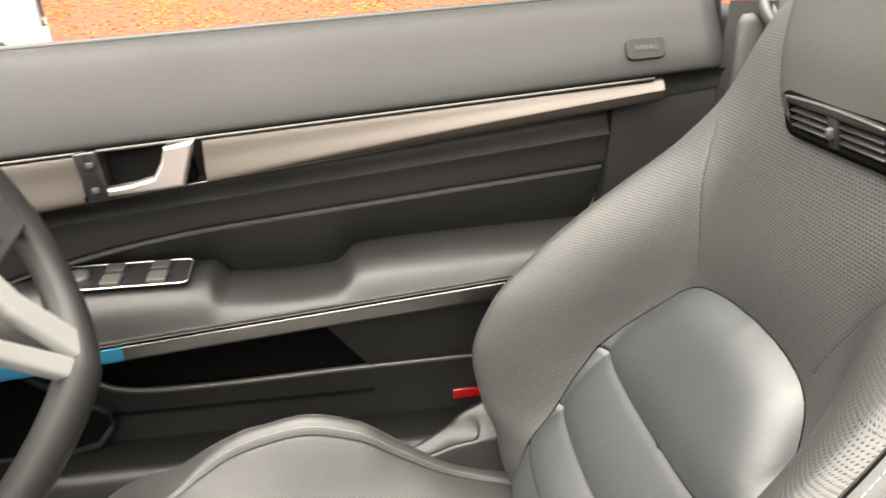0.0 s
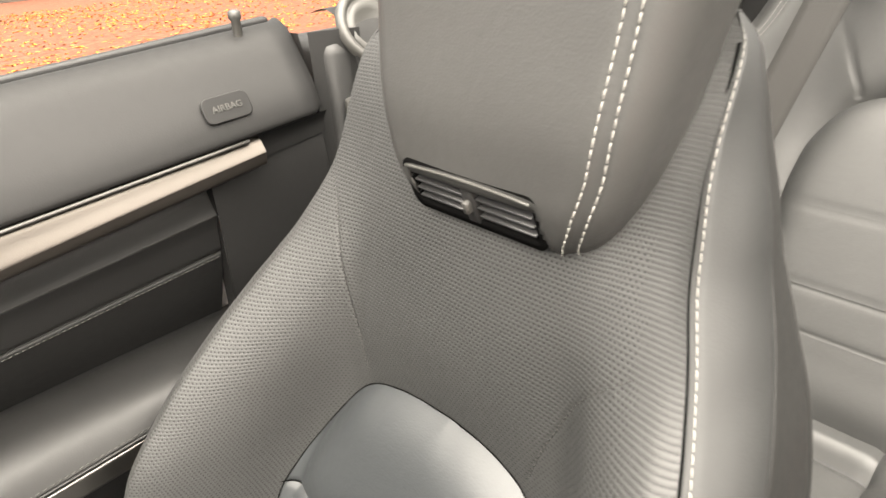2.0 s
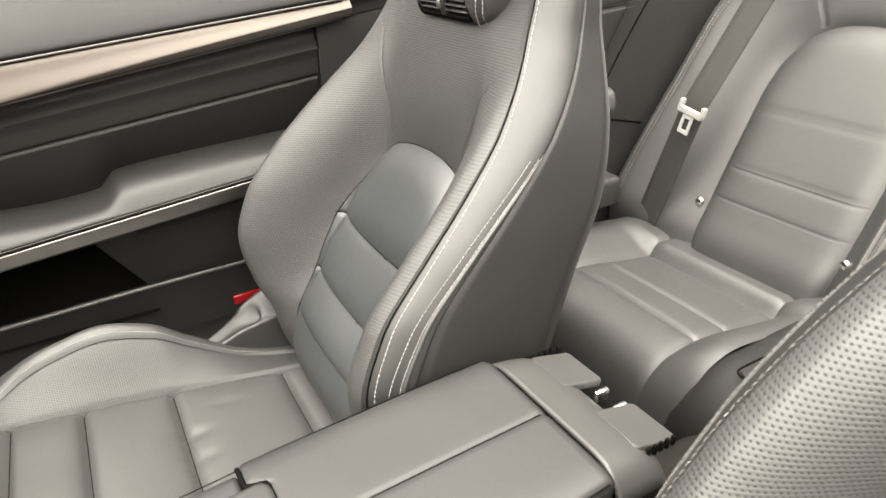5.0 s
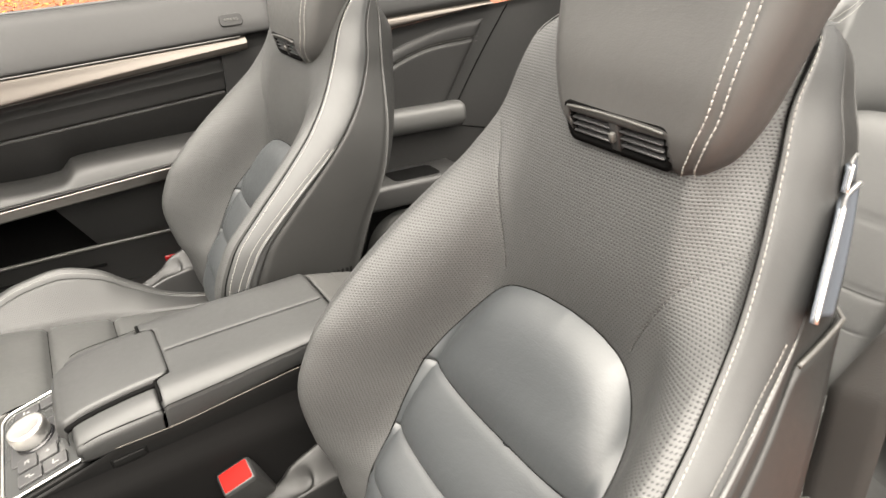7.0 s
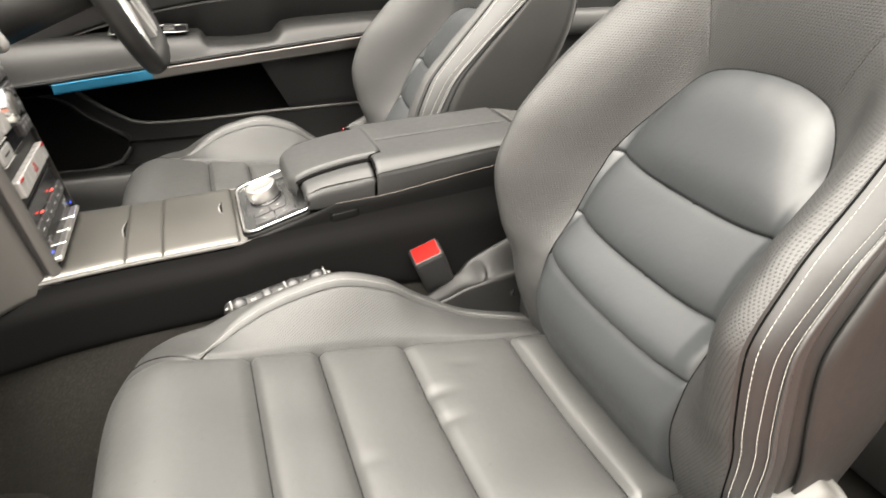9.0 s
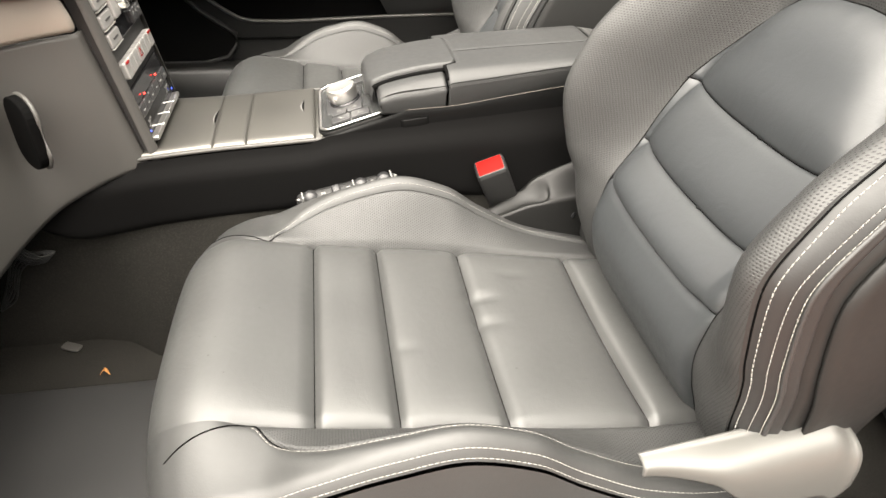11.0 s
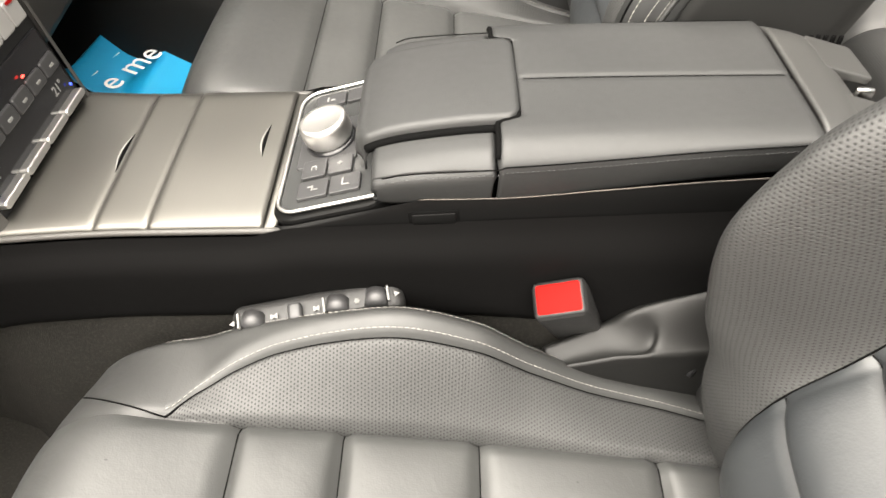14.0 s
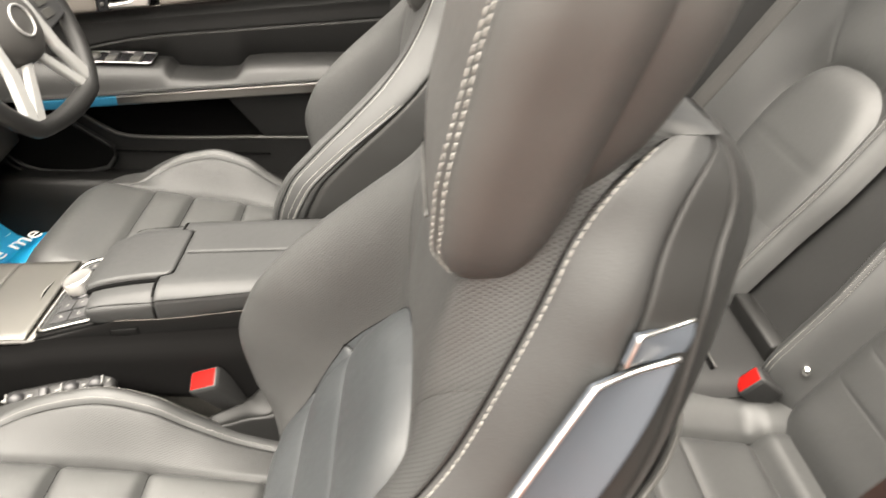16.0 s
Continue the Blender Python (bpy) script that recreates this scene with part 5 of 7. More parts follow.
tube("lid_joint", [(arm_break(y) - 0.0016, y, arm_z(arm_break(y), y) + 0.0022) for y in [-0.092 + 0.184 * k / 90 for k in range(91)]], 0.0022, DEEP, console, "dark joint before the long lid", sides=6)
tube("centre_seam", [(x, -0.004, arm_z(x, -0.004) + 0.0042) for x in [-0.015 + 0.21 * k / 20 for k in range(21)]], 0.0009, DEEP, console, "dark seam", sides=6)
for s in (-1, 1):
    for lift in (0.0012, -0.0040):
        line = [(x, s * (ARM_W(x) + (0.0042 if x > -0.036 else 0.0030)), ARM_EDGE(x) + lift + 0.001 - (0.003 if x < -0.036 else 0)) for x in [-0.125 + 0.32 * k / 80 for k in range(81)]]
        if lift > 0:
            tube("edge_seam", line, 0.0006, DEEP, console, "dark seam", sides=5)
        else:
            stitches("armrest_stitching", line, console, length=0.0026, gap=0.0012, r=0.0004, out=(0, s, 0.5), mat=BUTTON)

    def band_low(a, b, s=s):
        x = -0.2225 + 0.5125 * b
        panel = 0.5690 + 0.3057 * (x + 0.135) - 0.004
        z0, z1 = side_top(x) - 0.003, min(panel, ARM_FOOT(min(x, 0.21)) + 0.002)
        turn_in = 0.018 * (1 - math.sqrt(max(0.0, 1 - max(0.0, (-0.2035 - x) / 0.0192) ** 2)))
        return (x, s * (0.0985 - turn_in - 0.003 * a ** 4), z0 + (max(z0 + 0.002, z1) - z0) * a)
    sheet("gloss_strip", band_low, 8, 90, LACQUER, console, "gloss black side strip", flip=s < 0)
    tube("strip_line", [(x, s * 0.0955, min(0.5650 + 0.3057 * (x + 0.135), ARM_FOOT(x) + 0.002) + 0.0006) for x in [-0.098 + 0.288 * k / 40 for k in range(41)]], 0.0007, METAL, console, "thin grey line", sides=6)
    # Black plate paints in the shade round the catch.
    box("slot_surround", (0.041, 0.003, 0.0165), (-0.085, s * 0.0977, 0.5600), DEEP, console, 0.003, Matrix.Rotation(radians(-6), 4, "Y"), "black plate for the shade round the catch")
    box("side_slot", (0.036, 0.004, 0.012), (-0.085, s * 0.0979, 0.5600), LACQUER, console, 0.003, Matrix.Rotation(radians(-6), 4, "Y"), "small black catch")


def arm_rear(a, b):
    t = abs(2 * a - 1)
    x = 0.203 + 0.075 * b
    return (x, (0.092 - 0.012 * b ** 3) * (2 * a - 1), 0.636 - 0.012 * b - 0.055 * b ** 5 - 0.03 * t ** 10)


sheet("armrest_rear", arm_rear, 28, 24, POCKETGREY, console, "satin grey rounded rear end of the armrest", thick=0.005, flip=False)
for s in (-1, 1):
    prism("rear_flap", rounded(0.050, 0.052, 0.005, 3), 0.008, POCKETGREY, Matrix.Translation((0.262, s * 0.045, 0.620)) @ Matrix.Rotation(radians(14), 4, "Y"), console, 0.002, "satin grey rear flap")
    for k in range(5):
        box("flap_hinge", (0.004, 0.003, 0.010), (0.250 + 0.007 * k, s * 0.074, 0.626), DEEP, console, 0.001, label="dark hinge slot")
    box("flap_clip", (0.016, 0.006, 0.012), (0.280, s * 0.012, 0.612), CHROME, console, 0.002, label="small bright clip")
box("rear_body", (0.16, 0.17, 0.34), (0.215, 0, 0.40), VINYL, console, 0.02, label="black rear end of the console")

nest(console, [("armrest_lid", ("armrest_stitching", "edge_seam", "centre_seam", "lid_joint")), ("panel_surround", ("panel_rim", "panel_face", "button", "button_mark", "knob_plate", "knob_collar")), ("raised_lid", ("lid_gap",)), ("armrest_rear", ("rear_flap", "flap_hinge", "flap_clip"))])
buckle((0.021, -0.129, 0.499), -24, 4, "black front belt buckle with a red button beside the console", lean=22)
buckle((0.008, 0.140, 0.485), -24, -4, "black front belt buckle with a red button beside the console", lean=-22)
buckle((0.840, 0.094, 0.480), -55, 8, "black rear belt buckle with a red button", 0.05)
buckle((0.822, -0.112, 0.480), -55, -8, "black rear belt buckle with a red button", 0.05)

# ---- rear belt with tongue ----
belt = thing("seat_belt", (0.90, 0.47, 0.45), "dark grey rear seat belt with a pale metal tongue", "seat belt", "seat belts")


def strap(a, b):
    p = Vector((0.862, 0.515, 0.44)).lerp(Vector((0.890, 0.452, 0.70)), min(1, b * 2)) if b < 0.5 else Vector((0.890, 0.452, 0.70)).lerp(Vector((1.06, 0.375, 1.08)), (b - 0.5) * 2)
    return (p.x, p.y + (a - 0.5) * 0.052, p.z + (a - 0.5) * 0.01)


sheet("webbing", strap, 4, 24, WEBBING, belt, "dark grey webbing", thick=0.0015, flip=True)
tm = Matrix.Translation((0.872, 0.440, 0.690)) @ Matrix.Rotation(radians(-90 + 8), 4, "Y") @ Matrix.Rotation(radians(-90 - 10), 4, "Z")
prism("tongue_bar", rounded(0.056, 0.012, 0.004, 3), 0.010, KEYSILVER, tm, belt, 0.002, "pale grey tongue cover")
for s in (-1, 1):
    prism("tongue_horn", rounded(0.008, 0.020, 0.003, 3), 0.010, KEYSILVER, tm @ Matrix.Translation((s * 0.025, 0.008, 0)), belt, 0.002)
for x, y, w, h in ((-0.009, -0.020, 0.006, 0.034), (0.009, -0.020, 0.006, 0.034), (0, -0.036, 0.024, 0.007), (0, -0.008, 0.024, 0.008)):
    prism("tongue_plate", rounded(w, h, 0.002, 2), 0.003, SILVER, tm @ Matrix.Translation((x, y, 0.006)), belt, 0.0006, "metal latch plate")

nest(belt, [("tongue_bar", ("tongue_horn", "tongue_plate"))])
for s in (-1, 1):
    fb = thing("seat_belt", (0.52, 0.60 * s, 0.30), "dark front seat belt hanging beside the door pillar", "seat belt", "seat belts")

    def webbing(a, b, s=s):
        p = [Vector((0.50, 0.640 * s, 0.880)), Vector((0.440, 0.618 * s, 0.838)), Vector((0.425, 0.600 * s, 0.775)), Vector((0.435, 0.600 * s, 0.67)), Vector((0.45, 0.606 * s, 0.56)), Vector((0.45, 0.62 * s, 0.30))]
        k = b * 5
        i = min(4, int(k))
        c = p[i].lerp(p[i + 1], k - i)
        tw = 0.4 + 1.1 * math.sin(b * 3.5)
        return (c.x + (a - 0.5) * 0.046 * math.cos(tw), c.y + s * (a - 0.5) * 0.046 * math.sin(tw), c.z + 0.02 * (a - 0.5) * (1 - b))
    sheet("webbing", webbing, 4, 50, WEBBING, fb, "dark webbing", thick=0.0016, flip=True)
    for r_, w_, mt in ((1.0, 0.009, PLASTIC), (0.72, 0.006, SATIN)):
        tube("belt_outlet", [(0.462 + 0.018 * math.sin(0.2618 * k), (0.630 + r_ * 0.026 * math.cos(0.2618 * k)) * s, 0.862 + r_ * 0.036 * math.sin(0.2618 * k)) for k in range(24)], w_ * 0.8, mt, fb, "dark oval belt outlet", sides=10, closed=True)
    tube("belt_guide", [(0.44 + 0.020 * math.cos(0.2618 * k), (0.588 + 0.014 * math.cos(0.2618 * k)) * s, 0.60 + 0.042 * math.sin(0.2618 * k)) for k in range(24)], 0.006, SATIN, fb, "grey oval belt guide", sides=10, closed=True)

# ---- driver door ----
door = thing("door_driver", (0.0, 0.70, 0.40), "closed driver door with black leather panel and aluminium trim", "car door")
DX0, DX1 = -0.78, 0.392
L = {
    "belt": lambda x: 0.978 + 0.061 * x,
    "trim_top": lambda x: 0.885 + 0.0845 * x,
    "trim_low": lambda x: 0.845 + 0.13 * x,
    "step": lambda x: 0.812 + 0.115 * x,
    "stitch": lambda x: 0.773 + 0.105 * x - 0.05 * min(0, x + 0.2) ** 2 * 8 * (1 if x < -0.2 else 0),
    "arm": curve([(-0.8, 0.676), (-0.40, 0.694), (-0.228, 0.694), (-0.216, 0.676), (-0.16, 0.674), (-0.080, 0.679), (-0.052, 0.703), (0.0, 0.709), (0.42, 0.726)]),
    "armlow": lambda x: 0.668 + 0.10 * x,
    "strip": lambda x: 0.6595 + 0.10 * x,
    "striplow": lambda x: 0.6365 + 0.096 * x,
}


def band(name, keys, mat, label="", x0=DX0, x1=DX1, parent=door, nu=70, nv=10, uv=None, end=0.0):
    """A strip of the door panel through (y, z(x)) keys from top to bottom."""
    ks = [k / (len(keys) - 1) for k in range(len(keys))]

    def fn(a, b):
        x = x0 + (x1 - x0) * a
        yy = curve([(k, y(x) if callable(y) else y) for k, (y, z) in zip(ks, keys)])(b)
        zz = curve([(k, z(x)) for k, (y, z) in zip(ks, keys)])(b)
        return (x, yy + end * max(0, (a - 0.985) / 0.015) ** 2, zz)
    return sheet(name, fn, nu, nv, mat, parent, label, flip=True)


off = lambda n, d: (lambda x: L[n](x) + d)
band("upper_pad", [(0.706, off("belt", -0.004)), (0.690, off("belt", 0.002)), (0.668, off("belt", -0.006)), (0.645, lambda x: L["belt"](x) * 0.6 + L["trim_top"](x) * 0.4), (0.627, off("trim_top", 0.022)), (0.622, off("trim_top", 0.006)), (0.632, off("trim_top", 0.0))], VINYL, "black soft upper door pad", nv=20, end=0.02)
mix_z = lambda k: (lambda x: L["trim_top"](x) * (1 - k) + L["trim_low"](x) * k)
facet = lambda k: (lambda x: L["trim_top"](x) * (1 - k * fold(x)) + L["trim_low"](x) * k * fold(x))
fold = lambda x: min(0.93, 0.80 - 0.85 * (x + 0.037))
TRIM_KEYS = [(0.634, off("trim_top", 0.002)), (0.625, off("trim_top", -0.002)), (0.621, facet(0.5)), (0.6165, facet(0.97)), (0.6168, facet(1.04)), (0.6195, mix_z(0.94)), (0.630, off("trim_low", -0.001))]
band("metal_trim", TRIM_KEYS, METAL, "brushed aluminium trim strip", -0.208, 0.312, nv=24)
band("metal_trim", TRIM_KEYS, METAL, "brushed aluminium trim strip", DX0, -0.338, nv=24)
band("trim_cap", [(0.632, off("trim_top", 0.001)), (0.640, lambda x: (L["trim_top"](x) + L["trim_low"](x)) / 2), (0.640, off("trim_low", 0))], VINYL, "", 0.312, DX1, nv=6)
tube("trim_line", [(DX0 + (0.300 - DX0) * k / 30, 0.6225, L["trim_top"](DX0 + (0.300 - DX0) * k / 30) + 0.001) for k in range(31)], 0.0018, SATIN, door, "thin metal line", sides=6)
tube("trim_edge", [(DX0 + (0.30 - DX0) * k / 30, 0.630, L["trim_low"](DX0 + (0.30 - DX0) * k / 30) - 0.001) for k in range(31)], 0.0012, STEEL, door, "thin lower edge", sides=6)
band("trim_shadow", [(0.632, off("trim_low", 0.001)), (0.660, off("trim_low", -0.004)), (0.664, lambda x: (L["trim_low"](x) + L["step"](x)) / 2), (0.645, off("step", 0.0))], PLASTIC, "", x1=0.272, nv=8)
band("leather_insert", [(0.645, off("step", 0.001)), (0.650, off("step", -0.012)), (0.655, off("stitch", 0.003)), (0.660, off("stitch", 0.0)), (0.6575, off("stitch", -0.004)), (0.672, lambda x: (L["stitch"](x) + L["arm"](x)) / 2), (0.700, lambda x: L["arm"](x) - 0.012)], VINYL, "black leather door insert", x1=0.262, nv=40)
band("rear_cap", [(0.644, off("trim_low", 0.006)), (0.640, off("trim_low", -0.03)), (0.646, lambda x: 0.78), (0.655, lambda x: L["arm"](x) - 0.012)], VINYL, "black rear edge of the door panel", x0=0.262, nv=16, end=0.02)
sheet("cap_edge", lambda a, b: (0.262 + 0.004 * a, 0.640 + 0.01 * b + 0.035 * a, 0.872 - 0.165 * b), 3, 8, VINYL, door)
for o in (0.0045, -0.0045):
    stitches("insert_stitching", [(-0.42 + 0.68 * k / 100, 0.656, L["stitch"](-0.42 + 0.68 * k / 100) + o) for k in range(101)], door, out=(0, -1, 0.2), length=0.004, gap=0.0015, r=0.0006, mat=SATIN)
band("armrest", [(0.705, lambda x: L["arm"](x) - 0.008), (0.672, off("arm", 0.0)), (0.640, off("arm", -0.003)), (0.612, lambda x: L["arm"](x) * 0.6 + L["armlow"](x) * 0.4), (0.600, off("armlow", 0.004)), (0.5985, off("armlow", 0.001)), (0.6005, off("armlow", 0.0)), (0.598, off("armlow", -0.002)), (0.6025, off("strip", 0.003)), (0.612, off("strip", 0.001))], RIMHIDE, "padded black door armrest", nu=160, nv=44)
stitches("armrest_stitching", [(DX0 + 0.2 + 0.95 * k / 100, 0.5985, L["armlow"](DX0 + 0.2 + 0.95 * k / 100) + 0.004) for k in range(101)], door, out=(0, -1, 0.3), length=0.004, gap=0.002, r=0.0005, mat=SATIN)
STRIP_KEYS = [(0.612, off("strip", 0.002)), (0.602, off("strip", 0.001)), (0.601, off("strip", -0.002)), (0.6025, lambda x: (L["strip"](x) + L["striplow"](x)) / 2), (0.605, off("striplow", 0.001)), (0.616, off("striplow", -0.001))]
band("lower_strip", STRIP_KEYS, STEEL, "satin steel lower strip", x0=-0.335, nv=14)
# Front of the same steel strip, coloured with the blue reflection.
band("film_strip", STRIP_KEYS, REFLECTED_BLUE, "lower strip with the floor paper's blue reflection painted in", x0=-0.525, x1=-0.335, nv=14)
PL = curve([(-0.8, 0.78), (-0.60, 0.66), (-0.526, 0.594), (-0.489, 0.556), (-0.442, 0.517), (-0.391, 0.488), (-0.36, 0.484), (-0.30, 0.483), (-0.05, 0.490), (0.4, 0.497)])
# Pocket shade is put into the colour of this back wall.
band("pocket_back", [(0.615, off("striplow", 0.001)), (0.700, off("striplow", -0.004)), (0.748, lambda x: 0.56), (0.750, lambda x: 0.47), (0.715, lambda x: 0.44)], DEEP, "door pocket blackened for its shade", x1=-0.04, nv=12)
band("pocket_panel", [(0.615, off("striplow", 0.001)), (0.645, off("striplow", -0.014)), (0.700, lambda x: PL(x) + 0.012), (0.712, lambda x: PL(x))], PLASTIC, "", x0=-0.045, nv=10)


def wedge(a, b):
    z0, z1 = L["striplow"](-0.11 + 0.065 * a) - 0.002, PL(-0.045)
    return (-0.112 + 0.068 * (b + (1 - b) * a), 0.642 + 0.067 * b, z0 + (z1 - z0) * b)


sheet("pocket_wedge", wedge, 6, 8, PLASTIC, door, "", flip=True)
tube("pocket_lip", [(DX0 + (0.38 - DX0) * k / 40, 0.710, PL(DX0 + (0.38 - DX0) * k / 40)) for k in range(41)], 0.0045, SATIN, door, "grey pocket lip", sides=8)
band("lower_panel", [(0.710, lambda x: PL(x) - 0.001), (0.714, lambda x: PL(x) - 0.02), (0.722, lambda x: 0.43), (0.726, lambda x: 0.385)], VINYL, "black lower door panel", nv=10)
opening = [(-0.416, 0.457), (-0.44, 0.474), (-0.495, 0.515), (-0.522, 0.545), (-0.545, 0.560), (-0.58, 0.570), (-0.64, 0.570), (-0.685, 0.548), (-0.70, 0.51), (-0.697, 0.46), (-0.675, 0.425), (-0.64, 0.398), (-0.60, 0.387), (-0.50, 0.386), (-0.44, 0.400), (-0.415, 0.430)]
# Flat black slab on the panel, painted shade in place of a real opening.
prism("speaker_well", opening[::-1], 0.003, DEEP, Matrix(((1, 0, 0, 0), (0, 0, -1, 0.7085), (0, 1, 0, 0), (0, 0, 0, 1))), door, 0, "black slab for the shaded speaker opening")
tube("speaker_rim", [(x, 0.706, z) for x, z in opening], 0.006, VINYL, door, "rounded speaker surround", sides=8, closed=True)
tube("speaker_ledge", [(x - 0.004, 0.704, z - 0.018) for x, z in opening[8:15]], 0.0045, VINYL, door, "rounded ledge under the speaker", sides=8)
box("door_reflector", (0.052, 0.006, 0.018), (0.105, 0.7155, 0.420), REFLECTOR, door, 0.002, label="red door reflector")
prism("airbag_badge", rounded(0.046, 0.024, 0.007, 4), 0.003, VINYL, Matrix.Translation((0.289, 0.632, 0.9435)) @ Matrix.Rotation(radians(90 - 24), 4, "X") @ Matrix.Rotation(radians(3), 4, "Z"), door, 0.001, "embossed airbag badge")
cu = bpy.data.curves.new("badge_text", "FONT")
cu.body, cu.size, cu.extrude, cu.align_x, cu.align_y = "AIRBAG", 0.0085, 0.0004, "CENTER", "CENTER"
txt = new("badge_text", cu)
txt.matrix_world = Matrix.Translation((0.289, 0.6288, 0.945)) @ Matrix.Rotation(radians(90 - 24), 4, "X") @ Matrix.Rotation(radians(3), 4, "Z")
txt.matrix_world = Matrix.Translation(-Vector(door.location)) @ txt.matrix_world
cu.materials.append(SATIN)
txt.parent = door
# inner handle
# Black block in place of a hollow; its shade is in the colour.
box("handle_recess", (0.088, 0.02, 0.050), (-0.268, 0.640, 0.838), DEEP, door, 0.004, Matrix.Rotation(radians(-5), 4, "Y"), "black block for the shaded handle recess")
box("lock_switch", (0.024, 0.012, 0.056), (-0.325, 0.622, 0.832), GLOSS, door, 0.002, Matrix.Rotation(radians(-6), 4, "Y"), "gloss black lock switch")
for k in (-1, 1):
    box("lock_mark", (0.007, 0.002, 0.006), (-0.324, 0.6155, 0.832 + 0.014 * k), SATIN, door, 0.0005)
hl = [(-0.214, 0.868), (-0.246, 0.862), (-0.252, 0.845), (-0.262, 0.829), (-0.285, 0.823), (-0.312, 0.819), (-0.312, 0.810), (-0.232, 0.818)]
prism("door_handle", [(x, z) for x, z in hl], 0.016, KNOB, Matrix(((1, 0, 0, 0), (0, 0, -1, 0.629), (0, 1, 0, 0), (0, 0, 0, 1))), door, 0.003, "satin chrome door handle")
# window switches
SW = Matrix.Translation((-0.328, 0.648, 0.6955)) @ Matrix.Rotation(radians(8), 4, "X")
prism("switch_plate", rounded(0.150, 0.048, 0.006, 4), 0.004, GLOSS, SW, door, 0.001, "gloss black switch plate")
tube("switch_rim", [SW @ Vector((x, y, 0.004)) for x, y in rounded(0.152, 0.050, 0.007, 4)], 0.0009, KNOB, door, "chrome rim", sides=6, closed=True)
for x in (-0.012, 0.040):
    for y in (-0.012, 0.012):
        prism("window_switch", rounded(0.022, 0.016 if y > 0 else 0.02, 0.003, 3), 0.006, SATIN if y < 0 else BUTTON, SW @ Matrix.Translation((x, y, 0.003)), door, 0.0015, "window lift switch")
lathe("mirror_knob", [(0.013, 0.003), (0.013, 0.008), (0.010, 0.010), (0.001, 0.010)], SW @ Matrix.Translation((-0.052, 0, 0)), SATIN, door, "round mirror adjuster", 24)
lathe("lock_pin", [(0.0045, -0.01), (0.0045, 0.012), (0.006, 0.014), (0.006, 0.02), (0.003, 0.022), (0.0003, 0.022)], Matrix.Translation((0.335, 0.678, 0.998)), SATIN, door, "grey lock pin", 16)
# glass slot seal and outer skin
box("window_seal", (1.16, 0.012, 0.010), (-0.195, 0.712, 0.966), PLASTIC, door, 0.003, Matrix.Rotation(radians(-3.5), 4, "Y"), "black window seal")


def skin(a, b):
    x = DX0 - 0.1 + 1.27 * a
    z = 0.972 + 0.061 * x - 0.70 * b
    return (x, 0.722 + 0.13 * math.sin(min(1, b * 2.2) * math.pi / 2) ** 0.8 - 0.05 * b ** 4, z)


sheet("outer_skin", skin, 20, 24, PAINT, door, "pale painted outer skin", flip=False)
sheet("door_end", lambda a, b: (DX1 + 0.002 + 0.0 * a, 0.650 + 0.10 * a + (0.02 if b > 0.9 else 0), 0.36 + 0.63 * b), 3, 10, PLASTIC, door, flip=True)

nest(door, [("switch_plate", ("switch_rim", "window_switch", "mirror_knob")), ("lock_switch", ("lock_mark",)), ("airbag_badge", ("badge_text",)), ("armrest", ("armrest_stitching",)), ("leather_insert", ("insert_stitching",)), ("metal_trim", ("trim_line", "trim_edge"))])
# door mirror
mirror = thing("door_mirror", (-0.48, 0.95, 0.97), "pale painted door mirror with dark glass", "mirror")
mm = Matrix.Translation((-0.47, 0.97, 0.978)) @ Matrix.Rotation(radians(10), 4, "Z")
bm = bmesh.new()
bmesh.ops.create_uvsphere(bm, u_segments=32, v_segments=20, radius=1.0)
for v in bm.verts:
    c = v.co
    v.co = Vector((math.copysign(abs(c.x) ** 0.7, c.x) * (0.10 if c.x < 0 else 0.015), math.copysign(abs(c.y) ** 0.6, c.y) * 0.125, math.copysign(abs(c.z) ** 0.6, c.z) * 0.078))
bmesh.ops.transform(bm, matrix=Matrix.Translation(local(mirror)) @ mm, verts=bm.verts)
part("mirror_housing", bm, PAINT, mirror)
prism("mirror_glass", rounded(0.205, 0.118, 0.03, 6), 0.006, GLASS, mm @ Matrix.Translation((0.014, 0, 0)) @ Matrix.Rotation(radians(90), 4, "Y") @ Matrix.Rotation(radians(90), 4, "Z"), mirror, 0.001, "mirror glass")
box("mirror_arm", (0.05, 0.14, 0.035), (-0.50, 0.83, 0.93), PLASTIC, mirror, 0.01)

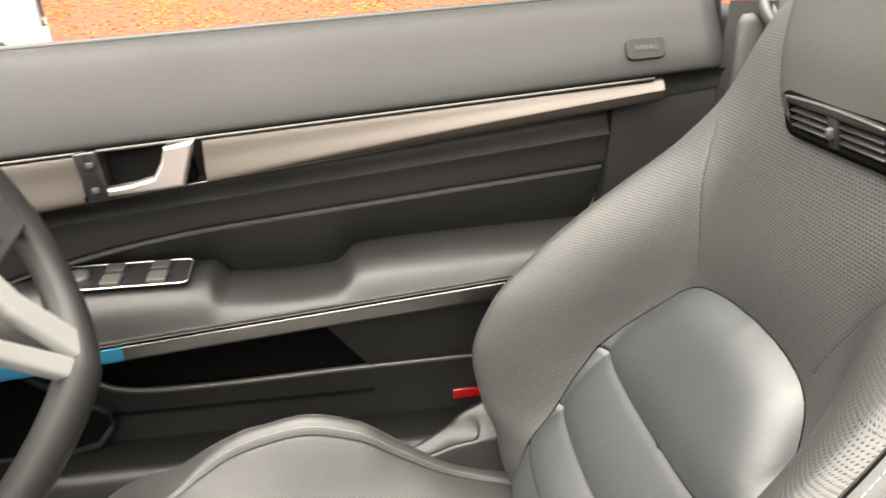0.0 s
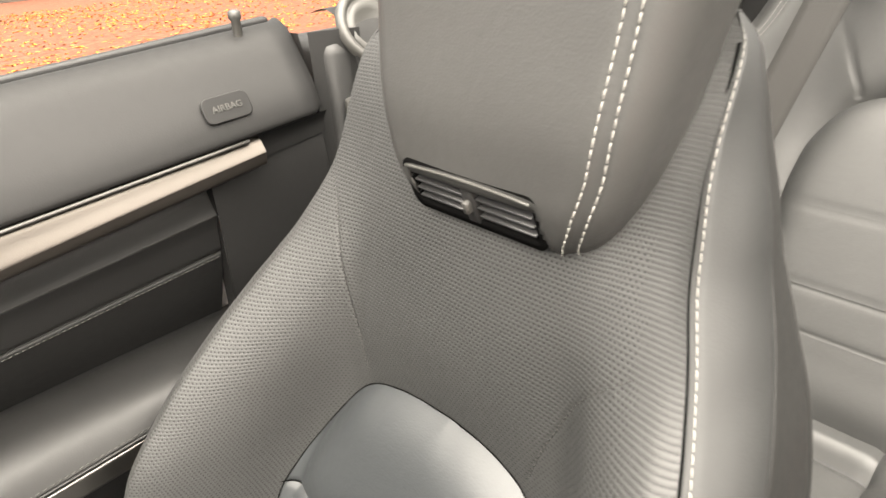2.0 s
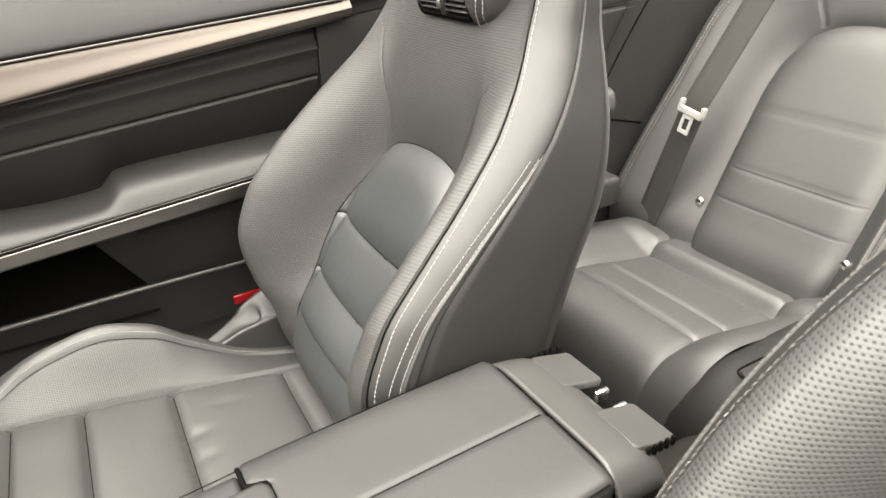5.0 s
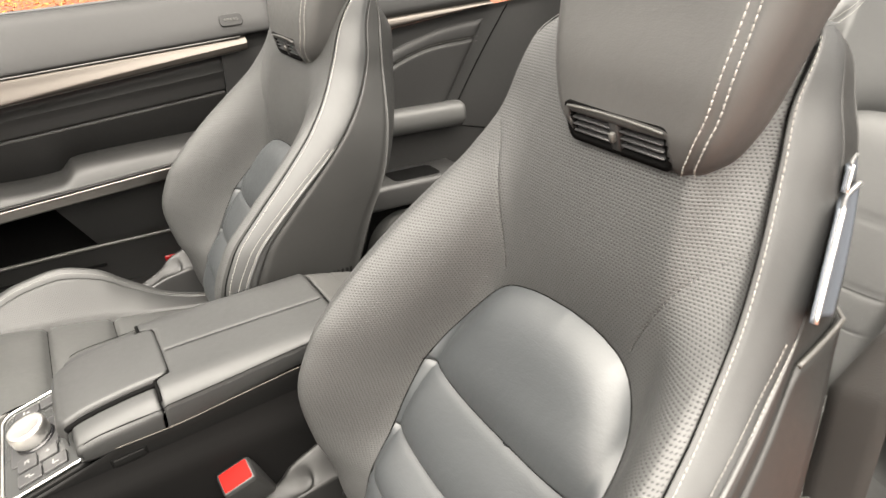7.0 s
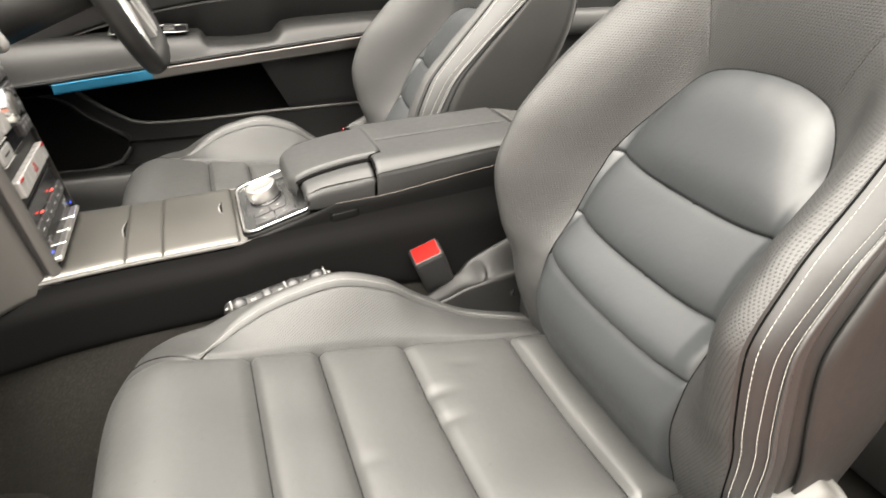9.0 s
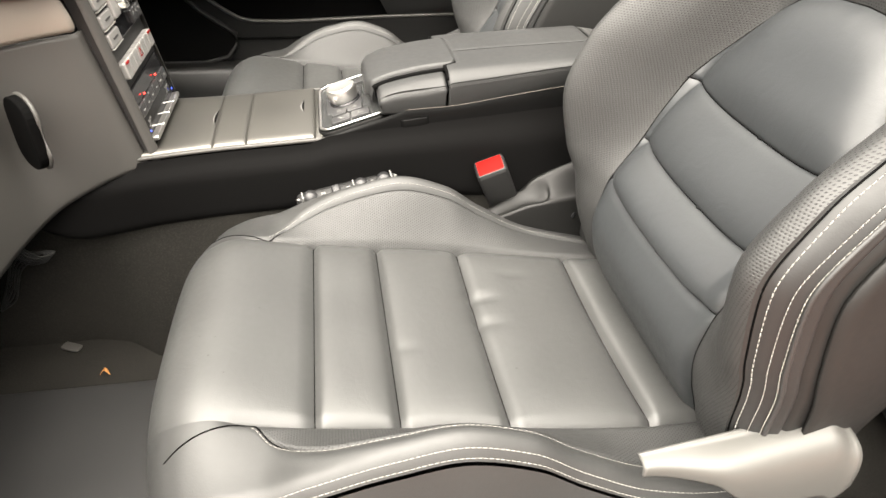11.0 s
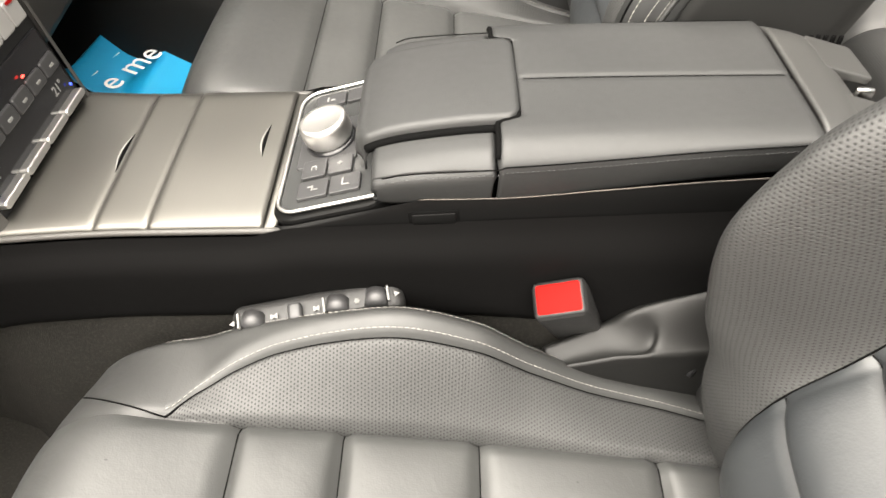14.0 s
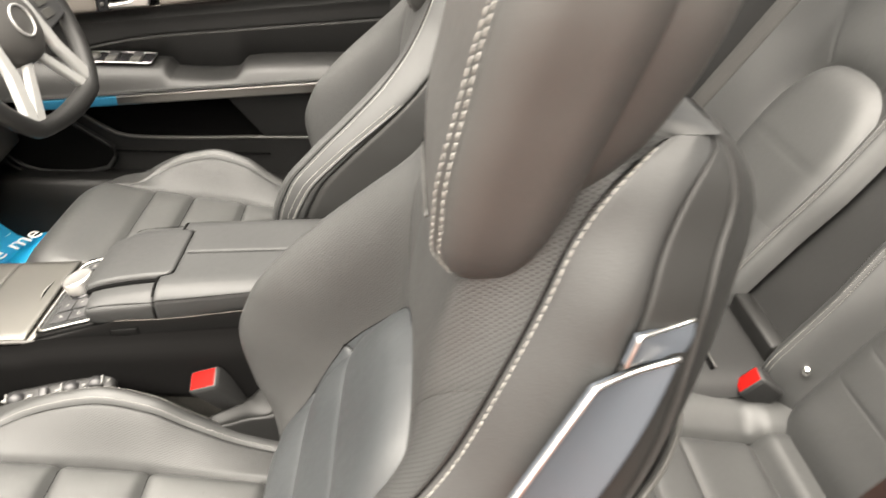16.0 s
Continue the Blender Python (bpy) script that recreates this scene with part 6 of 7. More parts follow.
# ---- rear quarter trims, both sides ----
for s in (1, -1):
    q = thing("side_trim_%s" % ("right" if s > 0 else "left"), (0.75, 0.66 * s, 0.45), "black rear side panel with armrest and aluminium strip", "side trim", kind="structure")
    def qband(name, keys, mat, label="", x0=0.44, x1=1.30, nu=30, nv=10, q=q, s=s):
        if s < 0 and name != "lower_panel":
            x0 = max(x0, 0.50)
        ks = [k / (len(keys) - 1) for k in range(len(keys))]
        def fn(a, b):
            x = x0 + (x1 - x0) * a
            yy = curve([(k, y(x) if callable(y) else y) for k, (y, z) in zip(ks, keys)])(b)
            zz = curve([(k, z(x)) for k, (y, z) in zip(ks, keys)])(b)
            return (x, s * (yy - 0.10 * smooth((x - 0.85) / 0.5)), zz)
        return sheet(name, fn, nu, nv, mat, q, label, flip=s > 0)
    t0 = lambda x: 0.918 + 0.077 * (x - 0.6)
    t1 = lambda x: 0.889 + 0.137 * (x - 0.6)
    bow = lambda x: 0.10 * smooth((x - 0.85) / 0.5)
    qband("upper_pad", [(0.72, lambda x: 1.0 + 0.02 * (x - 0.4)), (0.69, lambda x: 1.006 + 0.02 * (x - 0.4)), (0.65, lambda x: 0.99 + 0.03 * (x - 0.6)), (0.628, lambda x: t0(x) + 0.012), (0.634, t0)], VINYL, "black soft upper pad", nv=14)
    qband("metal_trim", [(0.634, t0), (0.622, lambda x: t0(x) - 0.003), (0.618, lambda x: t0(x) * 0.4 + t1(x) * 0.6), (0.630, lambda x: t1(x) + 0.001), (0.640, t1)], METAL, "brushed aluminium strip", x1=0.925, nv=16)
    qband("panel", [(0.634, lambda x: min(t1(x), t0(x))), (0.640, lambda x: t1(x) - 0.02), (0.640, lambda x: 0.80), (0.640, lambda x: 0.60)], VINYL, "black soft side panel", nv=16)
    top_line = curve([(0.44, 0.775), (0.55, 0.808), (0.624, 0.836), (0.714, 0.867), (0.803, 0.889), (0.913, 0.902)])
    seam_line = curve([(0.44, 0.735), (0.55, 0.765), (0.621, 0.796), (0.676, 0.822), (0.765, 0.846), (0.898, 0.857)])

    def insert(a, b, s=s):
        z = 0.70 + 0.2 * b
        x = 0.44 + (0.80 + 0.113 * b - 0.44) * a
        z = 0.70 + (top_line(x) - 0.70) * b
        d = min(top_line(x) - z, (1 - a) * 0.4)
        y = 0.640 - 0.011 * soft(d, 0.006) + 0.006 * dip(z - seam_line(x), 0.004) * (1 if a < 0.98 else 0)
        return (x, s * (y - bow(x)), z)
    if s > 0:
        sheet("leather_insert", insert, 60, 50, VINYL, q, "black leather side insert", flip=s < 0)
    for o in (-0.005, 0.005) if s > 0 else ():
        stitches("insert_stitching", [(0.46 + 0.43 * k / 60, s * (0.6285 - bow(0.46 + 0.43 * k / 60)), seam_line(0.46 + 0.43 * k / 60) + o) for k in range(61)], q, out=(0, -s, 0), length=0.004, gap=0.0015, r=0.0006, mat=SATIN)
    tube("panel_gap", [(0.835 + 0.147 * k / 20, s * (0.6395 - bow(0.835 + 0.147 * k / 20)), 0.696 + 0.245 * k / 20) for k in range(21)], 0.002, DEEP, q, "dark panel gap", sides=6)
    tube("panel_gap", [(0.845 + 0.10 * k / 8, s * (0.6395 - bow(0.845 + 0.10 * k / 8)), 0.638 - 0.022 * k / 8) for k in range(9)], 0.002, DEEP, q, "dark panel gap", sides=6)
    qband("armrest", [(0.66, lambda x: 0.704), (0.618, lambda x: 0.711), (0.594, lambda x: 0.702), (0.588, lambda x: 0.675), (0.604, lambda x: 0.650), (0.65, lambda x: 0.644)], LEATHER, "padded black side armrest", x0=0.46, x1=0.825, nv=24)

    def cap(a, b, s=s):
        yy = curve([(0, 0.66), (0.2, 0.618), (0.4, 0.594), (0.6, 0.588), (0.8, 0.604), (1, 0.65)])(a)
        zz = curve([(0, 0.704), (0.2, 0.711), (0.4, 0.702), (0.6, 0.675), (0.8, 0.650), (1, 0.644)])(a)
        k = math.sin(b * math.pi / 2)
        c = 1 - math.cos(b * math.pi / 2)
        return (0.825 + 0.022 * k, s * (yy + (0.64 - yy) * c), zz + (0.678 - zz) * c)
    sheet("armrest_cap", cap, 24, 10, LEATHER, q, flip=s > 0)
    qband("lower_panel", [(0.645, lambda x: 0.66), (0.640, lambda x: 0.55), (0.640, lambda x: 0.22)], VINYL, "black lower side panel", nv=8)
    if s > 0:
        box("side_shelf", (0.34, 0.12, 0.06), (0.64, s * 0.59, 0.525), PLASTIC, q, 0.012, label="grey moulded side shelf", segments=3)
        # Flat black plate paints the cup hollow's shade.
        prism("shelf_recess", rounded(0.13, 0.07, 0.015, 4), 0.004, DEEP, Matrix.Translation((0.67, s * 0.585, 0.5525)), q, 0.001, "black plate for a shaded cup recess")
    # shut line pillar with the loudspeaker ring and belt guide
    box("pillar", (0.10, 0.10, 0.70 if s > 0 else 0.30), (0.462, s * 0.700, 0.63 if s > 0 else 0.43), PLASTIC, q, 0.015, label="dark door pillar")
    if s > 0:
        sheet("pillar_face", lambda a, b, s=s: (0.402 + 0.05 * a, s * (0.665 - 0.02 * a), 0.30 + 0.69 * b), 4, 10, PLASTIC, q, "dark door pillar", flip=s > 0)
        lathe("speaker_ring", [(0.043, 0.0), (0.043, 0.008), (0.036, 0.011), (0.034, 0.004), (0.030, 0.004), (0.028, 0.008), (0.020, 0.002), (0.001, 0.0)], Matrix.Translation((0.475, s * 0.655, 0.985)) @ Matrix.Rotation(radians(62 * s), 4, "X"), SATIN, q, "round trim ring", 32)
        box("belt_guide", (0.02, 0.016, 0.035), (0.432, s * 0.640, 0.905), SATIN, q, 0.005, label="pale belt guide")

# ---- floor, sills ----
floor = sheet("floor", lambda a, b: (-1.15 + 2.35 * a, -0.74 + 1.48 * b, 0.215 + 0.10 * smooth((-0.72 - (-1.15 + 2.35 * a)) / 0.4)), 40, 30, CARPET)
tagged(floor, "black carpeted car floor", "floor", kind="structure")
wall_f = sheet("wall_front", lambda a, b: (-1.05 - 0.08 * b, -0.76 + 1.52 * a, 0.20 + 0.62 * b), 10, 10, CARPET)
tagged(wall_f, "dark carpeted bulkhead under the dashboard", "bulkhead", kind="structure")
wall_r = sheet("wall_rear", lambda a, b: (1.16 + 0.25 * b, -0.75 + 1.5 * a, 0.95 + 0.10 * b), 10, 4, VINYL)
tagged(wall_r, "black rear deck behind the seats", "rear deck", kind="structure")
deck_low = sheet("wall_back", lambda a, b: (1.15, -0.75 + 1.5 * a, 0.2 + 0.77 * b), 6, 6, VINYL)
tagged(deck_low, "black panel behind the rear seats", "rear panel", kind="structure")
for s in (1, -1):
    sill = sheet("sill_%s" % ("right" if s > 0 else "left"), lambda a, b, s=s: (-0.95 + 2.05 * a, s * (0.60 + 0.15 * b), 0.22 + 0.16 * smooth(b * 3) + 0.012 * math.sin(math.pi * b)), 20, 14, MOULDED, flip=s < 0)
    tagged(sill, "black plastic door sill", "sill", kind="structure")
    # Made taller to keep stray light out of the footwell.
    kick = sheet("kick_panel_%s" % ("right" if s > 0 else "left"), lambda a, b, s=s: (-1.10 + 0.34 * a, s * (0.66 + 0.05 * a), 0.22 + 0.68 * b), 8, 8, CARPET, flip=s > 0)
    tagged(kick, "dark footwell side panel", "side panel", kind="structure")
# Unseen panel, added only to stop light leaking in behind the dashboard.
cowl = sheet("wall_cowl", lambda a, b: (-0.84 - 0.42 * a, -0.80 + 1.60 * b, 0.905 + 0.02 * math.sin(math.pi * a)), 8, 12, VINYL, thick=0.02)
tagged(cowl, "unseen black panel added to keep light out of the footwells", "cowl", kind="structure")
tun = sheet("tunnel", lambda a, b: (0.28 + 0.30 * b, 0.13 * (2 * a - 1), 0.42 - 0.12 * abs(2 * a - 1) ** 3), 12, 8, CARPET)
tagged(tun, "black carpeted centre tunnel", "tunnel", kind="structure")

# ---- dashboard ----
dash = thing("dashboard", (-0.75, 0, 0.45), "black dashboard with a centre stack of switches", "dashboard")


def dash_face(a, b):
    y = -0.74 + 1.48 * a
    t = b
    x = curve([(0, -0.72), (0.15, -0.60), (0.45, -0.535), (0.75, -0.56), (0.9, -0.64), (1, -0.80)])(t)
    z = curve([(0, 0.46), (0.15, 0.49), (0.45, 0.62), (0.75, 0.76), (0.9, 0.86), (1, 0.92)])(t)
    return (x - 0.06 * smooth((abs(y) - 0.12) / 0.1), y, z)


sheet("dash_body", lambda a, b: (dash_face(a, b)[0] - 0.05, dash_face(a, b)[1], dash_face(a, b)[2]), 60, 40, VINYL, dash, "black soft dashboard body", thick=0.01)
PLAN_X = curve([(0, -0.449), (0.04, -0.451), (0.09, -0.462), (0.16, -0.490), (0.28, -0.535), (0.42, -0.565), (0.65, -0.585), (1, -0.62)])
PLAN_Y = curve([(0, 0.094), (0.04, 0.106), (0.09, 0.116), (0.16, 0.134), (0.28, 0.175), (0.42, 0.25), (0.65, 0.42), (1, 0.73)])
for s in (-1, 1):
    def cheek(a, b, s=s):
        z = 0.512 + 0.183 * b - 0.045 * smooth((a - 0.02) / 0.5) * (1 - b)
        x = PLAN_X(a) - 0.040 * b - 0.018 * (1 - b) ** 3 * smooth(a / 0.1) - 0.016 * dip(a - 0.26, 0.07) * dip(b - 0.45, 0.25)
        return (x, s * PLAN_Y(a), z)
    sheet("dash_cheek", cheek, 70, 30, CHEEK, dash, "soft grey-black lower dashboard", thick=0.006, flip=s < 0)

    def fascia(a, b, s=s):
        a = 0.085 + 0.9 * a
        z = 0.700 + 0.045 * b - 0.01 * a
        return (PLAN_X(a) - 0.030 - 0.014 * b + 0.006 * math.sin(math.pi * b) ** 0.5, s * PLAN_Y(a), z)
    sheet("metal_fascia", fascia, 50, 8, FASCIA, dash, "brushed aluminium fascia strip", thick=0.004, flip=s < 0)
    tube("fascia_line", [Vector(fascia(k / 40, 1)) + Vector((0.002, 0, 0.002)) for k in range(41)], 0.003, SILVER, dash, "bright fascia edge", sides=6)

    def upper(a, b, s=s):
        x, y = PLAN_X(a), PLAN_Y(a)
        return (x - 0.048 - 0.16 * b ** 1.4, s * y, 0.745 + 0.13 * math.sin(b * math.pi / 2))
    sheet("dash_top", upper, 50, 14, VINYL, dash, "black soft upper dashboard", flip=s < 0)
    vm = Matrix.Translation((-0.535, s * 0.165, 0.790)) @ Matrix.Rotation(radians(-s * -38), 4, "Z") @ Matrix.Rotation(radians(62), 4, "Y") @ Matrix.Rotation(radians(90), 4, "Z")
    prism("air_vent", rounded(0.15, 0.085, 0.020, 5), 0.014, SILVER, vm, dash, 0.004, "silver vent surround")
    # Black plate behind the slats, painted shade for the slot's depth.
    prism("vent_slot", rounded(0.115, 0.052, 0.010, 4), 0.003, DEEP, vm @ Matrix.Translation((0, 0, 0.0135)), dash, 0.0005, "black plate for the shaded vent slot")
    for k in range(3):
        prism("vent_slat", rounded(0.108, 0.006, 0.002, 2), 0.004, SILVER, vm @ Matrix.Translation((0, -0.015 + 0.015 * k, 0.0150)), dash, 0.001, "silver vent slat")
    def stack_edge(a, b, s=s):
        z = 0.520 + 0.35 * b
        x = -0.4425 - 0.195 * (z - 0.565)
        return (x - 0.010 * (1 - math.cos(a * math.pi / 2)), s * (0.088 + 0.012 * math.sin(a * math.pi / 2)), z)
    sheet("stack_edge", stack_edge, 6, 20, CHEEK, dash, "grey rounded edge of the centre stack", flip=s < 0)
gm = Matrix.Translation((-0.545, -0.205, 0.612)) @ Matrix.Rotation(radians(42), 4, "Z") @ Matrix.Rotation(radians(90), 4, "Y")
# Black plate, not a hollow; the shade is in its colour.
prism("handle_recess", rounded(0.085, 0.055, 0.024, 6), 0.012, DEEP, gm, dash, 0.002, "black plate for the shaded glove box recess")
prism("glove_handle", rounded(0.066, 0.036, 0.016, 6), 0.010, CHEEK, gm @ Matrix.Translation((0, -0.004, 0.006)), dash, 0.003, "dark glove box handle")
tube("handle_rim", [gm @ Vector((x, y, 0.012)) for x, y in rounded(0.086, 0.056, 0.024, 6)], 0.0025, CHEEK, dash, "grey rim", sides=6, closed=True)
# face of the stack: w up the face, y across
STK = Matrix.Translation((-0.449, 0, 0.565)) @ Matrix.Rotation(radians(-11), 4, "Y")


def on_stack(name, y, w, wide_, high, depth, mat, label="", lift=0.0, bevel=0.0015, r=0.003):
    m = STK @ Matrix.Translation((lift - depth, y, w)) @ Matrix(((0, 0, 1, 0), (1, 0, 0, 0), (0, 1, 0, 0), (0, 0, 0, 1)))
    return prism(name, rounded(wide_, high, min(r, high * 0.45, wide_ * 0.45), 3), depth, mat, m, dash, bevel, label)


on_stack("stack_face", 0, 0.105, 0.186, 0.350, 0.02, PLASTIC, "black centre stack face", 0.0, 0.002, 0.01)
on_stack("climate_panel", 0, 0.005, 0.172, 0.085, 0.006, GLOSS, "gloss black climate panel", 0.003)
for k in range(4):
    on_stack("temperature_key", -0.063 + 0.042 * k, -0.021, 0.0412, 0.007, 0.012, KNOB, "silver rocker key", 0.012, 0.0015)
for k in range(6):
    y = -0.070 + 0.028 * k
    on_stack("climate_button", y, 0.017, 0.026, 0.016, 0.004, BUTTON, "black climate button", 0.006)
    on_stack("button_mark", y, 0.016, 0.007, 0.0022, 0.001, MARK, "pale symbol bar", 0.0068, 0, 0.0008)
for y, m in ((-0.045, LAMP), (0.030, LAMP)):
    on_stack("indicator", y, 0.030, 0.0045, 0.0018, 0.001, m, "red indicator light", 0.0065, 0, 0.001)
for y, m in ((-0.082, LAMPBLUE), (0.078, LAMPBLUE)):
    on_stack("indicator", y, -0.010, 0.0026, 0.0026, 0.001, m, "blue indicator light", 0.0065, 0, 0.001)
for s in (-1, 1):
    dc = bpy.data.curves.new("readout_digits", "FONT")
    dc.body, dc.size, dc.extrude, dc.align_x, dc.align_y = "21\u00b0", 0.013, 0.0002, "CENTER", "CENTER"
    dc.materials.append(MARK)
    digits = new("readout_digits", dc)
    digits.matrix_world = Matrix.Translation(-Vector(dash.location)) @ STK @ Matrix.Translation((0.0036, s * 0.062, -0.004)) @ Matrix(((0, 0, 1, 0), (1, 0, 0, 0), (0, 1, 0, 0), (0, 0, 0, 1)))
    digits.parent = dash
for k in range(7):
    on_stack("stack_key", -0.0675 + 0.0225 * k, 0.072, 0.0218, 0.022, 0.010, KEYSILVER, "silver push key", 0.010, 0.0015)
    if k in (0, 6):
        on_stack("key_mark", -0.0675 + 0.0225 * k, 0.0805, 0.014, 0.0026, 0.001, RED, "red mark", 0.0112, 0, 0.001)
for k in range(3):
    a0, a1 = radians(90 + 120 * k), radians(210 + 120 * k)
    tube("warning_triangle", [STK @ Vector((0.0104, 0.007 * math.cos(t), 0.0715 + 0.007 * math.sin(t))) for t in (a0, a1)], 0.0006, RED, dash, "red warning triangle", sides=5)
on_stack("radio_panel", 0, 0.150, 0.172, 0.100, 0.006, GLOSS, "gloss black radio panel", 0.003)
for r_ in range(4):
    w_ = 0.112 + 0.023 * r_
    on_stack("radio_button", -0.060, w_, 0.046, 0.017, 0.006, KEYSILVER, "wide silver radio button", 0.008)
    on_stack("button_mark", -0.060, w_, 0.020, 0.0022, 0.001, BUTTON, "pale symbol bar", 0.0088, 0, 0.0008)
    on_stack("button_edge", -0.060, w_ - 0.0098, 0.046, 0.0014, 0.004, KEYSILVER, "thin silver line", 0.0086, 0.0003, 0.0006)
    for k in range(3):
        on_stack("radio_button", 0.044 + 0.0165 * k, w_, 0.0150, 0.018, 0.006, BUTTON, "small black radio button", 0.008)
        on_stack("button_mark", 0.044 + 0.0165 * k, w_ + 0.002, 0.004, 0.004, 0.001, MARK, "pale symbol bar", 0.0088, 0, 0.0008)
on_stack("knob_base", -0.018, 0.140, 0.028, 0.028, 0.008, KEYSILVER, "silver square key", 0.010, 0.003)
lathe("volume_knob", [(0.021, 0.0), (0.021, 0.014), (0.018, 0.018), (0.001, 0.0175)], STK @ Matrix.Translation((0.002, 0.010, 0.150)) @ Matrix.Rotation(radians(90), 4, "Y"), CHROME, dash, "bright rotary knob", ribs=1)
lathe("knob_face", [(0.0135, 0.0172), (0.0135, 0.0186), (0.012, 0.0192), (0.0005, 0.0192)], STK @ Matrix.Translation((0.002, 0.010, 0.150)) @ Matrix.Rotation(radians(90), 4, "Y"), SATIN, dash, "grey cap of the rotary knob", 32)
on_stack("vent_panel", 0, 0.245, 0.180, 0.070, 0.008, GLOSS, "air vent panel", 0.003)
for s in (-1, 1):
    on_stack("air_vent", s * 0.045, 0.245, 0.080, 0.056, 0.003, SILVER, "silver vent surround", 0.007, 0.002, 0.006)
    for k in range(5):
        on_stack("vent_slat", s * 0.045, 0.225 + 0.010 * k, 0.070, 0.004, 0.006, BUTTON, "", 0.011, 0.001)
nest(dash, [("climate_panel", ("temperature_key", "climate_button", "indicator", "readout_digits")), ("radio_panel", ("radio_button", "knob_base", "volume_knob", "knob_face")), ("stack_face", ("stack_key", "key_mark", "button_mark", "button_edge", "warning_triangle")), ("handle_recess", ("glove_handle", "handle_rim"))])
# ---- steering wheel ----
wheel = thing("steering_wheel", (-0.364, 0.335, 0.84), "black leather steering wheel with silver spokes", "steering wheel")
WM = Matrix.Translation((-0.364, 0.335, 0.847)) @ Matrix.Rotation(radians(-22.4), 4, "Y") @ Matrix.Rotation(radians(-90), 4, "Y") @ Matrix.Rotation(radians(180), 4, "X")
# local plane: x up the wheel, y across


def rim(t):
    a = 2 * math.pi * t
    r = 0.180
    x, y = r * math.cos(a), r * math.sin(a)
    if x < -0.150:
        x = -0.150 - (abs(x) - 0.150) * 0.35
    return WM @ Vector((x, y, 0))


tube("rim", [rim(k / 96) for k in range(96)], [0.0155 + 0.0035 * max(0, math.sin(4 * math.pi * k / 96 + 0.6)) for k in range(96)], RIMHIDE, wheel, "black leather rim", sides=16, closed=True)
hub = lathe("hub", [(0.068, -0.03), (0.072, 0.0), (0.068, 0.014), (0.052, 0.024), (0.03, 0.029), (0.001, 0.030)], WM @ Matrix.Scale(0.92, 4, (1, 0, 0)), HUBGREY, wheel, "grey airbag cover")
tube("hub_ring", [WM @ Vector((0.026 * math.cos(0.2618 * k), 0.026 * math.sin(0.2618 * k), 0.0305)) for k in range(24)], 0.0022, SILVER, wheel, "plain silver ring", sides=8, closed=True)
for s in (-1, 1):
    prism("spoke_pad", [(0.030, s * 0.060), (0.034, s * 0.168), (-0.026, s * 0.168), (-0.040, s * 0.066)][::s], 0.016, BUTTON, WM @ Matrix.Translation((0, 0, -0.006)), wheel, 0.004, "black spoke with buttons")
    for kx in (0.012, -0.010):
        prism("spoke_button", rounded(0.016, 0.034, 0.004, 3), 0.003, SATIN, WM @ Matrix.Translation((kx, s * 0.112, 0.0095)), wheel, 0.001, "grey spoke button")
    prism("spoke", [(0.036, s * 0.066), (0.020, s * 0.080), (-0.060, s * 0.094), (-0.132, s * 0.128), (-0.150, s * 0.104), (-0.066, s * 0.068), (-0.010, s * 0.064)][::s], 0.013, SILVER, WM @ Matrix.Translation((0, 0, 0.000)), wheel, 0.004, "silver spoke")
    prism("lower_spoke", [(-0.060, s * 0.012), (-0.060, s * 0.034), (-0.136, s * 0.100), (-0.152, s * 0.084)][::-s], 0.012, SILVER, WM @ Matrix.Translation((0, 0, -0.003)), wheel, 0.003, "silver lower spoke")
tube("column", [WM @ Vector((0, 0, -0.02)), WM @ Vector((0, 0, -0.2))], 0.05, PLASTIC, wheel, "black steering column")

# ---- blue floor paper, leaf and scraps ----
paper = thing("floor_paper", (-0.63, 0.62, 0.232), "crumpled blue protective floor paper with white print", "floor paper")


def crumple(a, b):
    x = -0.86 + 0.34 * a + 0.03 * b
    y = 0.50 + 0.19 * b - 0.05 * a * b
    fold = 0.056 * max(0.0, 1 - abs(a - 0.40) / 0.20) + 0.035 * max(0.0, 1 - abs(a - 0.72) / 0.2) * (0.5 + 0.5 * b)
    return (x, y, 0.225 + fold + 0.012 * noise.noise((x * 9, y * 9, 1.0)) + 0.01 * b)


sheet("paper_sheet", crumple, 40, 30, BLUE, paper, "blue paper", thick=0.001)
tc = bpy.data.curves.new("paper_print", "FONT")
tc.body, tc.size, tc.extrude, tc.align_x = "e me", 0.066, 0.0004, "RIGHT"
tx = new("paper_print", tc)
tx.matrix_world = Matrix.Translation(Vector((-0.585, 0.600, 0.270)) - Vector(paper.location)) @ Matrix.Rotation(radians(68), 4, "Z") @ Matrix.Rotation(radians(4), 4, "X")
tc.materials.append(WHITE)
tx.parent = paper
for px_, py_, long_ in ((-0.690, 0.590, 0.05), (-0.706, 0.530, 0.045)):
    prism("print_bar", rounded(long_, 0.022, 0.004, 2), 0.001, WHITE, Matrix.Translation((px_, py_, 0.262)) @ Matrix.Rotation(radians(68), 4, "Z"), paper, 0, "white print")

leaf = thing("dry_leaf", (-0.556, -0.19, 0.222), "small curled orange leaf on the carpet", "leaf")
sheet("leaf_blade", lambda a, b: (-0.564 + 0.016 * a, -0.192 + 0.0035 * (b - 0.5) * math.sin(math.pi * a) * 2 + 0.004 * math.sin(4 * a), 0.224 + 0.007 * math.sin(3 * a)), 8, 4, LEAF, leaf, thick=0.0006)
scrap = thing("metal_scrap", (-0.623, -0.120, 0.218), "small grey metal tag lying on the carpet", "scrap")
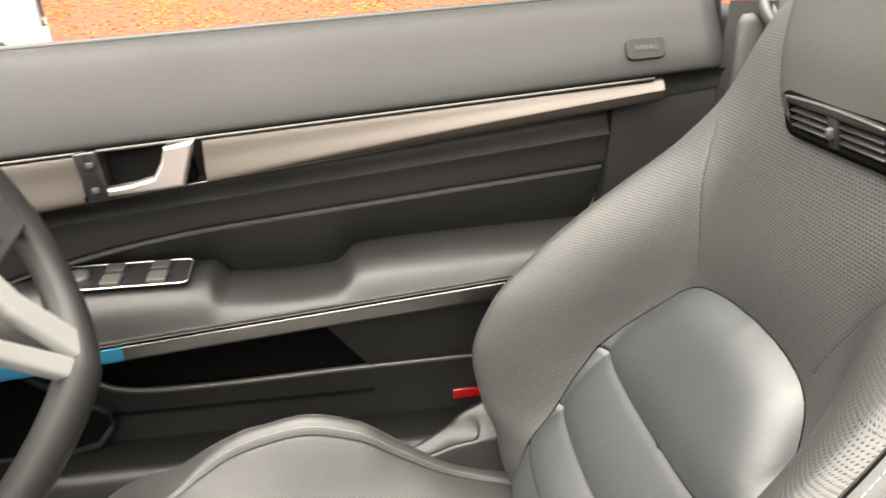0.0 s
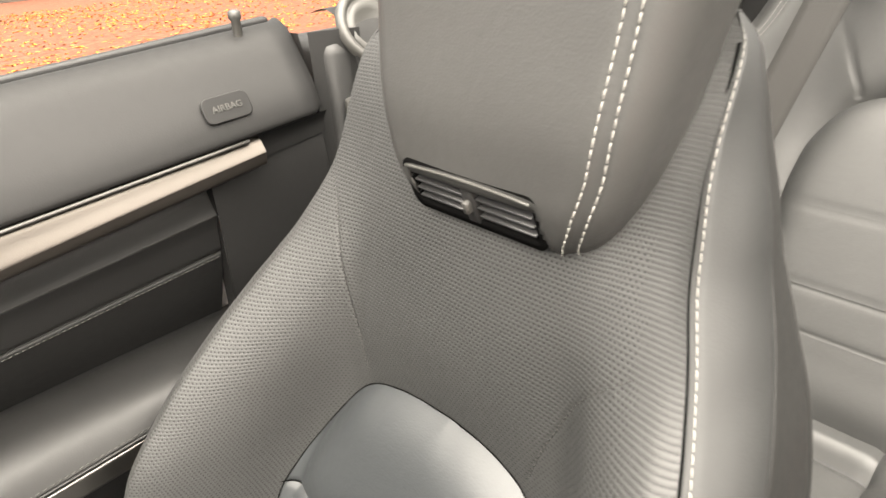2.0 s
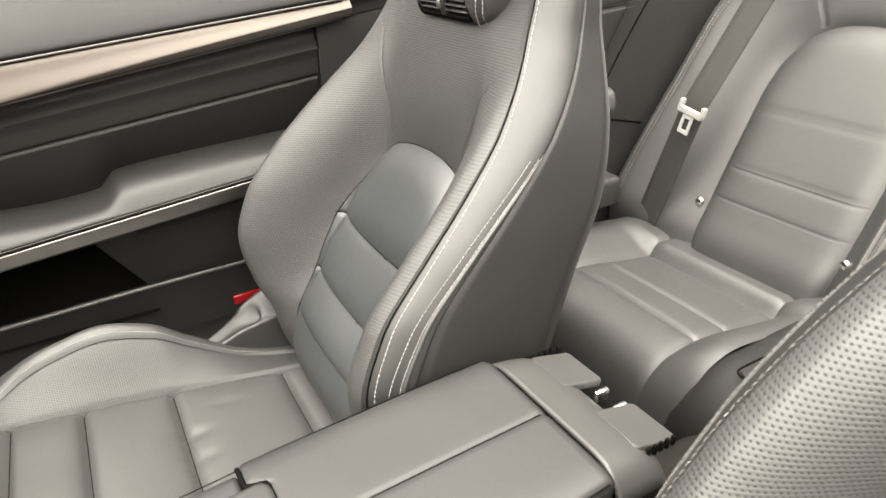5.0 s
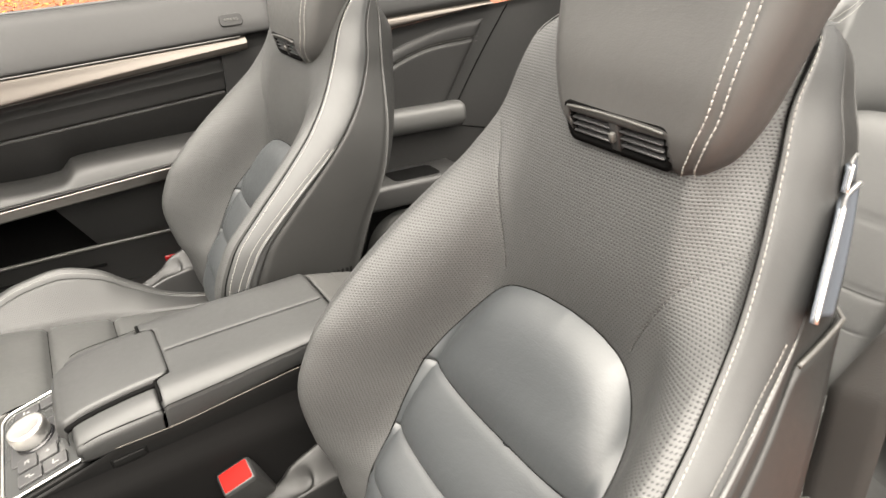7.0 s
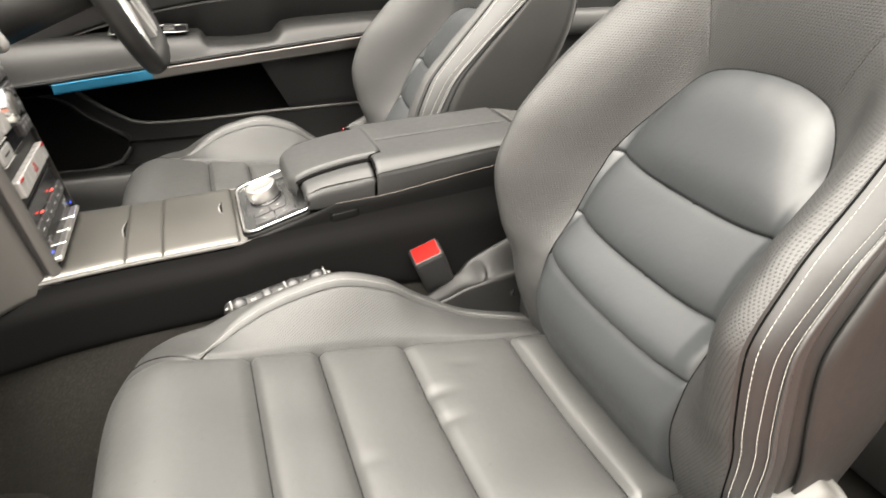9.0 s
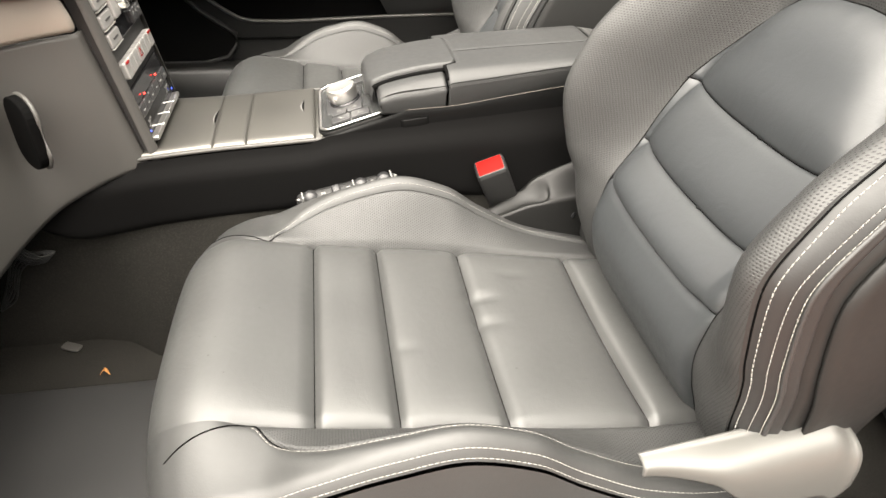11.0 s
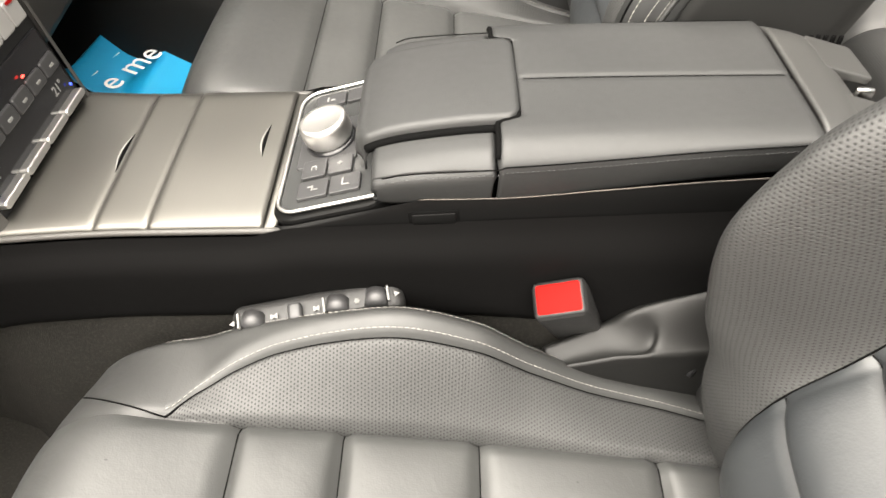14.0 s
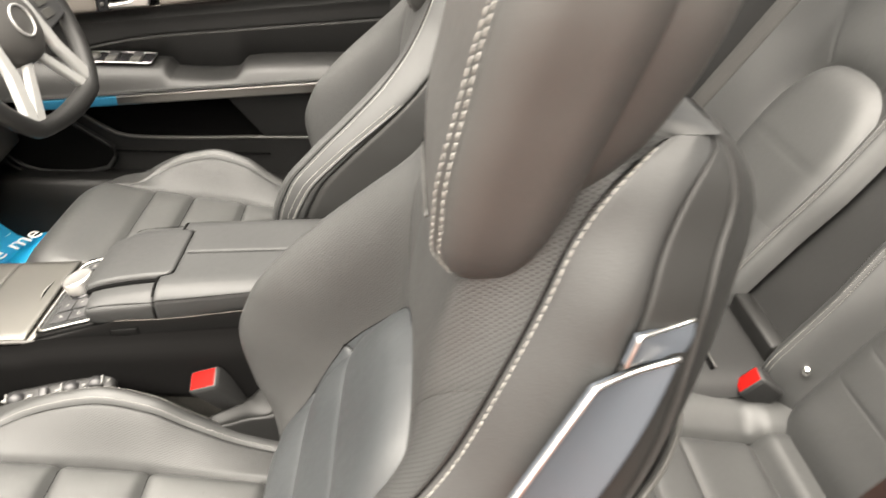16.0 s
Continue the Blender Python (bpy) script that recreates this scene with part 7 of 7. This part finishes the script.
prism("tag", rounded(0.030, 0.015, 0.003, 3), 0.004, CHEEK, Matrix.Translation((-0.623, -0.120, 0.2185)) @ Matrix.Rotation(radians(-25), 4, "Z"), scrap, 0.001, "bent grey metal tag")
plug = thing("wiring_loom", (-0.63, -0.13, 0.38), "loose black wires hanging in loops beside the console", "wiring")
mat_ob = thing("floor_mat", (-0.62, -0.40, 0.217), "black rubber floor mat in the passenger footwell", "floor mat")
prism("mat_sheet", rounded(0.46, 0.40, 0.04, 4), 0.006, PLASTIC, Matrix.Translation((-0.66, -0.41, 0.2155)), mat_ob, 0.002)
for k in range(5):
    hang = [(-0.68 + 0.012 * k, -0.135, 0.50), (-0.655 + 0.008 * k, -0.137 - 0.003 * k, 0.43), (-0.622 + 0.005 * k, -0.139 - 0.002 * k, 0.392 + 0.004 * k), (-0.600 + 0.003 * k, -0.140, 0.398 + 0.003 * k), (-0.606 + 0.002 * k, -0.138, 0.412), (-0.640, -0.136, 0.405 - 0.006 * k), (-0.665, -0.134, 0.36 - 0.008 * k), (-0.69, -0.132, 0.31)]
    ts = [j / (len(hang) - 1) for j in range(len(hang))]
    xs, ys, zs_ = (curve([(t, p[i]) for t, p in zip(ts, hang)]) for i in range(3))
    tube("wire", [(xs(j / 40), ys(j / 40), zs_(j / 40)) for j in range(41)], 0.0014, PLASTIC, plug, sides=6)

# ---- ground ----
GROUND = material("leaf-strewn red gravel", (0.30, 0.12, 0.07), 0.95, spec=0.15, vary=0.3, grain=0.8, grain_scale=60)
gn, gl = GROUND.node_tree.nodes, GROUND.node_tree.links
spots = gn.new("ShaderNodeTexNoise")
spots.inputs["Scale"].default_value, spots.inputs["Detail"].default_value, spots.inputs["Roughness"].default_value = 9.0, 10.0, 0.75
gl.new(gn["Texture Coordinate"].outputs["Object"], spots.inputs["Vector"])
ramp = gn.new("ShaderNodeValToRGB")
ramp.color_ramp.elements[0].position, ramp.color_ramp.elements[0].color = 0.34, (0.060, 0.019, 0.011, 1)
ramp.color_ramp.elements[1].position, ramp.color_ramp.elements[1].color = 0.64, (0.185, 0.078, 0.048, 1)
mid_stop = ramp.color_ramp.elements.new(0.50)
mid_stop.color = (0.118, 0.041, 0.025, 1)
gl.new(spots.outputs["Fac"], ramp.inputs["Fac"])
gl.new(ramp.outputs["Color"], gn["Principled BSDF"].inputs["Base Color"])
ground = sheet("ground", lambda a, b: (-300 + 600 * a, -300 + 600 * b, 0.0), 8, 8, GROUND)
tagged(ground, "reddish gravel ground strewn with autumn leaves", "ground", kind="structure")

# fallen leaves beside the car
LITTER = material("orange and yellow fallen leaves", (0.34, 0.13, 0.02), 0.8, spec=0.2, vary=0.2)
ln, ll = LITTER.node_tree.nodes, LITTER.node_tree.links
island = ln.new("ShaderNodeNewGeometry")
tint = ln.new("ShaderNodeValToRGB")
for pos, col in ((0.0, (0.16, 0.045, 0.015, 1)), (1.0, (0.40, 0.22, 0.035, 1))):
    tint.color_ramp.elements[int(pos)].color = col
tint.color_ramp.elements.new(0.6).color = (0.34, 0.115, 0.02, 1)
ll.new(island.outputs["Random Per Island"], tint.inputs["Fac"])
ll.new(tint.outputs["Color"], ln["Principled BSDF"].inputs["Base Color"])
rng = random.Random(41)
verts, faces = [], []
for k in range(14000):
    cx, cy = rng.uniform(-6.0, 8.0), 2.2 + 13.0 * rng.random() ** (0.8 if k < 4000 else 0.45)
    if cy < 7.5 and rng.random() > 0.12:
        continue
    if rng.random() > 0.35 + 0.65 * (0.5 + 0.5 * math.sin(2.1 * cx + 0.6 * cy)):
        continue
    r, ang, tip = rng.uniform(0.018, 0.045), rng.uniform(0, 6.28), rng.uniform(0.002, 0.018)
    base = len(verts)
    verts.append((cx, cy, 0.006))
    for j in range(7):
        t = ang + j * 6.2832 / 7
        rr = r * (1.0 if j % 2 == 0 else 0.62)
        verts.append((cx + rr * math.cos(t), cy + 0.8 * rr * math.sin(t), 0.004 + tip * (0.5 + 0.5 * math.cos(t * 2 + k))))
    faces += [(base, base + 1 + j, base + 1 + (j + 1) % 7) for j in range(7)]
leaf_mesh = bpy.data.meshes.new("fallen_leaves")
leaf_mesh.from_pydata(verts, [], faces)
leaf_mesh.materials.append(LITTER)
litter = new("fallen_leaves", leaf_mesh)
tagged(litter, "orange and yellow autumn leaves lying on the gravel", "leaves", kind="stuff")


# ---- unseen walls added round the car to cut low sky light ----
STONE = material("brown rough wall", (0.10, 0.088, 0.075), 0.9, spec=0.2, vary=0.35, grain=0.8, grain_scale=30)
for nm, size, at in (("wall_near", (18.0, 0.3, 2.0), (0, -9.0, 0.98)), ("wall_front_yard", (0.3, 28.0, 1.8), (-9.0, 5.0, 0.88)), ("wall_rear_yard", (0.3, 28.0, 2.4), (9.0, 5.0, 1.18)), ("wall_far", (18.0, 0.3, 3.2), (0, 19.0, 1.58))):
    gw = box(nm, size, at, STONE, None, 0.02)
    tagged(gw, "unseen brown wall added to block low sky light", "wall", kind="structure")

guide = box("belt_plate", (0.030, 0.15, 0.016), (1.092, 0.452, 0.985), SATIN, None, 0.006, Matrix.Rotation(radians(20), 4, "Y"), segments=3)
tagged(guide, "grey belt guide plate above the rear backrest", "belt guide")
